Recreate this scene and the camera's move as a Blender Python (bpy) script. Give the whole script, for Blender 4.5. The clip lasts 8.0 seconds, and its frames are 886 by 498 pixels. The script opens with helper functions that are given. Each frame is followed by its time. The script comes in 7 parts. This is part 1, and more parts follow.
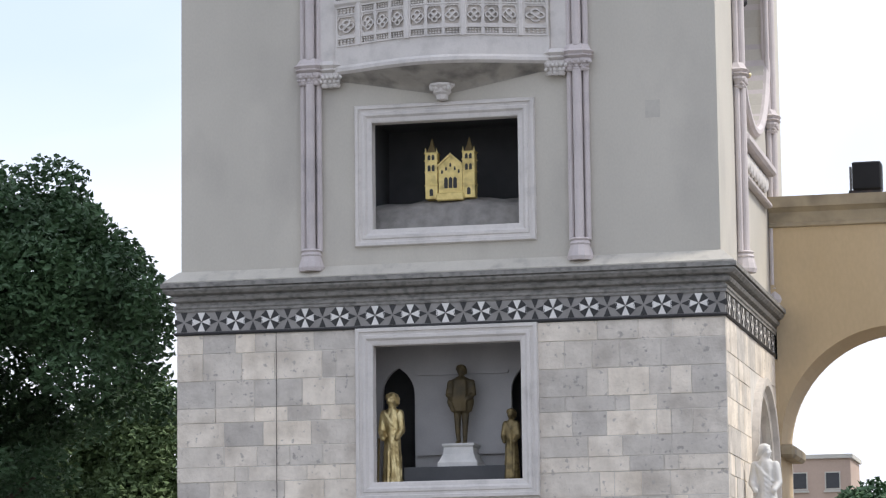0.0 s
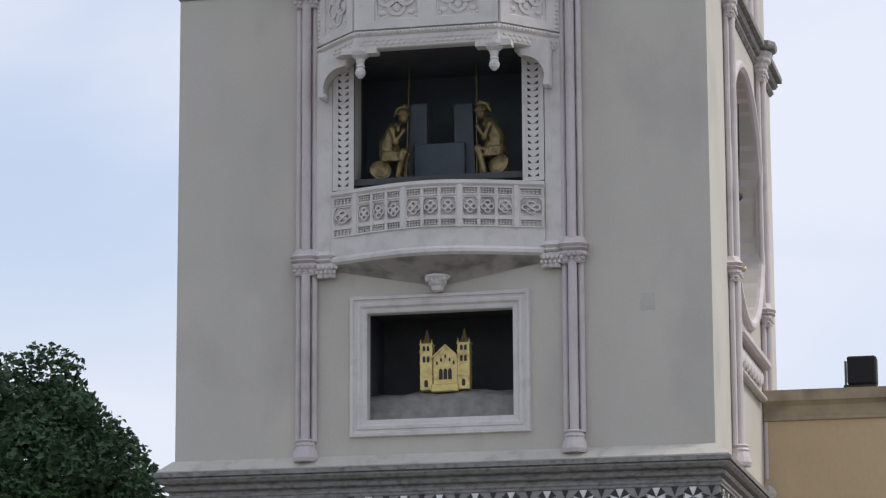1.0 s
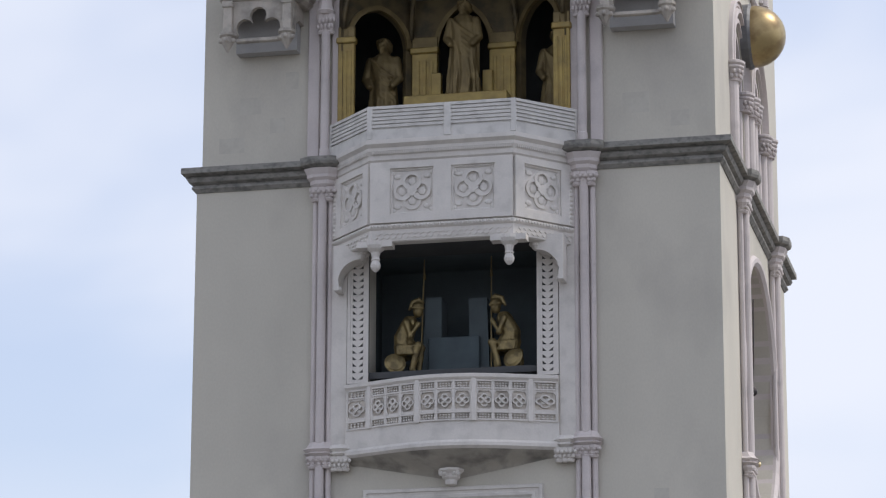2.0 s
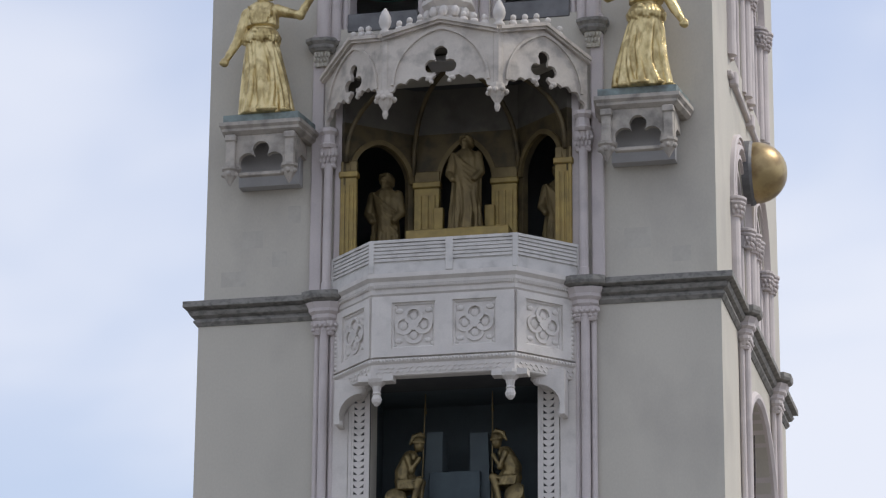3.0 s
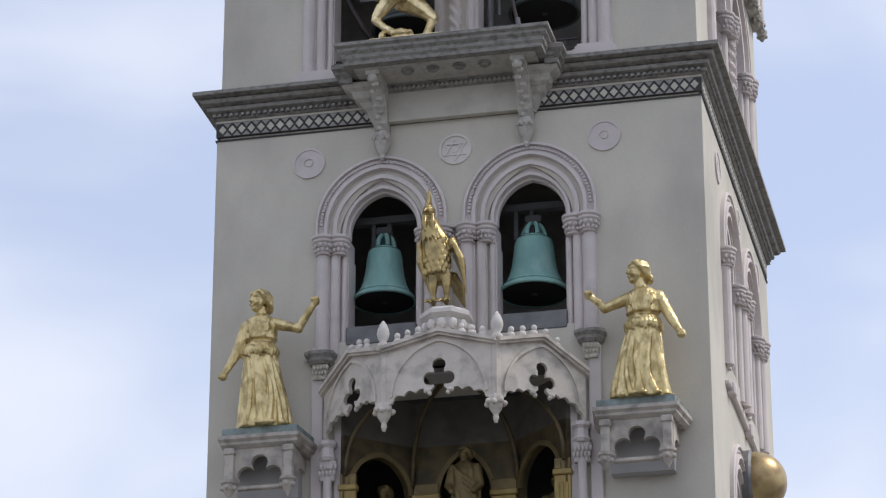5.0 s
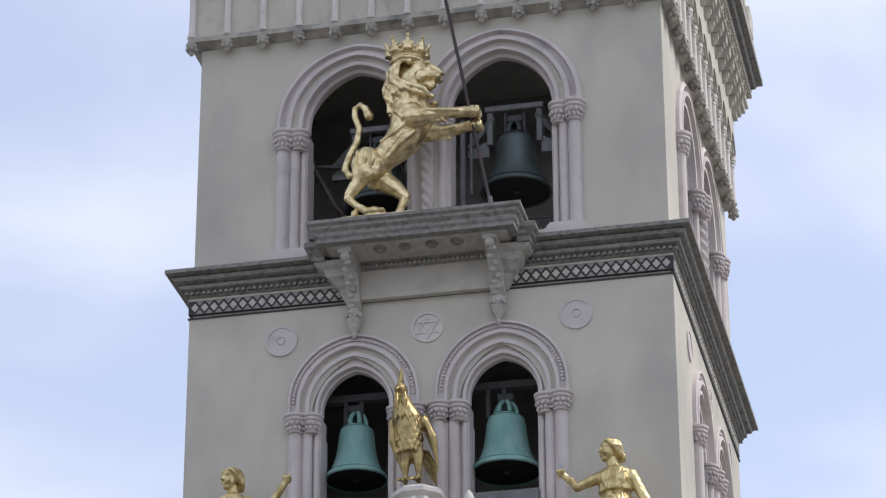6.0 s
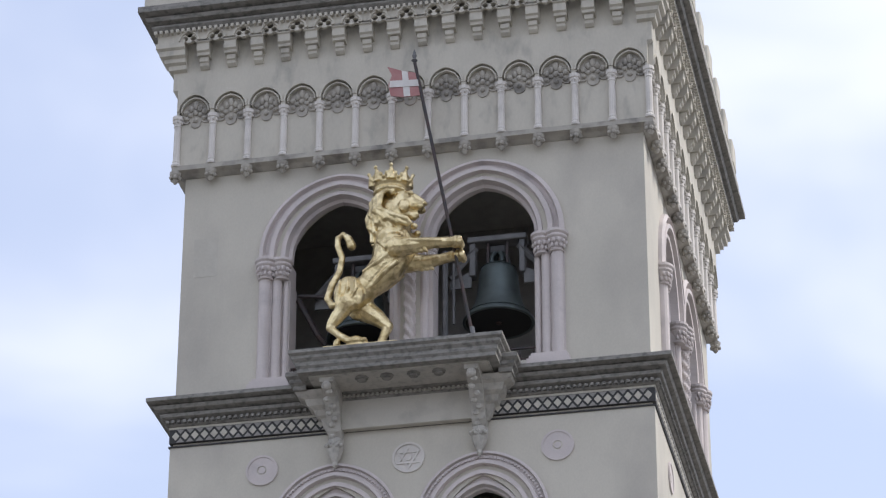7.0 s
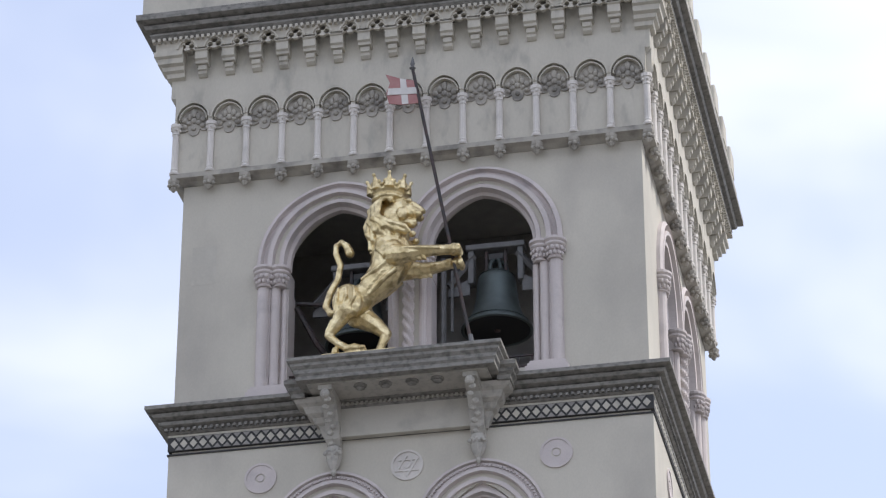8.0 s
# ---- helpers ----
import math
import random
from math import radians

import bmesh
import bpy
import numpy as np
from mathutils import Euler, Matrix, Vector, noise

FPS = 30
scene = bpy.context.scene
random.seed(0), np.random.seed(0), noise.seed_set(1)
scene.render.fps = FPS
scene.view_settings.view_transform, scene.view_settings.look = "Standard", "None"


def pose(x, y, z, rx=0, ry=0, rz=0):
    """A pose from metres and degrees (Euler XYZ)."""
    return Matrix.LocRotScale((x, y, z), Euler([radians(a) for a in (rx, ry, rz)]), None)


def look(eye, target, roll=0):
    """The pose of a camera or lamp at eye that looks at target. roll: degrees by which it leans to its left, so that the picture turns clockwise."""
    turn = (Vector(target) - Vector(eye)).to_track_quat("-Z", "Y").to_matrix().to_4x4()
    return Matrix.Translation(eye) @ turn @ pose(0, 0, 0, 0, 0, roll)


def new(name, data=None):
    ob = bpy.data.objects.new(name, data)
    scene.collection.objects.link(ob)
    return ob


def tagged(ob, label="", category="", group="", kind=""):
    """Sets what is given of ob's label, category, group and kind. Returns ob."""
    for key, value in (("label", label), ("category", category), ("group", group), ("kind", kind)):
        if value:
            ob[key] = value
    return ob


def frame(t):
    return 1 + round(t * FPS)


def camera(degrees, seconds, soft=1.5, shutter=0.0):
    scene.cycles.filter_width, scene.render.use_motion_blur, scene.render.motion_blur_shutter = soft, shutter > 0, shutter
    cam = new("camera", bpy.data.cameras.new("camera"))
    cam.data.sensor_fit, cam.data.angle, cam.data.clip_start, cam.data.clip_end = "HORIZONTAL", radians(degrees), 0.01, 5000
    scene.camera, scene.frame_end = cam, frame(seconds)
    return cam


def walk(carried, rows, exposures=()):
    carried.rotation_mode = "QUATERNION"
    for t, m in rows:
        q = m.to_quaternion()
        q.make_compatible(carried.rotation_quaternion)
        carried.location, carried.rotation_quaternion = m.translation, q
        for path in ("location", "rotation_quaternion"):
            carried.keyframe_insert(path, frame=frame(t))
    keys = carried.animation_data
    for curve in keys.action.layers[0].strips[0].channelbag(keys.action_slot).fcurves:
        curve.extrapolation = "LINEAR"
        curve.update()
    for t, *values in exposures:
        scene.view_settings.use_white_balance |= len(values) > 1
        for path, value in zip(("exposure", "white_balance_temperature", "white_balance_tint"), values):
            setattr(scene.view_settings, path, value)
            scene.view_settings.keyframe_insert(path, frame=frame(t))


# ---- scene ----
# ---- camera ----
cam = camera(15.992, 8.0, soft=1.25)
EYE = (12.298, -55.215, 1.700)
PATH = [
    (0, pose(*EYE, 98.009, 0.691, 12.705)),
    (0.5, pose(*EYE, 99.256, 0.608, 12.918)),
    (1, pose(*EYE, 101.480, 0.273, 12.542)),
    (1.5, pose(*EYE, 103.615, 0.375, 12.703)),
    (2, pose(*EYE, 104.995, -0.148, 12.713)),
    (2.2, pose(*EYE, 105.679, -0.461, 12.699)),
    (3.3, pose(*EYE, 108.214, -0.344, 12.798)),
    (3.5, pose(*EYE, 108.920, -0.304, 13.063)),
    (4, pose(*EYE, 110.304, -0.419, 12.811)),
    (4.5, pose(*EYE, 111.140, -0.505, 12.685)),
    (5, pose(*EYE, 113.099, 0.015, 12.794)),
    (5.2, pose(*EYE, 114.043, 0.263, 12.763)),
    (6.3, pose(*EYE, 117.072, 0.100, 12.221)),
    (6.5, pose(*EYE, 117.681, 0.220, 12.377)),
    (7, pose(*EYE, 118.696, -0.094, 11.810)),
    (7.5, pose(*EYE, 118.748, -0.073, 11.888)),
    (8, pose(*EYE, 118.834, -0.014, 11.820)),
]
walk(cam, PATH, [(0, 0.40), (0.25, 0.2), (0.5, 0.0), (1, -0.03), (1.5, 0.04), (3.5, -0.05), (4.5, 0.03), (6.5, 0.23), (7, 0.28), (8, 0.34)])

# ---- light ----
world = bpy.data.worlds.new("sky")
scene.world = world
world.use_nodes = True
wn, wl = world.node_tree.nodes, world.node_tree.links
wn.clear()
SUN_EL, SUN_AZ = radians(52), radians(78)   # azimuth measured from +y towards +x
sky = wn.new("ShaderNodeTexSky")
sky.sky_type = "NISHITA"
sky.sun_disc = False
sky.sun_elevation, sky.sun_rotation = SUN_EL, SUN_AZ
sky.dust_density, sky.air_density, sky.ozone_density = 1.2, 1.3, 3.0
coord = wn.new("ShaderNodeTexCoord")
stretch = wn.new("ShaderNodeMapping")
stretch.inputs["Scale"].default_value = (1.4, 1.4, 3.0)
stretch.inputs["Location"].default_value = (0.35, 0.2, 0.1)
cloud = wn.new("ShaderNodeTexNoise")
cloud.inputs["Scale"].default_value = 2.6
cloud.inputs["Detail"].default_value = 4.0
cloud.inputs["Roughness"].default_value = 0.48
cloud.inputs["Distortion"].default_value = 0.35
cover = wn.new("ShaderNodeMapRange")
cover.interpolation_type = "SMOOTHSTEP"
cover.inputs["From Min"].default_value = 0.36
cover.inputs["From Max"].default_value = 0.66
cover.inputs["To Min"].default_value = 0.42
cover.inputs["To Max"].default_value = 0.97
haze = wn.new("ShaderNodeSeparateXYZ")
low = wn.new("ShaderNodeMapRange")
low.inputs["From Min"].default_value = 0.10
low.inputs["From Max"].default_value = 0.27
low.inputs["To Min"].default_value = 1.0
low.inputs["To Max"].default_value = 0.0
most = wn.new("ShaderNodeMath")
most.operation = "MAXIMUM"
veil = wn.new("ShaderNodeMix")
veil.data_type = "RGBA"
veil.inputs[7].default_value = (5.6, 5.85, 6.6, 1)
ground_bg = wn.new("ShaderNodeBackground")
ground_bg.inputs["Strength"].default_value = 0.15
wout = wn.new("ShaderNodeOutputWorld")
wl.new(coord.outputs["Generated"], stretch.inputs["Vector"])
wl.new(stretch.outputs[0], cloud.inputs["Vector"])
wl.new(cloud.outputs[0], cover.inputs["Value"])
wl.new(coord.outputs["Generated"], haze.inputs[0])
wl.new(haze.outputs[2], low.inputs["Value"])
wl.new(cover.outputs[0], most.inputs[0])
wl.new(low.outputs[0], most.inputs[1])
wl.new(most.outputs[0], veil.inputs[0])
air = wn.new("ShaderNodeMix")
air.data_type, air.blend_type = "RGBA", "MULTIPLY"
air.inputs[0].default_value = 1.0
air.inputs[7].default_value = (1.06, 1.0, 1.10, 1)
wl.new(sky.outputs[0], air.inputs[6])
wl.new(air.outputs[2], veil.inputs[6])
wl.new(veil.outputs[2], ground_bg.inputs["Color"])
wl.new(ground_bg.outputs[0], wout.inputs["Surface"])

sun = new("sun", bpy.data.lights.new("sun", "SUN"))
sun.data.energy = 2.2
sun.data.angle = radians(12)
sun.data.color = (1.0, 0.95, 0.87)
toward = Vector((math.sin(SUN_AZ) * math.cos(SUN_EL), math.cos(SUN_AZ) * math.cos(SUN_EL), math.sin(SUN_EL)))
sun.matrix_basis = look(tuple(toward * 80), (0, 0, 0))

# ---- materials ----
def material(name, base, second=None, scale=3.0, spread=(0.35, 0.7), rough=0.8, metal=0.0, fine=40.0, bump=0.15, bump_depth=0.01,
             stain=None, stain_scale=0.8, stain_cut=(0.55, 0.75), streak=1.0, per_object=0.0, speck=None, stain_amount=0.7):
    m = bpy.data.materials.new(name)
    m.use_nodes = True
    n, l = m.node_tree.nodes, m.node_tree.links
    b = n["Principled BSDF"]
    pos = n.new("ShaderNodeNewGeometry")
    vec = n.new("ShaderNodeMapping")
    vec.inputs["Scale"].default_value = (1, 1, streak)
    l.new(pos.outputs["Position"], vec.inputs["Vector"])

    def noise_at(s, detail=5.0):
        t = n.new("ShaderNodeTexNoise")
        t.inputs["Scale"].default_value = s
        t.inputs["Detail"].default_value = detail
        l.new(vec.outputs[0], t.inputs["Vector"])
        return t

    def ranged(src, lo, hi, top=1.0):
        r = n.new("ShaderNodeMapRange")
        r.inputs["From Min"].default_value, r.inputs["From Max"].default_value = lo, hi
        r.inputs["To Max"].default_value = top
        l.new(src, r.inputs["Value"])
        return r.outputs[0]

    def mixed(fac, a, c):
        x = n.new("ShaderNodeMix")
        x.data_type = "RGBA"
        l.new(fac, x.inputs[0])
        if isinstance(a, tuple):
            x.inputs[6].default_value = (*a, 1)
        else:
            l.new(a, x.inputs[6])
        x.inputs[7].default_value = (*c, 1)
        return x.outputs[2]

    second = second or tuple(v * 0.8 for v in base)
    colour = mixed(ranged(noise_at(scale).outputs[0], *spread), base, second)
    if stain:
        colour = mixed(ranged(noise_at(stain_scale, 8.0).outputs[0], *stain_cut, stain_amount), colour, stain)
    if speck:
        colour = mixed(ranged(noise_at(9.0, 4.0).outputs[0], 0.63, 0.70), colour, speck)
    grain = noise_at(fine, 6.0)
    hsv = n.new("ShaderNodeHueSaturation")
    l.new(colour, hsv.inputs["Color"])
    value = n.new("ShaderNodeMapRange")
    value.inputs["To Min"].default_value, value.inputs["To Max"].default_value = 0.92, 1.08
    l.new(grain.outputs[0], value.inputs["Value"])
    out = value.outputs[0]
    if per_object:
        info = n.new("ShaderNodeObjectInfo")
        each = n.new("ShaderNodeMapRange")
        each.inputs["To Min"].default_value, each.inputs["To Max"].default_value = 1 - per_object, 1 + per_object * 0.5
        l.new(info.outputs["Random"], each.inputs["Value"])
        mul = n.new("ShaderNodeMath")
        mul.operation = "MULTIPLY"
        l.new(out, mul.inputs[0])
        l.new(each.outputs[0], mul.inputs[1])
        out = mul.outputs[0]
        tint = n.new("ShaderNodeMapRange")
        tint.inputs["To Min"].default_value, tint.inputs["To Max"].default_value = 0.85, 1.25
        l.new(info.outputs["Random"], tint.inputs["Value"])
        l.new(tint.outputs[0], hsv.inputs["Saturation"])
    l.new(out, hsv.inputs["Value"])
    l.new(hsv.outputs[0], b.inputs["Base Color"])
    b.inputs["Roughness"].default_value = rough
    b.inputs["Metallic"].default_value = metal
    if bump:
        bp = n.new("ShaderNodeBump")
        bp.inputs["Strength"].default_value = bump
        bp.inputs["Distance"].default_value = bump_depth
        l.new(grain.outputs[0], bp.inputs["Height"])
        l.new(bp.outputs[0], b.inputs["Normal"])
    return m


PLASTER = material("grey_plaster", (0.585, 0.549, 0.473), (0.505, 0.476, 0.412), scale=0.45, fine=30, stain=(0.37, 0.345, 0.31), stain_scale=0.55,
                   stain_cut=(0.50, 0.70), stain_amount=0.55, rough=0.9, streak=0.6, bump=0.06)
TRIM = material("pale_limestone", (0.70, 0.66, 0.615), (0.62, 0.585, 0.545), scale=1.5, stain=(0.36, 0.345, 0.32), stain_scale=3.4, stain_cut=(0.52, 0.78), stain_amount=0.4, fine=30)
PINK = material("pinkish_limestone", (0.62, 0.56, 0.54), (0.53, 0.48, 0.465), scale=1.2, stain=(0.38, 0.35, 0.35), stain_scale=1.4, stain_cut=(0.58, 0.76), fine=30)
CREAM = material("cream_limestone", (0.64, 0.585, 0.515), (0.52, 0.47, 0.415), scale=2.4, stain=(0.24, 0.22, 0.195), stain_scale=3.0, stain_cut=(0.50, 0.72), stain_amount=0.7, fine=26, bump=0.25)
SOOTY_CREAM = material("sooty_cream_limestone", (0.50, 0.455, 0.395), (0.40, 0.36, 0.315), scale=2.6, stain=(0.15, 0.14, 0.125), stain_scale=3.2, stain_cut=(0.46, 0.70), stain_amount=0.75, fine=26, bump=0.3)
SOOT_CARVING = material("soot_stained_carving", (0.46, 0.43, 0.375), (0.36, 0.335, 0.295), scale=2.0, stain=(0.13, 0.125, 0.115), stain_scale=2.2, stain_cut=(0.48, 0.70), stain_amount=0.8, fine=24, bump=0.3)
# darker variant of the frieze stone
BALCONY_STONE = material("sooty_balcony_stone", (0.50, 0.475, 0.43), (0.43, 0.41, 0.37), scale=4.0, stain=(0.24, 0.23, 0.21), stain_scale=7.0, stain_cut=(0.5, 0.72), stain_amount=0.6, fine=24, bump=0.25)
# plaster tone lowered to hold the shade under the lion balcony
SHADED_PLASTER = material("sooty_plaster", (0.54, 0.51, 0.45), (0.48, 0.455, 0.40), scale=1.2, stain=(0.30, 0.285, 0.255), stain_scale=2.0, stain_cut=(0.52, 0.75), stain_amount=0.5, fine=30)
ROOSTER_GOLD = material("browned_gilding", (0.50, 0.385, 0.17), (0.36, 0.27, 0.12), scale=5.0, rough=0.36, metal=0.7, stain=(0.14, 0.105, 0.05), stain_scale=4.5, stain_cut=(0.50, 0.68), fine=30)
DARK_STONE = material("weathered_cornice_stone", (0.29, 0.278, 0.252), (0.22, 0.21, 0.19), scale=5.0, stain=(0.10, 0.097, 0.09), stain_scale=8.0,
                      stain_cut=(0.47, 0.68), stain_amount=0.7, fine=24, bump=0.35, streak=1.6)
FRIEZE = material("weathered_frieze_stone", (0.565, 0.53, 0.455), (0.495, 0.465, 0.40), scale=1.6, stain=(0.30, 0.285, 0.255), stain_scale=3.2, stain_cut=(0.54, 0.74), stain_amount=0.6,
                  fine=26, streak=0.45)
STONE = material("travertine_block", (0.83, 0.76, 0.66), (0.66, 0.60, 0.515), scale=2.6, stain=(0.36, 0.305, 0.245), stain_scale=1.6, stain_cut=(0.50, 0.72),
                 per_object=0.28, speck=(0.48, 0.44, 0.39), fine=14, bump=0.5, bump_depth=0.03, stain_amount=0.5)
SMOOTH_GOLD = material("smooth_gilding", (0.50, 0.385, 0.19), (0.36, 0.265, 0.13), scale=2.0, rough=0.38, metal=0.7, stain=(0.22, 0.15, 0.075), stain_scale=3.0, stain_cut=(0.45, 0.65), fine=40)
MORTAR = material("lime_mortar", (0.72, 0.68, 0.61), fine=40)
BLACK_TILE = material("black_lava_tile", (0.035, 0.034, 0.034), fine=50, rough=0.6)
GREY_TILE = material("grey_marble_tile", (0.31, 0.295, 0.275), (0.24, 0.228, 0.21), fine=50, rough=0.6)
WHITE_TILE = material("white_marble_tile", (0.84, 0.82, 0.78), (0.74, 0.72, 0.68), fine=50, rough=0.6)
GOLD = material("gilded_bronze", (0.76, 0.625, 0.33), (0.56, 0.44, 0.20), scale=6.0, rough=0.36, metal=0.78, stain=(0.33, 0.24, 0.10), stain_scale=7.0,
                stain_cut=(0.47, 0.62), stain_amount=0.75, fine=13, bump=0.8, bump_depth=0.035, streak=0.6)
PALE_GOLD = material("pale_gilded_bronze", (0.90, 0.76, 0.46), (0.68, 0.54, 0.28), scale=5.0, rough=0.28, metal=0.88, stain=(0.36, 0.265, 0.125), stain_scale=6.0,
                     stain_cut=(0.47, 0.63), stain_amount=0.7, fine=14, bump=0.7, bump_depth=0.03)
# dull gold whose base colour includes the shade under the canopy
DULL_SHADED_GOLD = material("dull_gilding", (0.215, 0.16, 0.072), (0.15, 0.112, 0.052), scale=4.0, rough=0.55, metal=0.55, stain=(0.12, 0.09, 0.04), stain_scale=3.0, fine=30)
YELLOW_GOLD = material("yellow_gold_paint", (0.38, 0.275, 0.085), (0.24, 0.175, 0.06), scale=5.0, rough=0.5, metal=0.25, stain=(0.30, 0.20, 0.06), stain_scale=3.5,
                       stain_cut=(0.5, 0.72), fine=40)
CHURCH_GOLD = material("model_gilding", (0.85, 0.68, 0.27), (0.66, 0.51, 0.18), scale=6.0, rough=0.45, metal=0.2, stain=(0.34, 0.24, 0.08), stain_scale=5.0, stain_cut=(0.5, 0.7), fine=40)
PATINA = material("green_patina", (0.25, 0.46, 0.42), (0.175, 0.345, 0.32), scale=3.0, rough=0.8, metal=0.0, stain=(0.37, 0.53, 0.49), stain_scale=4.0, stain_cut=(0.5, 0.72), streak=0.3, fine=40)
COPPER_SLAB = material("verdigris_slab", (0.27, 0.34, 0.325), (0.19, 0.215, 0.205), scale=5.0, rough=0.75, stain=(0.10, 0.10, 0.095), stain_scale=4.0, stain_cut=(0.45, 0.65), fine=40)
BRONZE = material("dark_bronze", (0.10, 0.125, 0.125), (0.07, 0.085, 0.085), scale=3.0, rough=0.5, metal=0.5, fine=40)
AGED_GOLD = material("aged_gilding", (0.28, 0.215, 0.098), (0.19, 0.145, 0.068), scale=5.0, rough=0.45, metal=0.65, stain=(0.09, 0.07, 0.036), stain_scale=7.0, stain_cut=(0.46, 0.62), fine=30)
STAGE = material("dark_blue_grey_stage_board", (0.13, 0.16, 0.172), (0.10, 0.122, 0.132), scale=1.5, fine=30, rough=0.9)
LAMP_BLACK = material("matt_black_housing", (0.012, 0.012, 0.013), fine=40, rough=0.8, bump=0)
IRON = material("dark_iron", (0.045, 0.043, 0.045), (0.08, 0.05, 0.045), scale=6.0, rough=0.6, metal=0.3, fine=60)
STEEL = material("grey_steel_frame", (0.19, 0.19, 0.192), (0.13, 0.13, 0.133), scale=4.0, fine=60, rough=0.6, metal=0.3)
PATCH = material("repaired_plaster", (0.50, 0.47, 0.41), (0.45, 0.425, 0.37), scale=3.0, stain=(0.55, 0.52, 0.455), stain_scale=3.0, stain_cut=(0.45, 0.6), fine=20)
# dark colour holds the shade that the canopy throws into the vault
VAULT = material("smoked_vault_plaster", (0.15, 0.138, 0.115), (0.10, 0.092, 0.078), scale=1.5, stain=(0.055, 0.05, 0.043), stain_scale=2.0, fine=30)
# gilding darkened in its colour to stand for niche shade
SHADED_GOLD = material("smoke_browned_gilding", (0.13, 0.098, 0.045), (0.085, 0.066, 0.034), scale=3.0, rough=0.6, metal=0.35, stain=(0.05, 0.04, 0.024), stain_scale=3.0, stain_cut=(0.46, 0.66), fine=30)
# grey raised to replace daylight from the belfry's other open sides
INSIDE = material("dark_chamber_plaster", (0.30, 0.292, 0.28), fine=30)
# near-black base colour paints the shade of unlit interiors
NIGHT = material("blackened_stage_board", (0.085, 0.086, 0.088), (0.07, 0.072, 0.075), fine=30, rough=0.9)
TEAL = material("dark_teal_painted_board", (0.11, 0.142, 0.157), fine=30, rough=0.8)
NICHE = material("pale_niche_plaster", (0.42, 0.41, 0.40), (0.36, 0.35, 0.345), scale=2.0, fine=30)
ROCK = material("grey_modelled_hill", (0.30, 0.28, 0.255), (0.20, 0.19, 0.175), scale=5.0, fine=12, bump=0.6, bump_depth=0.06)
OCHRE = material("ochre_plaster", (0.60, 0.455, 0.27), (0.53, 0.40, 0.235), scale=0.6, stain=(0.40, 0.32, 0.22), stain_scale=0.7, stain_cut=(0.52, 0.76), fine=16, streak=0.5)
OCHRE_TRIM = material("stained_ochre_moulding", (0.42, 0.34, 0.22), (0.33, 0.27, 0.18), scale=1.6, stain=(0.16, 0.13, 0.09), stain_scale=1.5, stain_cut=(0.5, 0.7), fine=24)
MARBLE = material("white_marble", (0.70, 0.68, 0.64), (0.55, 0.54, 0.51), scale=3.0, fine=40, rough=0.6)
LEAF = material("dark_green_leaf", (0.075, 0.145, 0.060), (0.045, 0.092, 0.040), scale=0.8, fine=6, rough=0.6, bump=0)
LEAF_LIGHT = material("light_green_needle", (0.11, 0.16, 0.055), (0.07, 0.115, 0.04), scale=0.9, fine=6, rough=0.7, bump=0)
BARK = material("brown_bark", (0.12, 0.09, 0.065), (0.07, 0.055, 0.04), scale=6.0, fine=20, bump=0.6)
PAVING = material("grey_square_paving", (0.15, 0.145, 0.135), (0.11, 0.105, 0.10), scale=0.8, fine=12)
WHITE_PAINT = material("white_painted_timber", (0.66, 0.635, 0.60), (0.58, 0.56, 0.53), scale=2.5, stain=(0.38, 0.365, 0.34), stain_scale=5.0, stain_cut=(0.52, 0.74), stain_amount=0.5, fine=40)
FLAG_RED = material("faded_red_sheet", (0.42, 0.22, 0.21), (0.36, 0.16, 0.155), scale=5.0, fine=50, rough=0.7)
FLAG_WHITE = material("faded_white_sheet", (0.72, 0.69, 0.66), fine=50, rough=0.7)
HOUSE_PINK = material("pink_house_render", (0.52, 0.39, 0.30), (0.45, 0.335, 0.26), scale=0.2, fine=3)
HOUSE_PALE = material("pale_house_render", (0.58, 0.55, 0.47), (0.5, 0.48, 0.42), scale=0.2, fine=3)
GLASS_DARK = material("dark_window_glass", (0.03, 0.032, 0.035), fine=5, rough=0.2, bump=0)

# ---- building helpers ----
RIGHT = Matrix.Translation((0, 5, 0)) @ Matrix.Rotation(radians(90), 4, "Z") @ Matrix.Translation((0, -5, 0))
BACK = Matrix.Translation((0, 5, 0)) @ Matrix.Rotation(radians(180), 4, "Z") @ Matrix.Translation((0, -5, 0))
LEFT = Matrix.Translation((0, 5, 0)) @ Matrix.Rotation(radians(270), 4, "Z") @ Matrix.Translation((0, -5, 0))
FRONT = Matrix.Identity(4)


def part(name, bm, mat, parent=None, label="", m=None, smooth=False):
    me = bpy.data.meshes.new(name)
    bmesh.ops.recalc_face_normals(bm, faces=bm.faces)
    bm.to_mesh(me)
    bm.free()
    me.materials.append(mat)
    if smooth:
        me.polygons.foreach_set("use_smooth", [True] * len(me.polygons))
    ob = new(name, me)
    ob.parent = parent
    if m is not None:
        ob.matrix_basis = m
    if label:
        ob["label"] = label
    return ob


def again(ob, m, parent="same"):
    """The same mesh once more, as an object of its own, at the pose m."""
    o = new(ob.name.split(".")[0], ob.data)
    o.parent = ob.parent if parent == "same" else parent
    o.matrix_basis = m
    for key in ("label", "kind"):
        if key in ob:
            o[key] = ob[key]
    for mod in ob.modifiers:
        c = o.modifiers.new(mod.name, mod.type)
        if mod.type == "REMESH":
            c.mode, c.voxel_size = mod.mode, mod.voxel_size
    return o


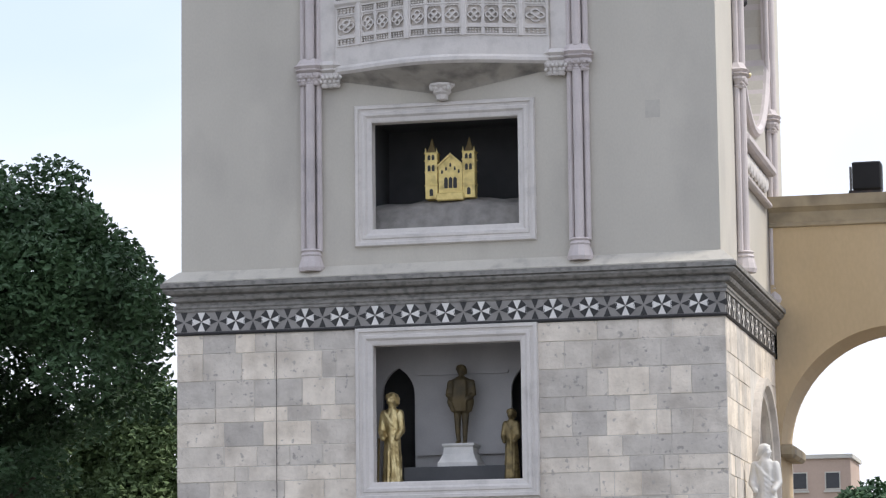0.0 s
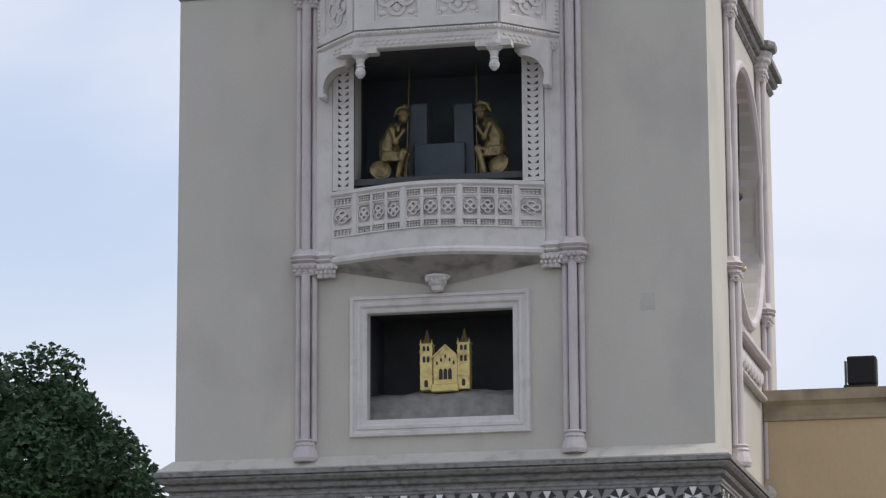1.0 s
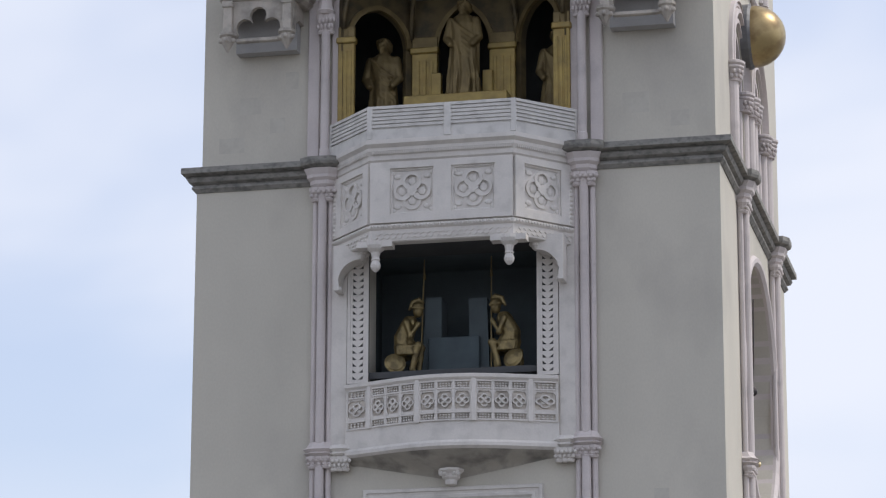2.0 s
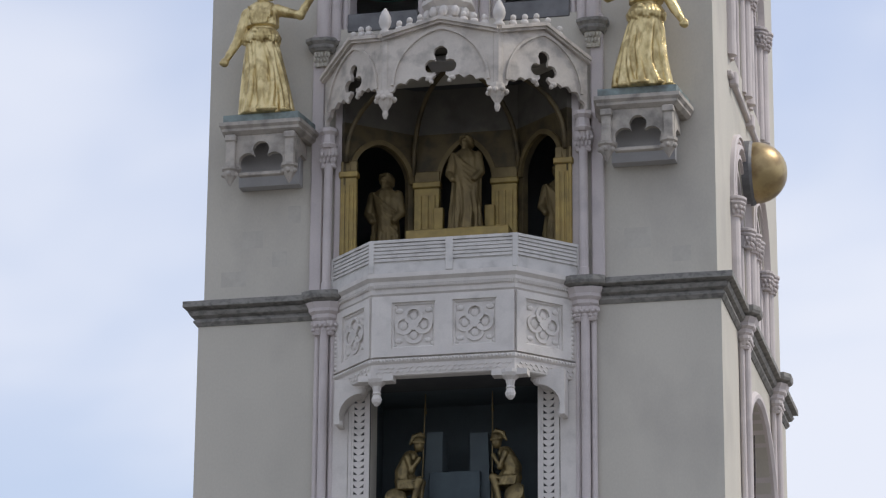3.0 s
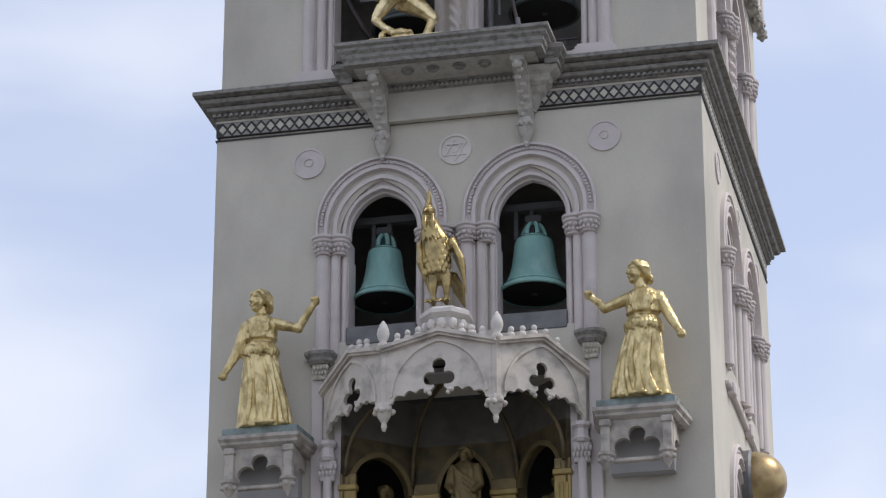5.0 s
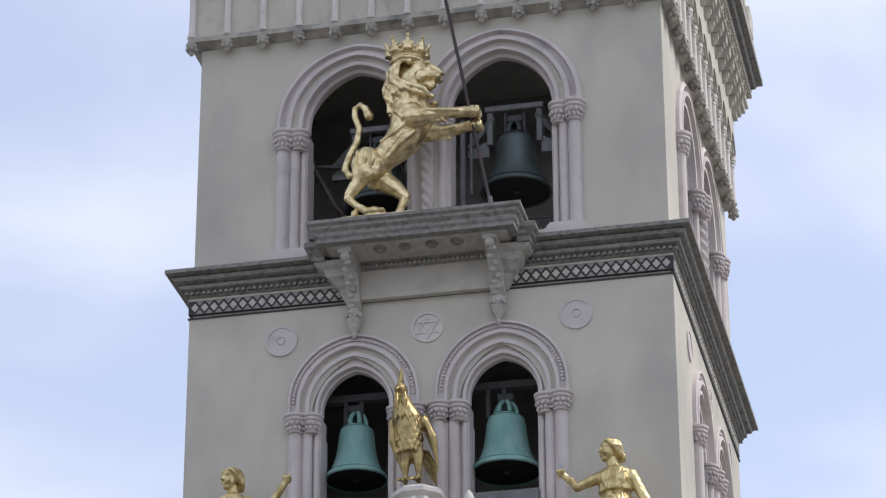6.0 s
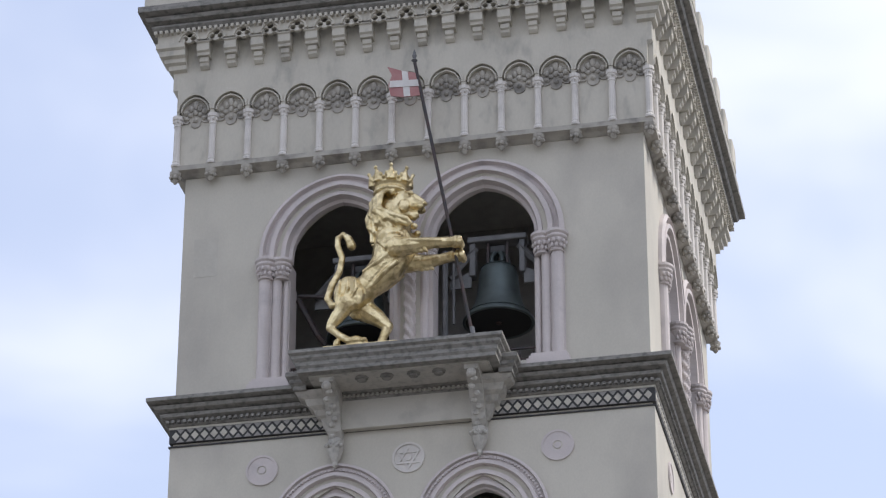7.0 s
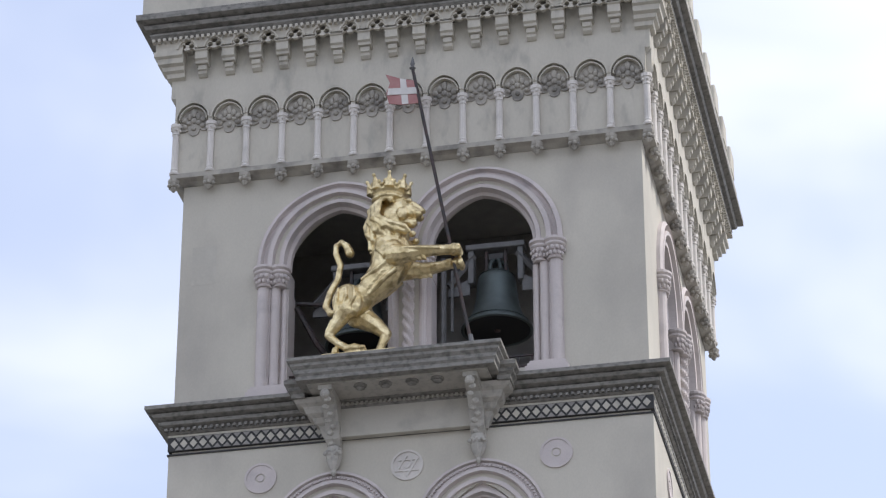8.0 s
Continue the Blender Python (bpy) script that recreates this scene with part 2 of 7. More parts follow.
def box(bm, x0, y0, z0, x1, y1, z1):
    v = [bm.verts.new((x, y, z)) for z in (z0, z1) for y in (y0, y1) for x in (x0, x1)]
    for f in ((0, 1, 3, 2), (4, 6, 7, 5), (0, 4, 5, 1), (1, 5, 7, 3), (3, 7, 6, 2), (2, 6, 4, 0)):
        bm.faces.new([v[i] for i in f])
    return bm


def block(x0, y0, z0, x1, y1, z1, bevel=0.0):
    bm = box(bmesh.new(), x0, y0, z0, x1, y1, z1)
    if bevel:
        bmesh.ops.bevel(bm, geom=bm.edges, offset=bevel, segments=1, affect="EDGES")
    return bm


def plate(loops, y0, y1, bm=None):
    """A slab in the xz plane, from y0 (outside) to y1, with its first loop as outline and the others as holes."""
    from mathutils.geometry import tessellate_polygon
    bm = bm or bmesh.new()
    tris = tessellate_polygon([[Vector((x, z, 0)) for x, z in lp] for lp in loops])
    flat = [p for lp in loops for p in lp]
    a = [bm.verts.new((x, y0, z)) for x, z in flat]
    b = [bm.verts.new((x, y1, z)) for x, z in flat]
    for t in tris:
        if len(set(t)) == 3:
            for side in (a, b):
                try:
                    bm.faces.new([side[i] for i in t])
                except ValueError:
                    pass
    k = 0
    for lp in loops:
        n = len(lp)
        for i in range(n):
            j = (i + 1) % n
            bm.faces.new((a[k + i], a[k + j], b[k + j], b[k + i]))
        k += n
    return bm


def rings(bm, loops, closed=True, caps=True):
    """Skin between loops of equal length."""
    vs = [[bm.verts.new(p) for p in lp] for lp in loops]
    n = len(loops[0])
    for a, b in zip(vs, vs[1:]):
        for i in range(n if closed else n - 1):
            j = (i + 1) % n
            bm.faces.new((a[i], a[j], b[j], b[i]))
    if caps and closed:
        bm.faces.new(vs[0][::-1])
        bm.faces.new(vs[-1])
    return bm


def lathe(bm, profile, x=0.0, y=0.0, z=0.0, seg=16, phase=0.0, caps=True):
    return rings(bm, [[(x + r * math.cos(phase + 2 * math.pi * i / seg), y + r * math.sin(phase + 2 * math.pi * i / seg), z + h) for i in range(seg)]
                      for r, h in profile], caps=caps)


def tube(bm, path, radii, seg=10, flat=1.0):
    """A rounded limb along path; radii one for each point."""
    pts = [Vector(p) for p in path]
    if not isinstance(radii, (list, tuple)):
        radii = [radii] * len(pts)
    loops = []
    for i, p in enumerate(pts):
        d = (pts[min(i + 1, len(pts) - 1)] - pts[max(i - 1, 0)]).normalized()
        side = d.cross(Vector((0, 1, 0)))
        side = side.normalized() if side.length > 0.1 else Vector((1, 0, 0))
        up = d.cross(side).normalized()
        loops.append([p + (side * math.cos(2 * math.pi * k / seg) + up * flat * math.sin(2 * math.pi * k / seg)) * radii[i] for k in range(seg)])
    return rings(bm, loops)


def ball(bm, c, rx, ry=None, rz=None, seg=12):
    ry, rz = ry or rx, rz or rx
    loops = []
    for i in range(1, seg // 2 + 3):
        a = math.pi * i / (seg // 2 + 3)
        loops.append([(c[0] + rx * math.sin(a) * math.cos(2 * math.pi * k / seg), c[1] + ry * math.sin(a) * math.sin(2 * math.pi * k / seg), c[2] - rz * math.cos(a))
                      for k in range(seg)])
    return rings(bm, loops)


def square_ring(profile, bm=None):
    """A moulding round the whole tower: profile of (distance from the axis, height), closed."""
    bm = bm or bmesh.new()
    loops = [[(-d, 5 - d, z), (d, 5 - d, z), (d, 5 + d, z), (-d, 5 + d, z)] for d, z in profile]
    return rings(bm, loops + [loops[0]], caps=False)


def along(plan, profile, bm=None):
    """A moulding along a plan polyline [(x, y)], outward to its right-hand side: profile of (offset, height), closed."""
    bm = bm or bmesh.new()
    P = [Vector((x, y)) for x, y in plan]
    norms = []
    for i in range(len(P)):
        ns = []
        for a, b in ((i - 1, i), (i, i + 1)):
            if 0 <= a and b < len(P):
                d = (P[b] - P[a]).normalized()
                ns.append(Vector((d.y, -d.x)))
        nn = sum(ns, Vector((0, 0)))
        nn.normalize()
        norms.append(nn / max(0.3, nn.dot(ns[0])))
    loops = [[(p.x + n.x * d, p.y + n.y * d, z) for d, z in profile] for p, n in zip(P, norms)]
    return rings(bm, loops)


def arch(c, w, spring, top, n=15):
    """A pointed arch from its left to its right springing."""
    r = top - spring
    R = (r * r + w * w) / (2 * w)
    a = math.asin(min(1.0, r / R))
    left = [(c - w + R - R * math.cos(a * i / n), spring + R * math.sin(a * i / n)) for i in range(n + 1)]
    return left + [(2 * c - x, z) for x, z in left[-2::-1]]


def arc(cx, cz, r, a0, a1, n=7):
    return [(cx + r * math.cos(radians(a0 + (a1 - a0) * i / n)), cz + r * math.sin(radians(a0 + (a1 - a0) * i / n))) for i in range(n + 1)]


def archivolt(c, orders, bm=None, foot=None):
    """Stepped arch mouldings: orders of (half width, springing, top, y) from outside in; foot: the height to which it runs down."""
    bm = bm or bmesh.new()
    loops = []
    for w, s, t, y in orders:
        pts = arch(c, w, s, t)
        if foot is not None:
            pts = [(c - w, foot)] + pts + [(c + w, foot)]
        loops.append([(x, y, z) for x, z in pts])
    return rings(bm, loops, closed=False, caps=False)


def frame_rect(x0, x1, z0, z1, profile):
    """A moulded rectangular frame: profile of (inset from the outer edge, y)."""
    bm = bmesh.new()
    loops = [[(x0 + i, y, z0 + i), (x1 - i, y, z0 + i), (x1 - i, y, z1 - i), (x0 + i, y, z1 - i)] for i, y in profile]
    return rings(bm, loops, caps=False)


def chamber(name, x0, x1, y0, y1, z0, z1, mat, parent, label=""):
    """A room open to the front, lined with five slabs."""
    t = 0.06
    for a in ((x0, y1, z0, x1, y1 + t, z1), (x0 - t, y0, z0 - t, x0, y1 + t, z1 + t), (x1, y0, z0 - t, x1 + t, y1 + t, z1 + t), (x0, y0, z0 - t, x1, y1 + t, z0), (x0, y0, z1, x1, y1 + t, z1 + t)):
        part(name, block(*a), mat, parent, label)


def sculpt(name, bm, mat, voxel, label, category, parent=None, m=None, group=""):
    """A figure cast in one piece out of overlapping limbs."""
    ob = part(name, bm, mat, parent, m=m)
    r = ob.modifiers.new("cast", "REMESH")
    r.mode, r.voxel_size, r.use_smooth_shade = "VOXEL", voxel, True
    s = ob.modifiers.new("soften", "SMOOTH")
    s.factor, s.iterations = 0.5, 4
    return tagged(ob, label, category, group)

# ---- the setting ----
ground = part("ground", block(-2500, -2500, -0.5, 2500, 2500, 0.0), PAVING)
tagged(ground, "grey stone paving of the town square", "ground", kind="structure")

# ---- the tower's body ----
tower = tagged(new("bell_tower"), "tall square bell tower of grey plaster over pale stone", "bell tower")
H0, H1, H2, H3 = 5.07, 5.0, 4.927, 4.874
T = 0.6


def rect(x0, x1, z0, z1):
    return [(x0, z0), (x1, z0), (x1, z1), (x0, z1)]


def hole(c, w, foot, spring, top):
    return [(c - w, foot)] + arch(c, w, spring, top) + [(c + w, foot)]


def disc_loop(c, z, r, n=40):
    return [(c + r * math.cos(2 * math.pi * i / n), z + r * math.sin(2 * math.pi * i / n)) for i in range(n)]


def stage(h, z0, z1, front, right, mat, label):
    """Four walls of one storey; front and right: the holes in them."""
    y0 = 5 - h
    made = [part("wall", plate([rect(-h, h, z0, z1)] + front, y0, y0 + T), mat, tower, label),
            part("wall", plate([rect(-(h - T), h - T, z0, z1)] + right, y0, y0 + T), mat, tower, label, RIGHT),
            part("wall", plate([rect(-h, h, z0, z1)], y0, y0 + T), mat, tower, label, BACK),
            part("wall", plate([rect(-(h - T), h - T, z0, z1)], y0, y0 + T), mat, tower, label, LEFT)]
    return made


belfry = [hole(c, 0.86, 24.1, 26.25, 27.5) for c in (-1.49, 1.49)]
low_pair = [hole(c, 0.86, 19.0, 20.85, 22.1) for c in (-1.49, 1.49)]
upper_pair = [hole(c, 1.22, 29.95, 32.72, 34.3) for c in (-1.5, 1.5)]
stone_walls = stage(H0 - 0.014, 0, 8.74, [rect(-1.5, 1.5, 5.3, 8.1)], [hole(0, 1.45, 2.6, 5.75, 7.3)], MORTAR, "stone wall of the lowest storey")
stage(H1, 8.74, 18.3, [rect(-1.45, 1.45, 9.95, 12.15), rect(-1.62, 1.62, 14.0, 16.95)], [disc_loop(0, 15.0, 2.45)], PLASTER, "smooth grey plaster wall")
stage(H2, 18.3, 28.7, [rect(-2.2, 2.2, 19.1, 23.02)] + belfry, low_pair + belfry, PLASTER, "smooth grey plaster wall with patched stains")
stage(H3, 28.7, 35.1, upper_pair, upper_pair, PLASTER, "smooth grey plaster wall")
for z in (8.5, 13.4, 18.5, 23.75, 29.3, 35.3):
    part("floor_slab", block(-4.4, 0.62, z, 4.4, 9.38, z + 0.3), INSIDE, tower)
# added walls that close off chambers open on every side
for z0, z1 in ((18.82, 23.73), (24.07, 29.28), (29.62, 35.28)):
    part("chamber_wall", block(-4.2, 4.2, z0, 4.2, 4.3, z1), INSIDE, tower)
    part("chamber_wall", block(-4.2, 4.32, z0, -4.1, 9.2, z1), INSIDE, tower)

# ---- cornices ----
part("cornice", square_ring([(4.6, 8.70), (5.08, 8.70), (5.12, 8.75), (5.12, 8.79), (5.08, 8.80), (5.08, 8.84), (5.16, 8.87), (5.19, 8.93), (5.13, 8.94), (5.13, 8.97), (5.23, 9.0), (5.28, 9.06), (5.28, 9.085), (5.25, 9.09),
                             (5.25, 9.105), (5.31, 9.11), (5.31, 9.19), (5.28, 9.2), (4.6, 9.2)]), DARK_STONE, tower, "dark weathered moulded cornice")
part("cornice_slab", square_ring([(4.6, 9.204), (5.275, 9.204), (5.275, 9.225), (5.03, 9.43), (4.6, 9.43)]), FRIEZE, tower)
part("cornice", square_ring([(4.6, 18.22), (5.02, 18.22), (5.08, 18.29), (5.08, 18.33), (5.04, 18.34), (5.04, 18.37), (5.13, 18.41), (5.17, 18.48), (5.11, 18.49), (5.11, 18.52), (5.25, 18.56), (5.25, 18.67), (4.95, 18.71), (4.6, 18.71)]), DARK_STONE, tower,
     "dark weathered moulded cornice")
part("cornice", square_ring([(4.6, 29.11), (4.98, 29.11), (5.03, 29.14), (4.98, 29.155), (4.98, 29.24), (5.1, 29.28), (5.12, 29.34), (5.06, 29.35), (5.06, 29.38), (5.2, 29.42), (5.24, 29.48), (5.18, 29.49), (5.18, 29.52), (5.35, 29.55), (5.35, 29.63),
                             (4.9, 29.7), (4.6, 29.7)]), DARK_STONE, tower, "dark weathered moulded cornice")
part("cornice", square_ring([(4.7, 38.28), (5.5, 38.28), (5.58, 38.36), (5.58, 38.4), (5.52, 38.41), (5.52, 38.45), (5.66, 38.48), (5.7, 38.56), (5.63, 38.57), (5.63, 38.6), (5.83, 38.64), (5.83, 38.78), (4.7, 38.84)]), DARK_STONE, tower,
     "dark weathered crowning cornice")
part("frieze", square_ring([(4.6, 36.3), (5.16, 36.98), (5.16, 38.28), (4.6, 38.28)]), FRIEZE, tower)
part("frieze", square_ring([(4.6, 35.1), (5.02, 35.1), (5.02, 36.98), (4.6, 36.98)]), FRIEZE, tower)
part("ledge", square_ring([(4.6, 34.93), (4.9, 34.93), (5.0, 34.99), (5.12, 35.03), (5.12, 35.14), (4.6, 35.14)]), SOOT_CARVING, tower)
part("parapet", square_ring([(5.45, 38.83), (5.72, 38.83), (5.72, 39.5), (5.45, 39.5)]), FRIEZE, tower)
part("tower_roof", square_ring([(0.05, 39.2), (5.46, 39.2), (5.46, 39.0), (0.05, 39.0)]), FRIEZE, tower)
merlon = None
for m in (FRONT, RIGHT, BACK, LEFT):
    for i in range(8):
        at = m @ Matrix.Translation((-5.1 + i * 1.42, -0.74, 0))
        if merlon is None:
            merlon = part("merlon", block(-0.32, 0, 39.5, 0.32, 0.3, 40.15, 0.03), FRIEZE, tower, m=at)
        else:
            again(merlon, at)

# dentils under the crowning cornice and the two lower ones
bm = bmesh.new()
for i in range(92):
    x = -5.52 + i * 0.1213
    box(bm, x, -0.58, 38.2, x + 0.06, -0.45, 38.277)
dent = tagged(part("dentils", bm, FRIEZE, tower), kind="stuff")
again(dent, RIGHT)
bm = bmesh.new()
for i in range(84):
    x = -5.0 + i * 0.119
    box(bm, x, -0.06, 29.165, x + 0.06, 0.02, 29.225)
dent = tagged(part("dentils", bm, DARK_STONE, tower), kind="stuff")
again(dent, RIGHT)

# ---- inlaid band of wheels over the stone storey ----
part("inlay_ground", square_ring([(4.6, 8.30), (5.072, 8.30), (5.072, 8.68), (4.6, 8.68)]), GREY_TILE, tower)
part("band_moulding", square_ring([(4.6, 8.245), (5.10, 8.245), (5.12, 8.27), (5.10, 8.3), (4.6, 8.3)]), BLACK_TILE, tower)
part("band_moulding", square_ring([(4.6, 8.68), (5.10, 8.68), (5.10, 8.74), (4.6, 8.74)]), DARK_STONE, tower)
PITCH = 0.6565


def wedges(colour_from, r0, r1, spread, count=4):
    bm = bmesh.new()
    for k in range(count):
        a = colour_from + k * 2 * math.pi / count
        pts = [(r0 * math.cos(a), r0 * math.sin(a)), (r1 * math.cos(a - spread), r1 * math.sin(a - spread)), (r1 * math.cos(a + spread), r1 * math.sin(a + spread))]
        plate([pts], -0.008, 0.0, bm)
    return bm


white_wheel = part("wheel_tile", wedges(math.pi / 2, 0.012, 0.187, 0.385), WHITE_TILE, tower, "white marble wheel inlay")
black_wheel = part("wheel_tile", wedges(math.pi / 4, 0.012, 0.192, 0.375), BLACK_TILE, tower, "black lava wheel inlay")
between = part("star_tile", wedges(math.pi / 2, 0.02, 0.19, 0.34), BLACK_TILE, tower, "black lava star inlay")
first = True
for m in (FRONT, RIGHT):
    for i in range(15):
        for ob, dx in ((white_wheel, 0), (black_wheel, 0), (between, PITCH / 2)):
            at = m @ Matrix.Translation((-4.596 + i * PITCH + dx, -0.073, 8.49))
            if m is FRONT and i == 0:
                ob.matrix_basis = at
            else:
                again(ob, at)
    again(between, m @ Matrix.Translation((-4.596 - PITCH / 2, -0.073, 8.49)))

# ---- zigzag inlay under the third cornice ----
part("inlay_ground", square_ring([(4.6, 28.76), (4.945, 28.76), (4.945, 29.06), (4.6, 29.06)]), BLACK_TILE, tower)
part("band_moulding", square_ring([(4.6, 29.063), (4.952, 29.063), (4.952, 29.12), (4.6, 29.12)]), FRIEZE, tower)
part("band_moulding", square_ring([(4.6, 28.66), (4.955, 28.66), (4.955, 28.69), (4.6, 28.69)]), BLACK_TILE, tower)
bm = bmesh.new()
for i in range(49):
    c = -4.81 + i * 0.2004
    plate([[(c - 0.078, 28.91), (c, 28.818), (c + 0.078, 28.91), (c, 29.002)]], 0.046, 0.056, bm)
diamonds = tagged(part("diamond_tiles", bm, FRIEZE, tower, "row of dull white marble diamonds"), kind="stuff")
again(diamonds, RIGHT)
bm = bmesh.new()
for i in range(48):
    c = -4.71 + i * 0.2004
    plate([[(c - 0.08, 29.05), (c, 28.955), (c + 0.08, 29.05)]], 0.046, 0.056, bm)
    plate([[(c - 0.08, 28.77), (c + 0.08, 28.77), (c, 28.865)]], 0.046, 0.056, bm)
diamonds = tagged(part("triangle_tiles", bm, GREY_TILE, tower, "rows of grey marble triangles"), kind="stuff")
again(diamonds, RIGHT)

# ---- the pair of shafts on each face of the clock storey ----
def shaft_cluster(x, z0, z1, y, mat, r=0.085, side=0.12, thin=0.055):
    bm = bmesh.new()
    lathe(bm, [(r, z0), (r, z1)], x, y - 0.13, seg=14)
    for s in (-1, 1):
        lathe(bm, [(thin, z0), (thin, z1)], x + s * (side + 0.03), y - 0.06, seg=10)
    box(bm, x - side - 0.03, y - 0.02, z0, x + side + 0.05, y + 0.04, z1)
    return bm


def leafy_capital(x, z0, z1, y, w, d):
    """A bell of leaves between two rings."""
    h = z1 - z0
    bm = bmesh.new()
    for s in (-1, 0, 1):
        lathe(bm, [(w * 0.2, z0), (w * 0.26, z0 + 0.04), (w * 0.2, z0 + 0.07), (w * 0.23, z0 + h * 0.5), (w * 0.34, z0 + h * 0.72), (w * 0.34, z1 - 0.02)], x + s * w * 0.3, y - d * 0.5, seg=10)
    for row, zz in ((0, z0 + h * 0.35), (1, z0 + h * 0.62)):
        for k in range(5):
            ball(bm, (x + (k - 2 + 0.5 * row) * w * 0.24, y - d * (0.86 + 0.12 * row), zz), w * 0.1, w * 0.1, h * 0.13, 8)
    return bm


def moulded_cap(x, w, d, y, levels):
    bm = bmesh.new()
    loops = [[(x - w - o, y + 0.05, z), (x - w - o, y - d * 0.6 - o, z), (x - w * 0.5 - o * 0.5, y - d - o, z), (x + w * 0.5 + o * 0.5, y - d - o, z), (x + w + o, y - d * 0.6 - o, z), (x + w + o, y + 0.05, z)]
             for o, z in levels]
    return rings(bm, loops)


for m in (FRONT, RIGHT):
    for x in (-2.49, 2.49):
        shaft = part("column", shaft_cluster(x, 9.7, 12.8, 0.0, PINK), PINK, tower, "pinkish clustered wall shaft", m, smooth=False)
        part("base", lathe(bmesh.new(), [(0.22, 9.33), (0.24, 9.4), (0.215, 9.5), (0.18, 9.6), (0.2, 9.63), (0.16, 9.68), (0.19, 9.71), (0.15, 9.74)], x, -0.1, seg=12), PINK, shaft)
        part("capital", leafy_capital(x, 12.78, 13.02, 0.0, 0.42, 0.2), PINK, shaft)
        part("ring_moulding", moulded_cap(x, 0.25, 0.24, 0.0, [(-0.03, 13.0), (0.04, 13.05), (0.0, 13.08), (0.05, 13.13), (0.0, 13.17), (-0.05, 13.27)]), PINK, shaft)
        shaft = part("column", shaft_cluster(x, 13.25, 18.0, 0.0, PINK), PINK, tower, "pinkish clustered wall shaft", m)
        part("capital", leafy_capital(x, 17.88, 18.16, 0.0, 0.42, 0.22), PINK, shaft)
        part("abacus", moulded_cap(x, 0.24, 0.26, 0.0, [(-0.04, 18.15), (0.0, 18.2), (0.0, 18.27), (0.05, 18.32), (0.05, 18.38), (0.1, 18.49)]), PINK, shaft)
        part("abacus", moulded_cap(x, 0.24, 0.28, 0.0, [(0.03, 18.5), (0.14, 18.55), (0.16, 18.6), (0.16, 18.69), (0.0, 18.73)]), DARK_STONE, shaft)

# ---- framed openings of the lower two shows ----
def picture_frame(x, z0, z1, y, label):
    return part("window_frame", frame_rect(-x, x, z0, z1, [(0, y + 0.1), (0, y - 0.02), (0.02, y - 0.075), (0.075, y - 0.075), (0.085, y - 0.045), (0.13, y - 0.04), (0.15, y - 0.06), (0.20, y - 0.06),
                                                           (0.24, y - 0.02), (0.30, y - 0.01), (0.325, y + 0.0), (0.325, y + 0.25)]), TRIM, tower, label)


part("plaster_patch", block(3.70, -0.004, 11.88, 3.97, 0.05, 12.2), PATCH, tower, "darker repaired patch of plaster")
part("plaster_patch", block(-4.62, 0.122, 32.55, -4.1, 0.2, 33.45), PATCH, tower, "greyish repaired patch of plaster")
for px, pz, pw, ph in ((-4.2, 19.75, 0.42, 0.34), (-3.6, 19.35, 0.3, 0.3), (-4.6, 19.0, 0.5, 0.3), (-3.3, 20.2, 0.25, 0.35), (3.2, 19.3, 0.5, 0.4), (4.1, 19.0, 0.35, 0.3)):
    part("plaster_patch", block(px, 0.0705, pz, px + pw, 0.2, pz + ph), PATCH, tower, "darker repaired patch of plaster")
part("conductor_cable", tube(bmesh.new(), [(-3.17, -0.09, 0.0), (-3.17, -0.09, 8.24)], 0.006, 6), IRON, tower, "thin dark lightning cable")
picture_frame(1.69, 5.14, 8.262, -0.07, "pale moulded stone frame round the lower niche")
picture_frame(1.685, 9.75, 12.37, 0.0, "pale moulded stone frame round the model church")

# ---- biblical show niche in the stone storey ----
niche_holes = [hole(c, 0.31, 5.3, 7.15, 7.66) for c in (-1.22, 1.22)]
part("niche_wall", plate([[(-1.75, 5.2), (1.75, 5.2), (1.75, 8.2), (-1.75, 8.2)]] + niche_holes, 1.3, 1.4), NICHE, tower, "pale plaster back wall with two pointed doorways")
chamber("niche_lining", -1.78, 1.78, 0.55, 2.4, 5.24, 8.14, NICHE, tower)
# dark sheet stands for the shade beyond the two doorways
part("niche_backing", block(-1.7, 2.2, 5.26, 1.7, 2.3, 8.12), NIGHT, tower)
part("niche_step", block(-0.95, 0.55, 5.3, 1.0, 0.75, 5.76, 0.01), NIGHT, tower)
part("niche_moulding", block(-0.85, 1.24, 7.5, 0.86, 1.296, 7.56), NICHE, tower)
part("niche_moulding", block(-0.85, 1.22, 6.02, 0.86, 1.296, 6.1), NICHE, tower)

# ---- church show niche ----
# lining colour carries the darkness of the church niche
chamber("niche_lining", -1.5, 1.5, 0.3, 1.9, 9.9, 12.2, NIGHT, tower, "niche lining coloured dark as shade")
bm = bmesh.new()
loops = []
for j in range(9):
    y = 0.28 + j * 0.19
    loops.append([(-1.49 + 2.98 * i / 24, y, 10.32 + 0.36 * math.sin(min(1, j / 4.5) * math.pi / 2) + 0.05 * noise.noise((i * 0.31, j * 0.47, 3)) + 0.10 * math.exp(-((i - 12) / 6) ** 2) - (0.6 if j == 0 else 0))
                  for i in range(25)])
rings(bm, loops, closed=False)
part("model_hill", bm, ROCK, tower, "grey modelled hillside", smooth=True)

# ---- resurrection show: curved balcony ----
def bow(x):
    return -(0.15 + 0.55 * max(0.0, math.cos(math.pi * x / 4.0)) ** 1.25)


XS = [-2.0 + 4.0 * i / 32 for i in range(33)]


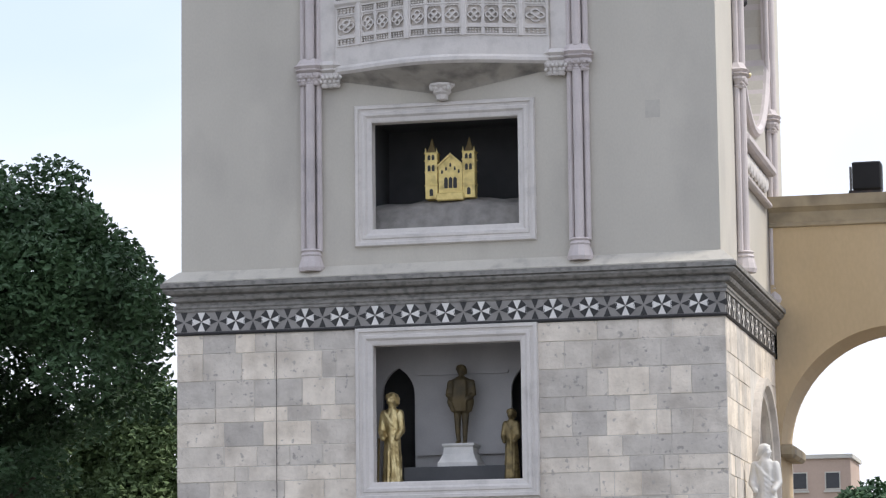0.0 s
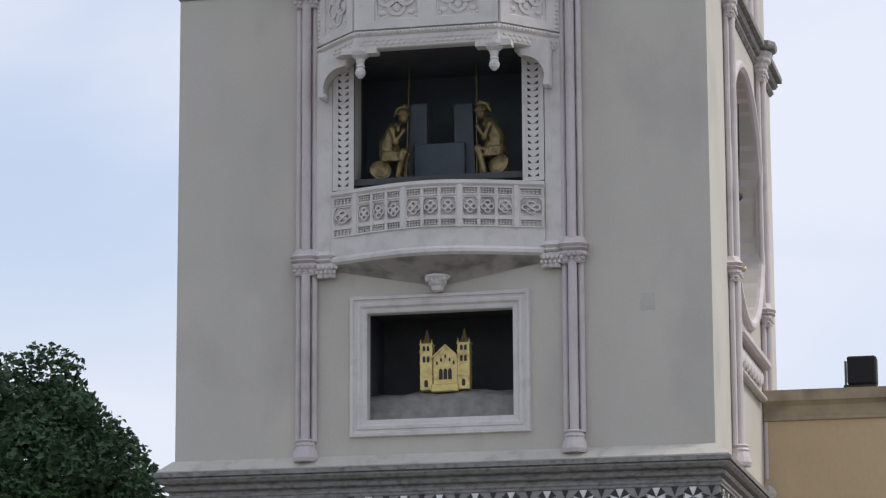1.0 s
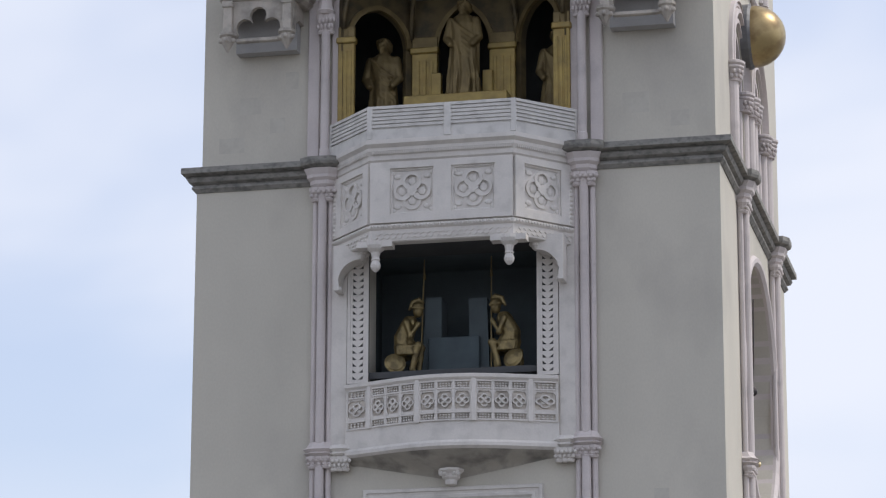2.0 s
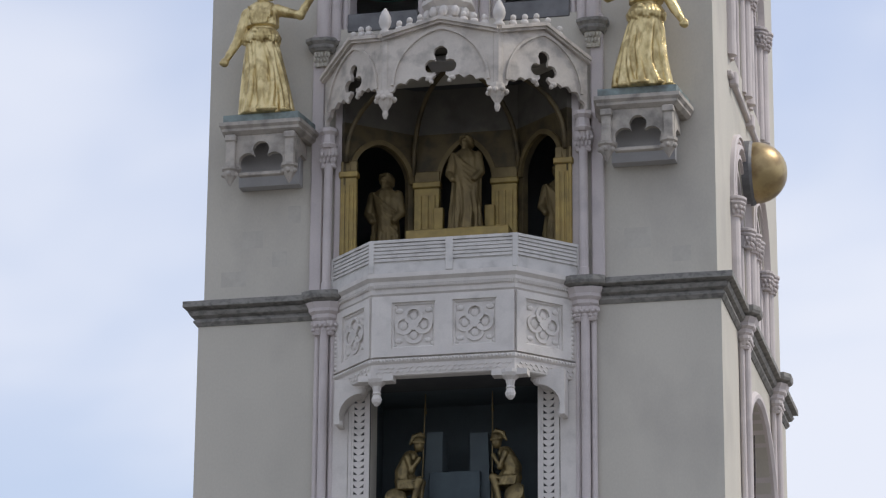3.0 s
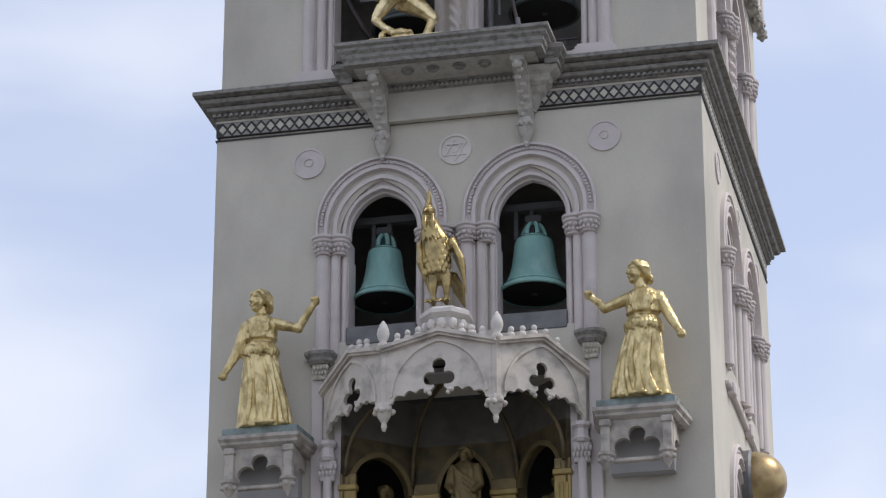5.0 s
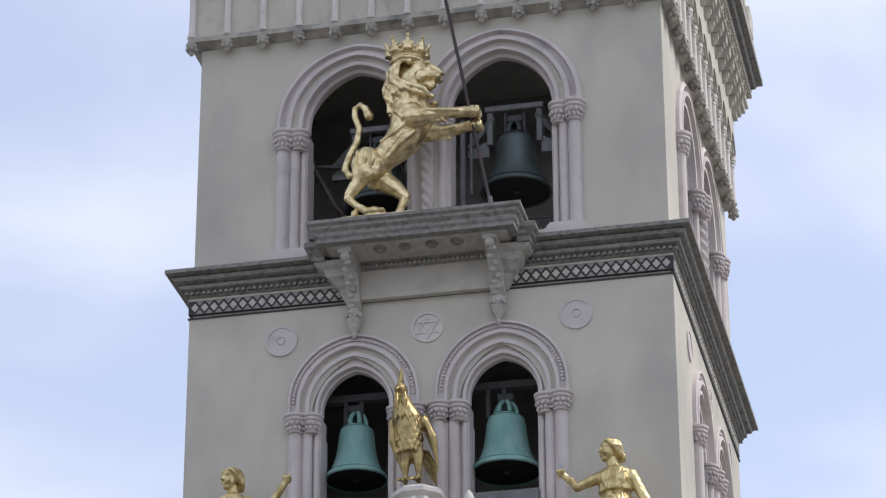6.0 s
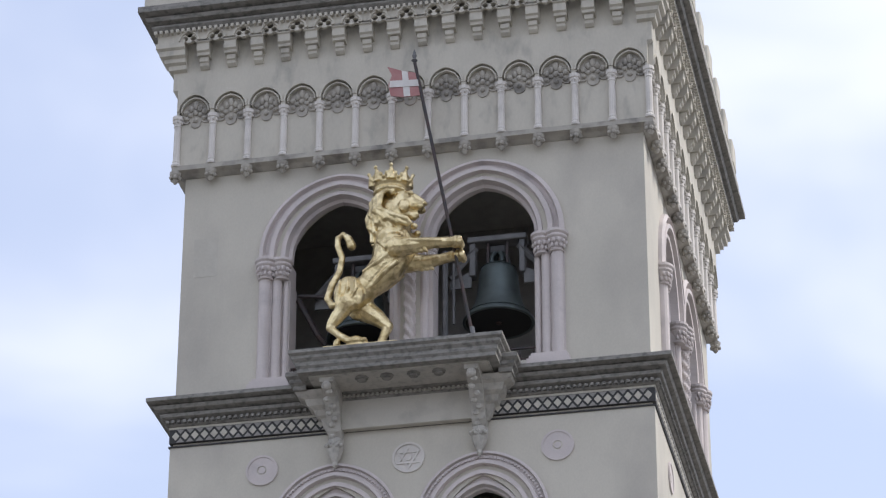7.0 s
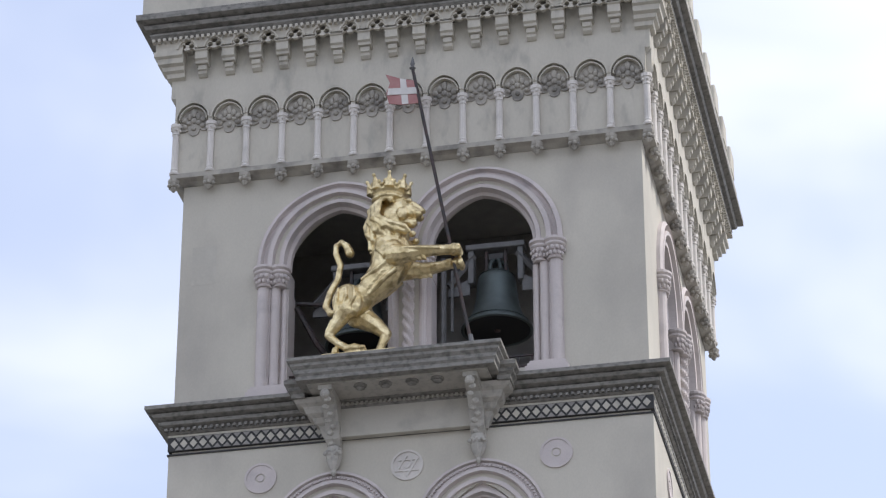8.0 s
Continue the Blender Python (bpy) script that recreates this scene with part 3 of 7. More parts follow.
def bow_strip(levels, depth=0.1):
    """A wall that follows the curve: levels of (extra offset, height)."""
    bm = bmesh.new()
    loops = []
    for x in XS:
        loops.append([(x, bow(x) - o, z) for o, z in levels] + [(x, 0.02 if depth is None else bow(x) + depth, levels[-1][1]), (x, 0.02 if depth is None else bow(x) + depth, levels[0][1])])
    return rings(bm, loops)


balcony = part("balcony", bow_strip([(0.0, 13.1), (0.0, 13.46)]), TRIM, tower, "pale curved balcony with pierced panels")
part("top_rail", bow_strip([(0.02, 14.2), (0.07, 14.25), (0.07, 14.31), (0.0, 14.33)], 0.14), TRIM, balcony)
part("bottom_moulding", bow_strip([(0.0, 12.94), (0.06, 12.99), (0.06, 13.05), (0.02, 13.1)], None), TRIM, balcony)
bm = bmesh.new()
loops = []
for k in range(7):
    s = k / 6
    loops.append([(x * (1 - 0.06 * s), bow(x) * (1 - s) ** 1.6 - 0.01, 12.94 - (0.12 + 0.33 * max(0, 1 - abs(x) / 1.9)) * s ** 0.8) for x in XS])
rings(bm, loops, closed=False)
part("underside", bm, SOOT_CARVING, balcony, smooth=True)
part("backing", bow_strip([(-0.03, 13.46), (-0.03, 14.2)], 0.09), CREAM, balcony)


def lattice_panel(w):
    """One balcony panel: a frame, a four-lobed rosette and two bands of small lozenges; local, facing -y."""
    bm = bmesh.new()
    for z in (0.0, 0.14, 0.58, 0.72):
        box(bm, -w / 2, -0.025, z - 0.015, w / 2, 0.03, z + 0.015)
    for x in (-w / 2 + 0.012, w / 2 - 0.012):
        box(bm, x - 0.014, -0.02, 0, x + 0.014, 0.03, 0.72)
    c = 0.36
    for dx, dz in ((1, 0), (-1, 0), (0, 1), (0, -1)):
        o = [(dx * w * 0.19 + w * 0.21 * math.cos(2 * math.pi * i / 10), c + dz * w * 0.19 + w * 0.21 * math.sin(2 * math.pi * i / 10)) for i in range(10)]
        q = [(dx * w * 0.19 + w * 0.13 * math.cos(2 * math.pi * i / 10), c + dz * w * 0.19 + w * 0.13 * math.sin(2 * math.pi * i / 10)) for i in range(10)]
        plate([o, q], -0.02 - 0.003 * (dx + 2 * dz), 0.02, bm)
    plate([[(-w * 0.1, c), (0, c - w * 0.1), (w * 0.1, c), (0, c + w * 0.1)]], -0.03, 0.02, bm)
    for sx in (-1, 1):
        for sz in (-1, 1):
            plate([[(sx * w * 0.44, c + sz * 0.19), (sx * w * 0.28, c + sz * 0.19), (sx * w * 0.44, c + sz * 0.1)]], -0.012, 0.02, bm)
    for z in (0.07, 0.65):
        for row in (-1, 1):
            for k in range(6):
                x = -w / 2 + w * (k + 0.5) / 6
                plate([[(x - w * 0.06, z + row * 0.025), (x, z - 0.02 + row * 0.025), (x + w * 0.06, z + row * 0.025), (x, z + 0.02 + row * 0.025)]], -0.01, 0.02, bm)
    box(bm, -w / 2, -0.005, 0.12, w / 2, 0.01, 0.2)
    box(bm, -w / 2, -0.005, 0.53, w / 2, 0.01, 0.6)
    return bm


panel = None
spans = [(-1.98, -1.54, 1), (-1.46, -0.56, 3), (-0.48, 0.48, 3), (0.56, 1.46, 3), (1.54, 1.98, 1)]
for a, b, n in spans:
    for k in range(n):
        x = a + (b - a) * (k + 0.5) / n
        turn = math.atan2(bow(x + 0.02) - bow(x - 0.02), 0.04)
        stretch_x = (b - a) / n / 0.31 / math.cos(turn)
        at = Matrix.Translation((x, bow(x), 13.47)) @ Matrix.Rotation(turn, 4, "Z") @ Matrix.Diagonal((stretch_x, 1, 1, 1))
        if panel is None:
            panel = part("panel", lattice_panel(0.31), TRIM, balcony, m=at)
        else:
            again(panel, at)
post = None
for x in (-1.5, -0.52, 0.52, 1.5):
    at = Matrix.Translation((x, bow(x), 0)) @ Matrix.Rotation(math.atan2(bow(x + 0.02) - bow(x - 0.02), 0.04), 4, "Z")
    if post is None:
        post = part("post", block(-0.045, -0.05, 13.44, 0.045, 0.05, 14.24, 0.01), TRIM, balcony, m=at)
    else:
        again(post, at)
bm = lathe(bmesh.new(), [(0.05, 12.36), (0.11, 12.38), (0.12, 12.46), (0.17, 12.5), (0.17, 12.56), (0.24, 12.62), (0.24, 12.66)], 0, -0.16, seg=8)
for k in range(5):
    ball(bm, (-0.16 + k * 0.08, -0.3, 12.57), 0.045, 0.04, 0.05, 8)
part("console", bm, TRIM, balcony, "small leafy console")
for s in (-1, 1):
    part("side_capital", leafy_capital(s * 2.1, 12.72, 13.0, 0.0, 0.34, 0.22), TRIM, balcony)
    part("side_moulding", moulded_cap(s * 2.12, 0.17, 0.22, 0.0, [(-0.03, 12.98), (0.04, 13.03), (0.0, 13.07), (0.05, 13.12), (0.0, 13.2)]), TRIM, balcony)

# the dark stage
chamber("stage_lining", -1.9, 1.9, 0.5, 2.2, 14.0, 17.0, STAGE, tower, "dark blue-grey stage lining")
part("stage_opening_lining", block(-2.02, 0.604, 14.0, -1.62, 0.66, 17.0), NIGHT, tower)
tomb = tagged(part("tomb_stand", plate([[(-0.85, 14.06), (0.5, 14.06), (0.42, 16.15), (0.08, 16.15), (0.08, 15.42), (-0.45, 15.42), (-0.45, 16.2), (-0.75, 16.2)]], 1.0, 1.5), STAGE),
              "dark teal painted tomb block with an open top", "stage set")
part("tomb_front", block(-0.68, 0.9, 14.06, 0.3, 0.996, 15.4, 0.015), TEAL, tomb)

# jambs beside the stage: pilaster, pierced strip, bracket
strip_bm = bmesh.new()
box(strip_bm, -0.2, -0.07, 14.36, -0.14, -0.02, 16.80)
box(strip_bm, 0.14, -0.07, 14.36, 0.2, -0.02, 16.80)
cuts = []
for k in range(19):
    z = 14.40 + k * 0.124
    for sx in (-1, 1):
        cuts.append([(sx * 0.02, z + 0.03), (sx * 0.10, z + 0.03), (sx * 0.10, z + 0.10)])
plate([rect(-0.14, 0.14, 14.36, 16.80)] + cuts, -0.06, -0.022, strip_bm)
# dark sheet paints the shade in the strip's small holes
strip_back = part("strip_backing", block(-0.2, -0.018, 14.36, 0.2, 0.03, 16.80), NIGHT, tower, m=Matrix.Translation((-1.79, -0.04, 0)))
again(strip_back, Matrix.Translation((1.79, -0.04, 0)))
strip = part("pierced_strip", strip_bm, TRIM, tower, "pale strip pierced with small triangles", Matrix.Translation((-1.79, -0.04, 0)))
again(strip, Matrix.Translation((1.79, -0.04, 0)))
for s in (-1, 1):
    pil = part("pilaster", block(min(s * 2.0, s * 2.31), -0.09, 13.2, max(s * 2.0, s * 2.31), 0.02, 17.1, 0.01), TRIM, tower, "pale flat pilaster beside the stage")
    # scrolled bracket between pilaster and bay
    bm = bmesh.new()
    plate([[(s * x, z) for x, z in [(2.16, 16.05), (2.16, 16.9), (1.62, 16.9), (1.6, 16.72)] + arc(1.66, 16.2, 0.42, 88, 8, 8) + [(2.06, 16.05)]]], -0.5, -0.12, bm)
    ball(bm, (s * 1.66, -0.42, 16.7), 0.1, 0.1, 0.09, 10)
    ball(bm, (s * 1.62, -0.36, 16.76), 0.12, 0.14, 0.07, 10)
    ball(bm, (s * 2.08, -0.4, 16.08), 0.07, 0.1, 0.07, 10)
    part("scroll_bracket", bm, TRIM, tower, "pale scrolled bracket")

# ---- the three-sided bay over the stage ----
PLAN = [(-2.31, 0.02), (-1.33, -1.0), (1.33, -1.0), (2.31, 0.02)]
bay = part("bay", along(PLAN, [(0.0, 16.86), (0.0, 18.42), (-0.22, 18.42), (-0.22, 16.86)]), TRIM, tower, "pale three-sided projecting bay with carved rosettes")
part("lintel_band", along(PLAN, [(0.0, 16.77), (0.03, 16.79), (0.03, 17.0), (0.07, 17.03), (0.07, 17.09), (0.0, 17.12), (-0.2, 17.12), (-0.2, 16.77)]), TRIM, bay)
part("top_cornice", along(PLAN, [(0.0, 18.3), (0.05, 18.34), (0.05, 18.42), (0.1, 18.5), (0.1, 18.56), (0.17, 18.62), (0.17, 18.70), (-0.2, 18.74), (-0.2, 18.3)]), TRIM, bay)
part("bay_floor", plate([[(-2.2, -0.1), (-1.25, -0.85), (1.25, -0.85), (2.2, -0.1), (2.2, 0.6), (-2.2, 0.6)]], 0, 0.08), NIGHT, bay,
     m=Matrix.Translation((0, 0, 16.9)) @ Matrix(((1, 0, 0, 0), (0, 0, 1, 0), (0, 1, 0, 0), (0, 0, 0, 1))))
part("bay_roof", plate([[(-2.2, -0.1), (-1.25, -0.9), (1.25, -0.9), (2.2, -0.1), (2.2, 0.6), (-2.2, 0.6)]], 0, 0.06), TRIM, bay,
     m=Matrix.Translation((0, 0, 18.66)) @ Matrix(((1, 0, 0, 0), (0, 0, 1, 0), (0, 1, 0, 0), (0, 0, 0, 1))))


def on_side(s, d=0.0, z=0.0):
    """A pose on an oblique face of the bay plan: local x along it, outward -y."""
    a, b = (Vector((-2.31, 0.02)), Vector((-1.33, -1.0))) if s < 0 else (Vector((1.33, -1.0)), Vector((2.31, 0.02)))
    mid, d2 = (a + b) / 2, (b - a).normalized()
    return Matrix.Translation((mid.x, mid.y, z)) @ Matrix.Rotation(math.atan2(d2.y, d2.x), 4, "Z") @ Matrix.Translation((0, -d, 0))


def rosette(w, h):
    """A sunk square panel with a carved four-lobed rosette; local, centred, facing -y."""
    bm = frame_rect(-w / 2 - 0.04, w / 2 + 0.04, -h / 2 - 0.04, h / 2 + 0.04, [(0, 0.0), (0.0, -0.03), (0.03, -0.03), (0.05, -0.005)])
    k = min(w, h) * 1.14
    for dx, dz in ((1, 0), (-1, 0), (0, 1), (0, -1)):
        o = disc_loop(dx * k * 0.21, dz * k * 0.21, k * 0.21, 16)
        plate([o, disc_loop(dx * k * 0.21, dz * k * 0.21, k * 0.15, 16)], -0.045 - 0.006 * (dx + 2 * dz), 0.0, bm)
        ball(bm, (dx * k * 0.22, -0.005, dz * k * 0.22), k * 0.1, 0.03, k * 0.1, 8)
    plate([[(-k * 0.13, 0), (0, -k * 0.13), (k * 0.13, 0), (0, k * 0.13)]], -0.055, 0.0, bm)
    for sx in (-1, 1):
        for sz in (-1, 1):
            ball(bm, (sx * k * 0.33, -0.005, sz * k * 0.34), k * 0.09, 0.025, k * 0.06, 8)
            ball(bm, (sx * k * 0.42, -0.005, sz * k * 0.42), k * 0.05, 0.02, k * 0.05, 6)
    return bm


part("panelled_face", plate([rect(-1.34, 1.34, 17.13, 18.29), rect(-0.96, -0.14, 17.28, 18.16), rect(0.19, 1.01, 17.28, 18.16)], -0.07, -0.002), TRIM, bay, m=Matrix.Translation((0, -1.0, 0)))
for s in (-1, 1):
    part("panelled_face", plate([rect(-0.69, 0.69, 17.13, 18.29), rect(-0.41 - 0.08 * s, 0.41 - 0.08 * s, 17.28, 18.16)], -0.07, -0.002), TRIM, bay, m=on_side(s))
ros = part("rosette_panel", rosette(0.74, 0.80), TRIM, bay, m=Matrix.Translation((-0.55, -1.0, 17.72)))
again(ros, Matrix.Translation((0.6, -1.0, 17.72)))
for s in (-1, 1):
    again(ros, on_side(s, 0.0, 17.72) @ Matrix.Translation((0.08 * -s, 0, 0)))
# beads and lozenges along the bay
bm = bmesh.new()
for i in range(64):
    x = -1.3 + i * 0.0412
    box(bm, x, -1.1, 18.44, x + 0.022, -1.04, 18.49)
for i in range(22):
    for row in (0, 1):
        x, z = -1.24 + (i + 0.5 * row) * 0.116, 16.855 + 0.075 * row
        plate([[(x - 0.05, z), (x, z - 0.036), (x + 0.05, z), (x, z + 0.036)]], -1.05, -1.02, bm)
for i in range(40):
    x = -1.3 + i * 0.066
    ball(bm, (x, -1.07, 17.06), 0.03, 0.03, 0.03, 6)
tagged(part("carved_beads", bm, TRIM, bay), kind="stuff")
for s in (-1, 1):
    bm = bmesh.new()
    for i in range(30):
        x = -0.66 + i * 0.0445
        box(bm, x, -0.1, 18.44, x + 0.022, -0.04, 18.49)
    for i in range(11):
        for row in (0, 1):
            x, z = -0.62 + (i + 0.5 * row) * 0.116, 16.855 + 0.075 * row
            plate([[(x - 0.05, z), (x, z - 0.036), (x + 0.05, z), (x, z + 0.036)]], -0.05, -0.02, bm)
    for i in range(21):
        ball(bm, (-0.66 + i * 0.066, -0.07, 17.06), 0.03, 0.03, 0.03, 6)
    tagged(part("carved_beads", bm, TRIM, bay, m=on_side(s)), kind="stuff")
    bm = bmesh.new()
    for i in range(12):
        ball(bm, (0, 0, 17.2 + i * 0.085), 0.05, 0.05, 0.04, 6)
    tagged(part("bead_string", bm, TRIM, bay, m=Matrix.Translation((s * 2.24, -0.13, 0))), kind="stuff")
    # pendant
    bm = lathe(bmesh.new(), [(0.03, 16.24), (0.085, 16.3), (0.1, 16.36), (0.07, 16.44), (0.09, 16.46), (0.07, 16.5), (0.09, 16.6), (0.16, 16.66), (0.19, 16.72), (0.19, 16.78)], 0, 0, seg=10)
    box(bm, -0.33, -0.12, 16.68, 0.33, 0.14, 16.79)
    part("pendant", bm, TRIM, bay, "pale turned pendant", Matrix.Translation((s * 1.25, -0.95, 0)))

# ---- timber balustrade over the bay ----
RAIL = [(-2.4, -0.06), (-1.38, -1.06), (1.38, -1.06), (2.4, -0.06)]
rail = part("balustrade", along(RAIL, [(0.0, 18.72), (0.0, 18.92), (-0.05, 18.92), (-0.05, 18.72)]), WHITE_PAINT, tower, "white painted slatted balustrade")
for k in range(5):
    z = 18.965 + k * 0.072
    part("slat", along(RAIL, [(0.0, z), (0.0, z + 0.05), (-0.03, z + 0.05), (-0.03, z)]), WHITE_PAINT, rail)
part("top_rail", along(RAIL, [(0.015, 19.32), (0.015, 19.375), (-0.05, 19.375), (-0.05, 19.32)]), WHITE_PAINT, rail)
part("backing", along(RAIL, [(-0.032, 18.9), (-0.032, 19.33), (-0.06, 19.33), (-0.06, 18.9)]), WHITE_PAINT, rail)
for x, y, turn in ((-1.36, -1.05, 0), (1.36, -1.05, 0), (0.12, -1.06, 0), (2.37, -0.08, 45), (-2.37, -0.08, -45)):
    part("post", block(-0.05 if x != 0.12 else -0.07, -0.03, 18.74, 0.05 if x != 0.12 else 0.07, 0.03, 19.37, 0.006), WHITE_PAINT, rail, m=pose(x, y, 0, 0, 0, turn))

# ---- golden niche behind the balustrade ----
# lining coloured as the deep shade behind the screen
chamber("niche_lining", -2.6, 2.6, 0.68, 2.6, 19.0, 23.05, NIGHT, tower, "lining behind the gilded screen, coloured dark as shade")
part("niche_floor", block(-2.2, -0.05, 18.9, 2.2, 0.68, 19.05), DULL_SHADED_GOLD, tower)


def arched_panel(w, z0, z1, c, half, spring, top, t=0.12):
    return plate([[(-w / 2, z0), (c - half, z0)] + arch(c, half, spring, top) + [(c + half, z0), (w / 2, z0), (w / 2, z1), (-w / 2, z1)]], -t / 2, t / 2)


# screen, vault walls and ribs carry the niche's shade in their colours
screen = part("gilded_screen", arched_panel(2.1, 19.05, 22.12, 0.0, 0.5, 21.1, 21.95), SHADED_GOLD, tower, "gilded three-sided screen with round arches", Matrix.Translation((0, 1.0, 0)))
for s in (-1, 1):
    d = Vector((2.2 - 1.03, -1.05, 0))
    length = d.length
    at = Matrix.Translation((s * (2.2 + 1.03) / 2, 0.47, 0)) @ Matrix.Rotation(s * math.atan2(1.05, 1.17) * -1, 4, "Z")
    part("side_panel", arched_panel(length, 19.05, 22.12, 0.0, 0.60, 21.1, 21.78), SHADED_GOLD, screen, m=Matrix.Translation((0, -1.0, 0)) @ at)
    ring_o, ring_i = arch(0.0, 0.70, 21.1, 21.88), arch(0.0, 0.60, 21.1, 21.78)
    part("arch_moulding", plate([ring_o + ring_i[::-1]], -0.12, -0.05), DULL_SHADED_GOLD, screen, "gilded arch moulding dulled with shade", Matrix.Translation((0, -1.0, 0)) @ at)
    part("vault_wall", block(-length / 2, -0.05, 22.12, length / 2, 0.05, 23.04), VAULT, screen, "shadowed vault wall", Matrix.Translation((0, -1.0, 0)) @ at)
    for x, y, w, turn in ((s * 2.08, -0.02, 0.32, 0), (s * 0.76, 0.9, 0.5, 0)):
        pm = Matrix.Translation((0, -1.0, 0)) @ pose(x, y, 0, 0, 0, turn)
        pil = part("pilaster", block(-w / 2, -0.06, 19.05, w / 2, 0.06, 21.0, 0.012), YELLOW_GOLD, screen, "bright gilded pilaster", pm)
        for k in (-1, 0, 1):
            part("flute", block(k * w * 0.27 - w * 0.07, -0.085, 19.3, k * w * 0.27 + w * 0.07, -0.062, 20.85, 0.006), YELLOW_GOLD, screen, m=pm)
        part("capital", block(-w / 2 - 0.03, -0.1, 21.0, w / 2 + 0.03, 0.08, 21.12, 0.02), YELLOW_GOLD, screen, m=pm)
        part("block", block(-w / 2, -0.05, 21.12, w / 2, 0.06, 21.34, 0.012), DULL_SHADED_GOLD, screen, m=pm)
ring_o, ring_i = arch(0.0, 0.60, 21.1, 22.05), arch(0.0, 0.50, 21.1, 21.95)
part("arch_moulding", plate([ring_o + ring_i[::-1]], -0.12, -0.05), DULL_SHADED_GOLD, screen, "gilded arch moulding dulled with shade")
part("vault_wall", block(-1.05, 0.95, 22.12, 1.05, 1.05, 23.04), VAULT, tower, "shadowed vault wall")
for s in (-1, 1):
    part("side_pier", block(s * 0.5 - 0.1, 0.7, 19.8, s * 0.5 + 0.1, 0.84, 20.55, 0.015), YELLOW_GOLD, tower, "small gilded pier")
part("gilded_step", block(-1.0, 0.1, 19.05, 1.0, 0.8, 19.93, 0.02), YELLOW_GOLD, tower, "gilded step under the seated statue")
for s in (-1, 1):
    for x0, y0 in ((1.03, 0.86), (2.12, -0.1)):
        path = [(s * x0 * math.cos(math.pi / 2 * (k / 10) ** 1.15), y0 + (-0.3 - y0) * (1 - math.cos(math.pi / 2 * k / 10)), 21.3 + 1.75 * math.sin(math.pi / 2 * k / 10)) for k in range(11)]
        part("vault_rib", tube(bmesh.new(), path, 0.05, 8), SHADED_GOLD, tower, "vault rib coloured brown with shade", smooth=True)
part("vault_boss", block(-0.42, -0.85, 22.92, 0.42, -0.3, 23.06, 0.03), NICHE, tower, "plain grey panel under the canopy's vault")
# dark sheet under the canopy roof, coloured as its shaded underside
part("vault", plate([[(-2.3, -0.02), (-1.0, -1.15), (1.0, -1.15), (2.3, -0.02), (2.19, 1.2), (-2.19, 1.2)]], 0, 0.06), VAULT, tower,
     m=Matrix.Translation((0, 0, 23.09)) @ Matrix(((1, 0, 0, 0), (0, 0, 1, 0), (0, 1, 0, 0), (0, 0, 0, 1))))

# ---- shafts beside the golden niche ----
for s in (-1, 1):
    sh = part("column", lathe(bmesh.new(), [(0.1, 18.72), (0.1, 18.9), (0.085, 18.92), (0.085, 21.25)], s * 2.47, -0.12, seg=14), PINK, tower, "pinkish round shaft beside the gilded niche")
    part("capital", leafy_capital(s * 2.47, 21.2, 21.6, 0.0, 0.3, 0.22), PINK, sh)
    part("abacus", lathe(bmesh.new(), [(0.15, 21.58), (0.19, 21.64), (0.15, 21.68), (0.13, 21.84), (0.19, 21.9), (0.19, 21.97)], s * 2.47, -0.13, seg=8, phase=math.pi / 8), PINK, sh)
    part("wall_strip", block(s * 2.47 - 0.12 + s * 0.25, -0.03, 18.72, s * 2.47 + 0.12 + s * 0.25, 0.09, 24.0, 0.02), PINK, tower, "flat pinkish wall strip")
    part("wall_strip", block(s * 2.3 - 0.08, -0.01, 18.72, s * 2.3 + 0.08, 0.09, 22.7, 0.02), PINK, tower, "flat pinkish wall strip")

# ---- canopy ----
def lobe(a, b, bulge=0.45, n=6):
    a, b = Vector(a), Vector(b)
    d = b - a
    up = Vector((-d.y, d.x))
    if up.y < 0:
        up = -up
    return [tuple(a + d * (i / n) + up * bulge * math.sin(math.pi * i / n)) for i in range(n)]


def lobed_edge(w, k):
    """The cusped underside of a canopy panel, from left to right."""
    cusps = [(-0.455 * w, 22.0), (-0.415 * w, 22.2), (-0.315 * w, 22.32), (-0.21 * w, 22.37), (-0.095 * k * 2.14, 22.36)]
    pts = []
    for a, b in zip(cusps, cusps[1:]):
        pts += lobe(a, b, 0.32)
    left = pts + [cusps[-1], (-0.09 * k, 22.46)] + arc(-0.165 * k, 22.63, 0.13 * k, 300, 58)
    top = arc(0, 22.90, 0.13 * k, 222, -42)
    return left + top + [(-x, z) for x, z in left[::-1]]


def canopy_panel(w, k, zl, za, zr, peak=0.0):
    edge = lobed_edge(w, k)
    return [(-w / 2, zl), (-w / 2, 22.05)] + edge + [(w / 2, 22.05), (w / 2, zr), (peak, za)]


def ridge(w, zl, za, zr, peak, bm=None):
    """The projecting moulding along a gable."""
    bm = bm or bmesh.new()
    for o, y0, y1 in ((0.0, -0.17, 0.12), (0.05, -0.22, 0.14)):
        plate([[(-w / 2, zl + o - 0.1), (peak, za + o - 0.1), (w / 2, zr + o - 0.1), (w / 2, zr + o - 0.03), (peak, za + o - 0.03), (-w / 2, zl + o - 0.03)]], y0, y1, bm)
    return bm


def blind_arch(w, zt):
    bm = bmesh.new()
    o, i = arch(0, w * 0.44, 22.3, zt), arch(0, w * 0.415, 22.3, zt - 0.06)
    plate([o + i[::-1]], -0.13, -0.05, bm)
    return bm


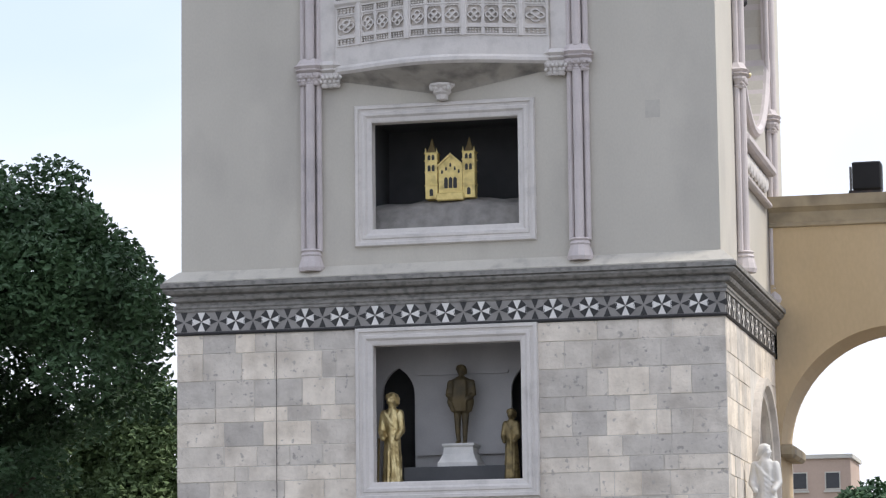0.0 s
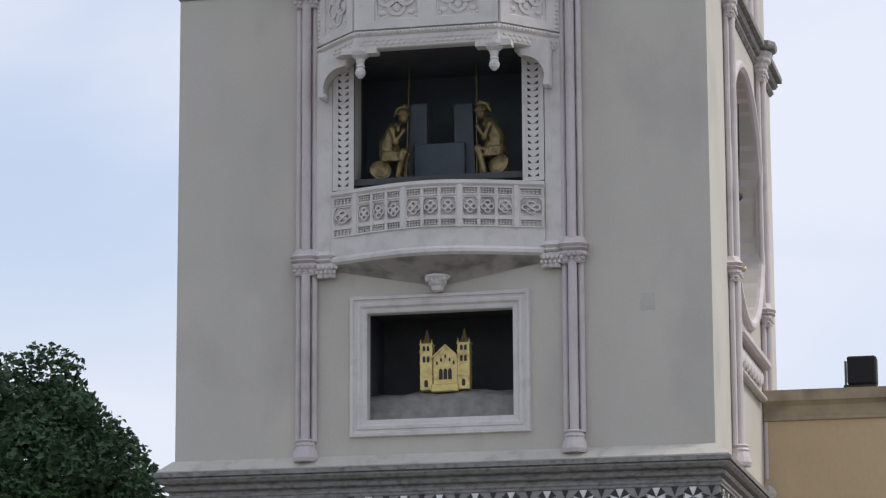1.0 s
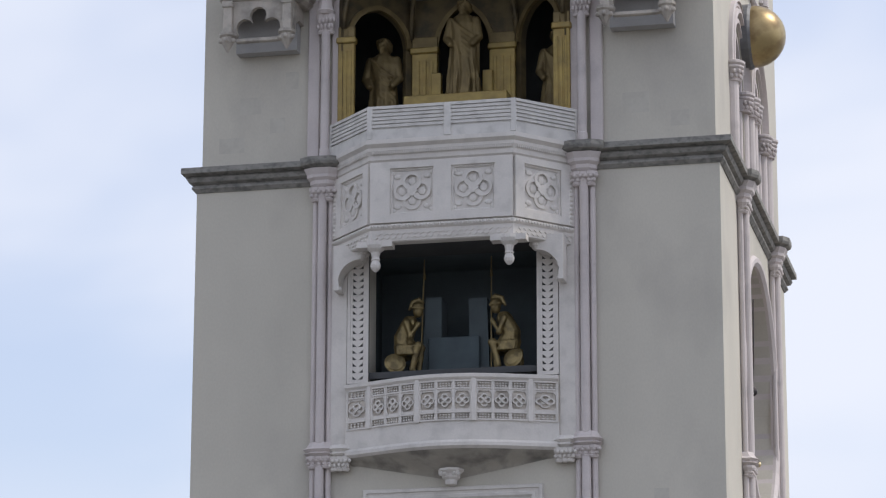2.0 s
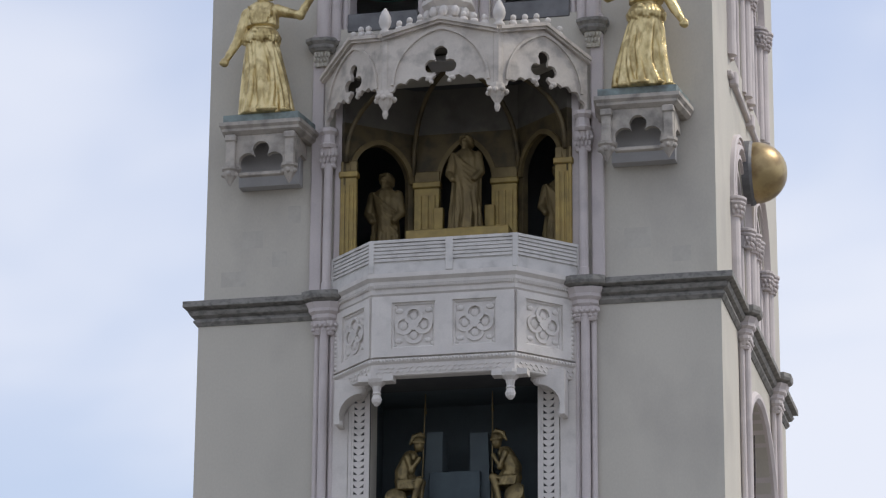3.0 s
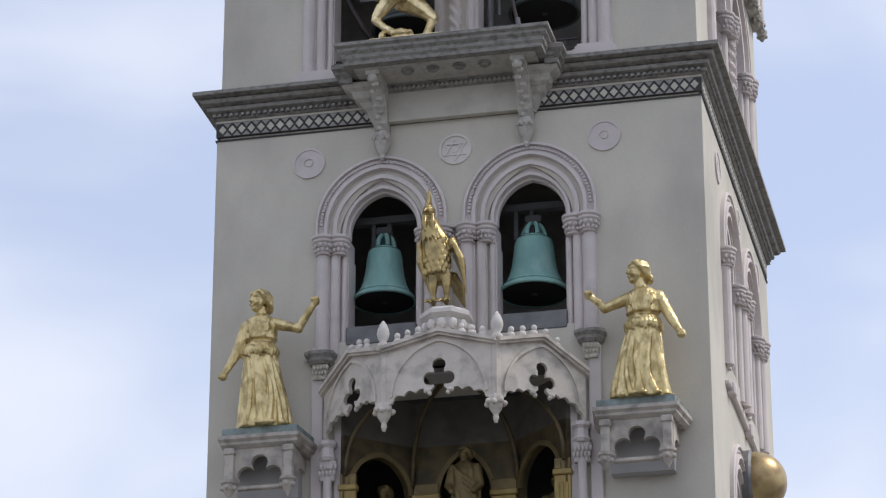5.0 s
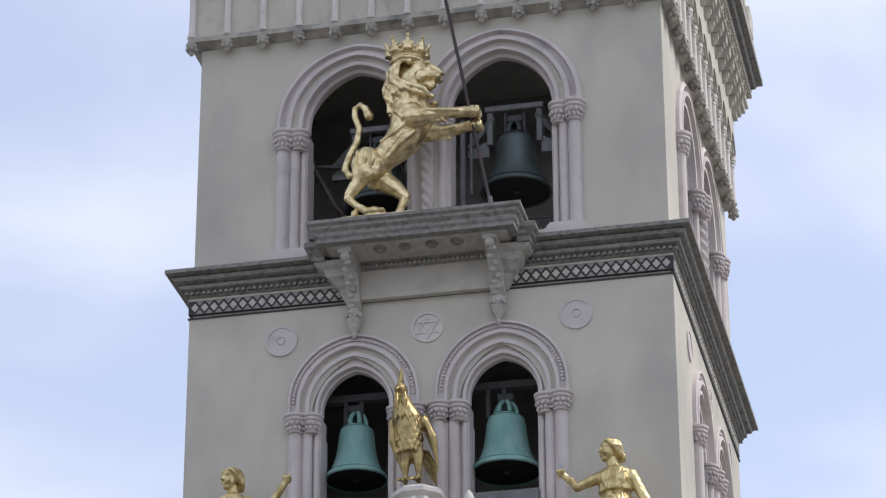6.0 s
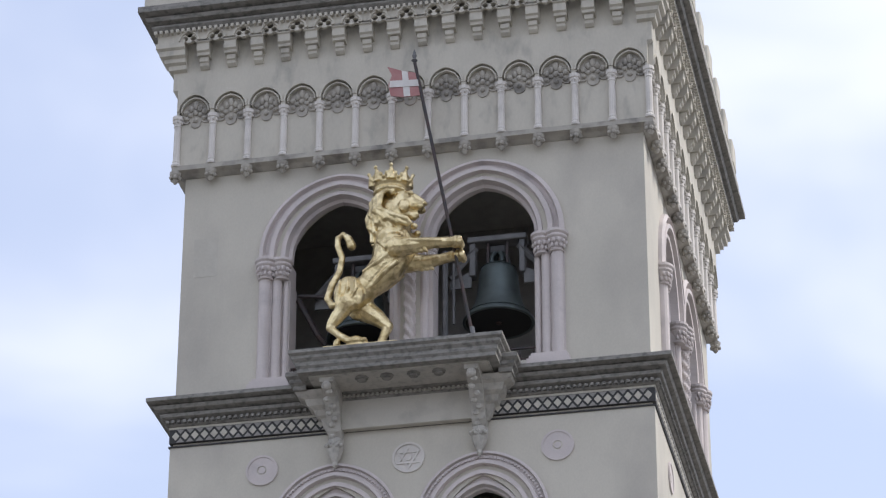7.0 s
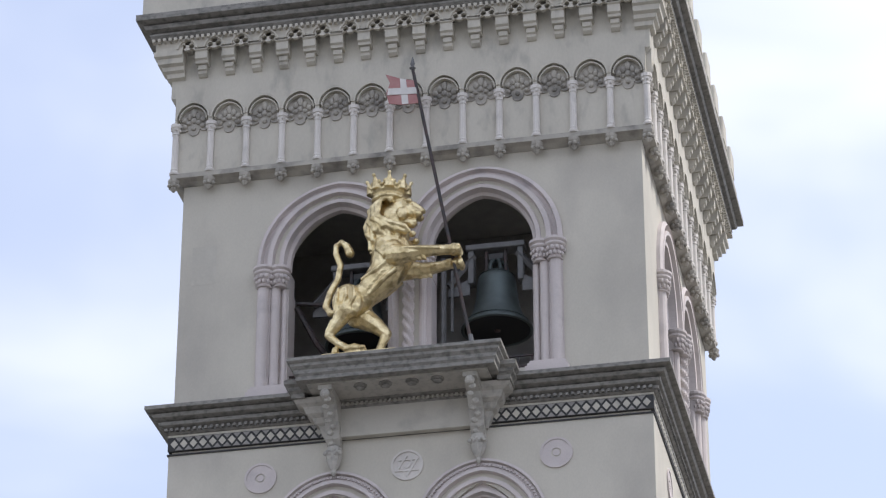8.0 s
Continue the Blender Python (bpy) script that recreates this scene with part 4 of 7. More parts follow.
canopy = tagged(new("canopy"), "", "")
canopy.parent = tower
canopy["label"] = "pale stone three-gabled canopy with cusped arches"
CAN = Matrix.Translation((0, -1.3, 0))
part("gable", plate([canopy_panel(2.14, 1.04, 23.3, 23.56, 23.3)], -0.09, -0.01), CREAM, canopy, m=CAN)
part("gable_moulding", ridge(2.2, 23.3, 23.58, 23.3, 0.0), CREAM, canopy, m=CAN)
part("blind_arch", blind_arch(2.14, 23.42), CREAM, canopy, m=CAN)
SIDES = {}
for s in (-1, 1):
    a, b = (Vector((-2.5, -0.06)), Vector((-1.07, -1.3))) if s < 0 else (Vector((1.07, -1.3)), Vector((2.5, -0.06)))
    mid, d2 = (a + b) / 2, (b - a).normalized()
    at = Matrix.Translation((mid.x, mid.y, 0)) @ Matrix.Rotation(math.atan2(d2.y, d2.x), 4, "Z")
    SIDES[s] = at
    w = (b - a).length
    zl, zr = (23.02, 23.3) if s < 0 else (23.3, 23.02)
    part("gable", plate([canopy_panel(w, 0.95, zl, 23.53, zr)], -0.09, -0.01), CREAM, canopy, m=at)
    part("gable_moulding", ridge(w + 0.05, zl, 23.55, zr, 0.0), CREAM, canopy, m=at)
    part("blind_arch", blind_arch(w, 23.38), CREAM, canopy, m=at)
    part("pier", lathe(bmesh.new(), [(0.11, 22.2), (0.11, 23.3)], s * 1.07, -1.31, seg=8, phase=math.pi / 8), CREAM, canopy)
    bm = lathe(bmesh.new(), [(0.03, 21.68), (0.06, 21.76), (0.05, 21.84), (0.12, 21.95), (0.16, 22.06), (0.15, 22.16), (0.13, 22.22)], s * 1.07, -1.31, seg=8)
    for k in range(8):
        ball(bm, (s * 1.07 + 0.17 * math.cos(k * math.pi / 4), -1.31 + 0.17 * math.sin(k * math.pi / 4), 22.05 + 0.03 * (k % 2)), 0.055, seg=8)
    part("pendant", bm, CREAM, canopy, "leafy carved pendant")
    bm = lathe(bmesh.new(), [(0.09, 23.36), (0.11, 23.42), (0.06, 23.48), (0.1, 23.54), (0.125, 23.63), (0.11, 23.72), (0.07, 23.82), (0.02, 23.9)], s * 1.1, -1.3, seg=12)
    part("finial", bm, TRIM, canopy, "pale pine-cone finial", smooth=True)
    for x in (-0.28, 0.28):
        for mm, kk in ((CAN, 1.0), (at, 0.92)):
            if mm is CAN and s > 0:
                continue
            bm = ball(bmesh.new(), (0, 0, 0), 0.07, 0.06, 0.05, 8)
            ball(bm, (0.05 if x < 0 else -0.05, 0, -0.05), 0.045, 0.05, 0.045, 8)
            part("cusp_leaf", bm, CREAM, canopy, m=mm @ Matrix.Translation((x * kk * 0.8, -0.09, 22.38)))
part("canopy_roof", plate([[(-2.45, 0.08), (-1.05, -1.2), (1.05, -1.2), (2.45, 0.08)]], 0, 0.08), CREAM, canopy,
     m=Matrix.Translation((0, 0, 23.16)) @ Matrix(((1, 0, 0, 0), (0, 0, 1, 0), (0, 1, 0, 0), (0, 0, 0, 1))))
bm = ball(bmesh.new(), (0, 0, 0.05), 0.085, 0.075, 0.07, 8)
ball(bm, (0, -0.02, 0.15), 0.06, 0.06, 0.065, 8)
box(bm, -0.05, -0.04, -0.06, 0.05, 0.04, 0.02)
crocket = part("crocket", bm, TRIM, canopy, "small knobbed crocket", CAN @ Matrix.Translation((0.62, 0, 23.46)), smooth=True)
for x in (-0.82, -0.62, -0.42, 0.42, 0.82):
    again(crocket, CAN @ Matrix.Translation((x, 0, 23.61 - 0.24 * abs(x))))
for s in (-1, 1):
    for k in range(5):
        x = -0.62 + k * 0.25
        zz = 23.60 - 0.25 * abs(x) if x * s < 0 else 23.60 - 0.5 * abs(x)
        again(crocket, SIDES[s] @ Matrix.Translation((x, 0, zz)))
    # leafy stops where the canopy meets the jambs
    bm = leafy_capital(s * 2.66, 23.3, 23.66, 0.06, 0.26, 0.22)
    part("jamb_bracket", bm, FRIEZE, tower, "weathered leafy bracket")
    part("jamb_ledge", moulded_cap(s * 2.66, 0.2, 0.24, 0.06, [(0.0, 23.6), (0.05, 23.66), (0.05, 23.72), (0.1, 23.78), (0.1, 23.84), (0.0, 23.88)]), DARK_STONE, tower)
plinth = part("plinth", lathe(bmesh.new(), [(0.42, 23.25), (0.42, 23.66), (0.38, 23.72), (0.4, 23.92), (0.52, 24.0), (0.52, 24.08), (0.44, 24.14)], 0.02, -0.82, seg=8, phase=math.pi / 8), TRIM, canopy,
              "eight-sided carved plinth")
bm = bmesh.new()
for k in range(12):
    a = k * math.pi / 6
    ball(bm, (0.02 + 0.42 * math.cos(a), -0.82 + 0.42 * math.sin(a), 23.8), 0.085, 0.085, 0.11, 8)
part("leaf_wreath", bm, TRIM, canopy)
part("rock", ball(bmesh.new(), (0.02, -0.82, 24.14), 0.34, 0.3, 0.12, 12), DARK_STONE, canopy, smooth=True)

# ---- statue corbels ----
def corbel(s):
    m = Matrix.Translation((s * 3.62, 0, 0))
    t = tagged(new("statue_corbel"), "", "")
    t.parent = tower
    t["label"] = "pale stone corbel with a trefoil cut and a green copper slab"
    plan = [(-0.86, 0.04), (-0.74, -0.88), (0.74, -0.88), (0.86, 0.04)]
    part("slab", along(plan, [(0.0, 21.98), (0.0, 22.13), (-0.5, 22.13), (-0.5, 21.98)]), COPPER_SLAB, t, "green copper slab", m)
    part("slab_core", block(-0.6, -0.6, 21.97, 0.6, 0.06, 22.12), COPPER_SLAB, t, m=m)
    part("moulding", along(plan, [(-0.06, 21.74), (0.02, 21.80), (0.02, 21.85), (0.07, 21.9), (0.07, 21.97), (-0.5, 21.97), (-0.5, 21.74)]), SOOTY_CREAM, t, m=m)
    tre = [(-0.44, 20.99)] + arc(-0.26, 21.2, 0.175, 215, 42) + arc(0, 21.44, 0.165, 212, -32) + arc(0.26, 21.2, 0.175, 138, -35) + [(0.44, 20.99)]
    face = [(-0.66, 20.98), (-0.44, 20.98)] + tre[1:-1] + [(0.44, 20.98), (0.66, 20.98), (0.66, 21.76), (-0.66, 21.76)]
    part("front_panel", plate([face], -0.80, -0.68), SOOTY_CREAM, t, m=m)
    part("bottom_bar", block(-0.44, -0.8, 20.92, 0.44, -0.68, 20.99, 0.01), SOOTY_CREAM, t, m=m)
    # greyer plaster here gives the trefoil cut its inner shade
    part("core", block(-0.6, -0.2, 20.9, 0.6, 0.06, 21.76), NICHE, t, m=m)
    for x in (-1, 1):
        part("side_panel", plate([[(-0.70, 21.0), (-0.62, 21.0), (-0.55, 21.3), (-0.3, 21.45), (0.04, 21.45), (0.04, 21.76), (-0.70, 21.76)]], -0.05, 0.05), SOOTY_CREAM, t,
             m=m @ Matrix.Translation((x * 0.62, 0, 0)) @ Matrix.Rotation(radians(90), 4, "Z"))
        pier = part("pier", block(x * 0.58 - 0.09, -0.9, 21.06, x * 0.58 + 0.09, -0.78, 21.74, 0.015), SOOTY_CREAM, t, m=m)
        part("cap", block(x * 0.58 - 0.11, -0.93, 21.6, x * 0.58 + 0.11, -0.78, 21.72, 0.015), SOOTY_CREAM, t, m=m)
        bm = lathe(bmesh.new(), [(0.02, 20.72), (0.05, 20.78), (0.12, 20.9), (0.13, 21.0), (0.17, 21.03), (0.17, 21.08)], x * 0.58, -0.84, seg=8)
        for dx, dy in ((-0.12, -0.05), (0.12, -0.05), (0, -0.13)):
            ball(bm, (x * 0.58 + dx, -0.84 + dy, 20.93), 0.05, seg=8)
        part("pendant", bm, SOOTY_CREAM, t, m=m)


corbel(-1)
corbel(1)

# ---- belfry arches of the second storey (front and right), and the lower pair on the right ----
Y2 = 5 - H2
ORD2 = [(w, 26.33, 27.98 - (1.33 - w) * 1.1, Y2 + d) for w, d in ((1.33, 0.02), (1.33, -0.08), (1.28, -0.10), (1.265, -0.03), (1.165, -0.03), (1.145, -0.10), (1.08, -0.11), (1.06, 0.02),
                                                                  (1.0, 0.03), (0.98, -0.05), (0.90, -0.06), (0.88, 0.08), (0.81, 0.09), (0.79, 0.02), (0.73, 0.03), (0.715, 0.16), (0.68, 0.18), (0.68, 0.32))]


def rounded(orders, foot):
    """The same orders with their springing raised, so that they stand on short upright feet and curve more roundly."""
    return [(w, max(foot, t - w * (1.05 + 0.30 * (orders[0][0] - w) / orders[0][0])), t, y) for w, s, t, y in orders]


def arch_knobs(c, w, spring, top, y, count, r):
    bm = bmesh.new()
    pts = arch(c, w, spring, top, 12)
    lengths = [0.0]
    for a, b in zip(pts, pts[1:]):
        lengths.append(lengths[-1] + math.dist(a, b))
    for k in range(count):
        d = lengths[-1] * (k + 0.5) / count
        i = max(j for j in range(len(lengths)) if lengths[j] <= d)
        i = min(i, len(pts) - 2)
        t = (d - lengths[i]) / (lengths[i + 1] - lengths[i])
        x, z = (pts[i][q] + (pts[i + 1][q] - pts[i][q]) * t for q in (0, 1))
        box(bm, x - r, y - r, z - r, x + r, y + r * 0.4, z + r)
    return bm


def jamb(x0, x1, z0, z1, y, inner):
    """Three engaged round shafts before a stepped reveal; inner: which end lies at the opening, -1 or 1."""
    bm = bmesh.new()
    o, i = (x0, x1) if inner > 0 else (x1, x0)
    w = abs(x1 - x0)
    d = 1 if inner > 0 else -1
    box(bm, min(o, o + d * w * 0.45), y - 0.03, z0, max(o, o + d * w * 0.45), y + 0.05, z1)
    box(bm, min(o + d * w * 0.45, i), y + 0.09, z0, max(o + d * w * 0.45, i), y + 0.62, z1)
    for q, r, dy in ((0.22, 0.125, -0.04), (0.60, 0.10, 0.02), (0.88, 0.06, 0.08)):
        lathe(bm, [(r, z0), (r, z1)], o + d * w * q, y + dy, seg=14)
    return bm


def capital_band(x0, x1, z0, z1, y, inner):
    """Leafy bells over the shafts, each under a rounded two-stepped abacus."""
    bm = bmesh.new()
    h = z1 - z0
    d = 1 if inner > 0 else -1
    o, w = (x0 if inner > 0 else x1), abs(x1 - x0)
    box(bm, x0 + 0.02, y + 0.0, z0, x1 - 0.02, y + 0.6, z1)
    for q, r, dy in ((0.24, 0.125, -0.05), (0.72, 0.115, 0.01)):
        cx, cy = o + d * w * q, y + dy
        lathe(bm, [(r + 0.035, z0), (r + 0.045, z0 + h * 0.04), (r + 0.01, z0 + h * 0.09), (r + 0.01, z0 + h * 0.3), (r + 0.06, z0 + h * 0.56), (r + 0.06, z0 + h * 0.6)], cx, cy, seg=16)
        lathe(bm, [(r + 0.075, z0 + h * 0.6), (r + 0.10, z0 + h * 0.66), (r + 0.10, z0 + h * 0.73), (r + 0.075, z0 + h * 0.77), (r + 0.12, z0 + h * 0.85), (r + 0.12, z0 + h * 0.96), (r + 0.09, z1)], cx, cy, seg=16)
        for row, up, rr in ((0, 0.24, 0.035), (1, 0.45, 0.065)):
            for k in range(6):
                a = math.pi + math.pi * (k + 0.5 * row) / 5.5
                ball(bm, (cx + (r + rr) * math.cos(a), cy + (r + rr) * math.sin(a), z0 + h * up), 0.04, 0.04, h * 0.11, 6)
    return bm


made = []
for c in (-1.49, 1.49):
    a = part("archivolt", archivolt(c, rounded(ORD2, 26.33), foot=26.33), PINK, tower, "pinkish pointed arch of stepped mouldings")
    k = tagged(part("arch_knobs", arch_knobs(c, 1.215, 26.57, 27.853, Y2 - 0.045, 52, 0.026), PINK, tower), kind="stuff")
    made += [a, k]
    for side in (-1, 1):
        xo, xi = c + side * 1.31, c + side * 0.68
        if side * c < 0:
            xo = c + side * 1.42
        x0, x1 = min(xo, xi), max(xo, xi)
        inner = -side
        j = part("jamb", jamb(x0, x1, 23.85, 25.96, Y2, inner), PINK, tower, "pinkish clustered jamb")
        b = part("jamb_capital", capital_band(x0, x1, 25.92, 26.33, Y2, inner), PINK, tower, "carved capital band")
        made += [j, b]
    made.append(part("sill", block(c - 0.7, Y2 - 0.02, 24.02, c + 0.7, Y2 + 0.66, 24.4, 0.02), STEEL, tower, "grey sill board"))
DOWN = Matrix.Translation((0, 0, -5.42))
for ob in made:
    if ob.name.split(".")[0] != "sill":
        again(ob, RIGHT)
        again(ob, RIGHT @ DOWN)
part("sill_cornice", block(-2.9, Y2 - 0.1, 23.36, 2.9, Y2 + 0.02, 23.48, 0.03), PINK, tower, "pinkish sill moulding", RIGHT)
for x in (-2.5, 0.0, 2.5):
    part("sill_bracket", block(x - 0.13, Y2 - 0.16, 23.26, x + 0.13, Y2 + 0.02, 23.54, 0.03), PINK, tower, m=RIGHT)

# discs and the six-pointed star
def roundel(holes=False):
    bm = plate([disc_loop(0, 0, 0.33, 28), disc_loop(0, 0, 0.285, 28)], -0.035, 0.02)
    if holes:
        for k in (0, 1):
            tri = [(0.265 * math.sin(2 * math.pi * i / 3 + k * math.pi), 0.265 * math.cos(2 * math.pi * i / 3 + k * math.pi)) for i in range(3)]
            tri2 = [(x * 0.74, z * 0.74) for x, z in tri]
            plate([tri, tri2], -0.03 - 0.004 * k, 0.02, bm)
        plate([disc_loop(0, 0, 0.07, 12)], -0.02, 0.02, bm)
        plate([disc_loop(0, 0, 0.285, 28)], -0.004, 0.02, bm)
    else:
        plate([disc_loop(0, 0, 0.285, 28), disc_loop(0, 0, 0.1, 16)], -0.018, 0.02, bm)
        plate([disc_loop(0, 0, 0.07, 14)], -0.018, 0.02, bm)
    return bm


r0 = part("roundel", roundel(), PINK, tower, "round pinkish stone disc", Matrix.Translation((-2.99, Y2, 27.99)))
again(r0, Matrix.Translation((2.99, Y2, 27.99)))
again(r0, RIGHT @ Matrix.Translation((-2.95, Y2, 27.99)))
again(r0, RIGHT @ Matrix.Translation((2.95, Y2, 27.99)))
r1 = part("star_roundel", roundel(True), TRIM, tower, "round stone panel carved with a six-pointed star", Matrix.Translation((0.0, Y2, 28.0)))
again(r1, RIGHT @ Matrix.Translation((0.0, Y2, 28.0)))

# ---- third storey: twin arches ----
Y3 = 5 - H3
ORD3 = [(w, 32.76, 34.64 - (1.70 - w) * 0.83, Y3 + d) for w, d in ((1.70, 0.02), (1.70, -0.08), (1.61, -0.13), (1.58, -0.02), (1.50, -0.01), (1.47, -0.12), (1.37, -0.12), (1.34, 0.04),
                                                                  (1.27, 0.05), (1.24, -0.04), (1.15, -0.03), (1.12, 0.14), (1.05, 0.18), (1.05, 0.32))]
made = []
for c in (-1.5, 1.5):
    bm = archivolt(c, rounded(ORD3, 32.76), foot=32.76)
    # each arch stops at the tower's middle line
    cut = bmesh.ops.bisect_plane(bm, geom=bm.verts[:] + bm.edges[:] + bm.faces[:], plane_co=(0, 0, 0), plane_no=(-1 if c > 0 else 1, 0, 0), clear_outer=True)
    made.append(part("archivolt", bm, PINK, tower, "pinkish pointed arch of stepped mouldings"))
for s in (-1, 1):
    x0, x1 = (min(s * 3.19, s * 2.55), max(s * 3.19, s * 2.55))
    made.append(part("jamb", jamb(x0, x1, 29.95, 32.3, Y3, -s), PINK, tower, "pinkish clustered jamb"))
    made.append(part("jamb_capital", capital_band(x0, x1, 32.28, 32.76, Y3, -s), PINK, tower, "carved capital band"))
    bm = bmesh.new()
    for w, z in ((0.44, 29.72), (0.40, 29.8), (0.36, 29.87)):
        box(bm, (x0 + x1) / 2 - w, Y3 - 0.3 + (0.44 - w), z, (x0 + x1) / 2 + w, Y3 + 0.3, z + 0.1)
    made.append(part("jamb_base", bm, PINK, tower))
bm = bmesh.new()
box(bm, -0.45, Y3 + 0.08, 29.8, 0.45, Y3 + 0.62, 32.3)
for x in (-0.28, 0.28):
    lathe(bm, [(0.09, 29.8), (0.09, 32.3)], x, Y3 + 0.05, seg=12)
made.append(part("mullion", bm, PINK, tower, "pinkish clustered mullion"))
bm = bmesh.new()
loops = []
for k in range(60):
    z = 29.8 + k * 2.5 / 59
    loops.append([((0.105 + 0.028 * math.cos(3 * (a + k * 0.35))) * math.cos(a), Y3 - 0.06 + (0.105 + 0.028 * math.cos(3 * (a + k * 0.35))) * math.sin(a), z) for a in [2 * math.pi * i / 18 for i in range(18)]])
rings(bm, loops)
made.append(part("twisted_shaft", bm, PINK, tower, "twisted rope-like shaft"))
made.append(part("jamb_capital", capital_band(-0.48, 0.0, 32.28, 32.76, Y3, -1), PINK, tower))
made.append(part("jamb_capital", capital_band(0.0, 0.48, 32.28, 32.76, Y3, 1), PINK, tower))
for ob in made:
    again(ob, RIGHT)

# ---- lion balcony ----
lb = part("lion_balcony", along([(-2.0, 0.1), (-2.0, -1.15), (2.0, -1.15), (2.0, 0.1)], [(-0.2, 29.47), (0.0, 29.47), (0.0, 29.55), (0.04, 29.6), (0.04, 29.68), (0.1, 29.74), (0.1, 29.8), (0.16, 29.84), (0.16, 29.91), (-0.2, 29.93)]),
          DARK_STONE, tower, "dark weathered projecting balcony slab")
part("deck", block(-1.82, -0.97, 29.6, 1.82, 0.12, 29.9), DARK_STONE, lb)
part("soffit", block(-1.82, -0.97, 29.44, 1.82, 0.06, 29.58), BALCONY_STONE, lb)
for s in (-1, 1):
    bm = bmesh.new()
    loops = []
    for o, z in ((0.0, 29.36), (0.0, 29.45), (0.06, 29.5), (0.06, 29.57), (0.13, 29.62), (0.13, 29.7), (0.1, 29.73)):
        xa, xb = s * 1.95, s * (2.22 + o)
        loops.append([(xa, 0.08, z), (xa, -0.62 - o, z), (xb, -0.62 - o, z), (xb, 0.08, z)])
    rings(bm, loops)
    part("side_step", bm, DARK_STONE, lb)
    bm = bmesh.new()
    prof = [(0.0, 28.42), (-0.05, 28.44), (-0.2, 28.6), (-0.34, 28.95), (-0.52, 29.2), (-0.8, 29.32), (-0.93, 29.34), (-0.93, 29.45), (0.06, 29.45), (0.06, 28.42)]
    rings(bm, [[(s * 1.46 + dx, y, z) for y, z in prof] for dx in (-0.14, 0.14)])
    cb = part("corbel", bm, BALCONY_STONE, lb, "weathered carved corbel")
    bm = lathe(bmesh.new(), [(0.02, 27.84), (0.06, 27.9), (0.05, 27.96), (0.11, 28.06), (0.16, 28.2), (0.17, 28.3), (0.15, 28.44)], s * 1.46, -0.06, seg=8)
    for k in range(7):
        ball(bm, (s * 1.46 - 0.15 + 0.05 * k, -0.2, 28.28 + 0.04 * (k % 2)), 0.045, seg=6)
    part("corbel_drop", bm, BALCONY_STONE, lb)
    bm = ball(bmesh.new(), (s * 1.46, -0.9, 29.26), 0.1, 0.1, 0.1, 10)
    for k in range(9):
        t = k / 8
        ball(bm, (s * 1.46 + 0.04 * (-1) ** k, -0.74 * (1 - t) ** 1.7 - 0.1, 29.16 - 0.72 * t), 0.075, 0.05, 0.06, 6)
    tagged(part("corbel_carving", bm, BALCONY_STONE, lb), kind="stuff")
    bm = bmesh.new()
    loops = []
    for o, d, z in ((0.02, 0.02, 28.62), (0.1, 0.08, 28.78), (0.14, 0.14, 28.92), (0.22, 0.2, 28.96), (0.26, 0.26, 29.06), (0.36, 0.36, 29.12), (0.4, 0.42, 29.24), (0.54, 0.5, 29.29), (0.58, 0.56, 29.38)):
        xa, xb = s * 1.56, s * (1.62 + o)
        loops.append([(xa, 0.06, z), (xa, -d, z), (xb, -d, z), (xb, 0.06, z)])
    rings(bm, loops)
    part("side_bracket", bm, BALCONY_STONE, lb)
# apron's darker plaster paints the shade of the slab above
part("apron", block(-1.34, -0.1, 28.66, 1.34, 0.06, 29.4, 0.01), SHADED_PLASTER, lb, "plain plaster apron between the corbels")
bm = bmesh.new()
for i in range(28):
    x = -1.3 + i * 0.0965
    box(bm, x, -0.16, 29.33, x + 0.05, -0.1, 29.39)
tagged(part("apron_dentils", bm, BALCONY_STONE, lb), kind="stuff")
for x in (-0.78, -0.27, 0.27, 0.78):
    part("soffit_flower", lathe(bmesh.new(), [(0.03, 29.34), (0.1, 29.37), (0.08, 29.4), (0.14, 29.42), (0.14, 29.446)], x, -0.75, seg=8), DARK_STONE, lb)

# ---- blind arcade and corbel table under the roof ----
cols = [-5.05] + [-4.279 + 0.778 * k for k in range(12)] + [5.05]


def colonnette():
    bm = lathe(bmesh.new(), [(0.1, 35.14), (0.11, 35.18), (0.075, 35.23), (0.085, 35.26), (0.075, 35.3), (0.07, 36.1), (0.085, 36.12), (0.075, 36.16), (0.1, 36.27), (0.12, 36.28), (0.12, 36.36)], 0, 0, seg=10)
    for k in range(5):
        ball(bm, (0.085 * math.cos(k * 1.26), 0.085 * math.sin(k * 1.26), 36.22), 0.035, seg=6)
    return bm


def drop():
    bm = lathe(bmesh.new(), [(0.03, 34.74), (0.07, 34.8), (0.06, 34.85), (0.12, 34.94), (0.13, 35.0)], 0, 0, seg=8)
    for k in range(5):
        ball(bm, (0.09 * math.cos(k * 1.26), 0.09 * math.sin(k * 1.26), 34.87), 0.05, seg=6)
    return bm


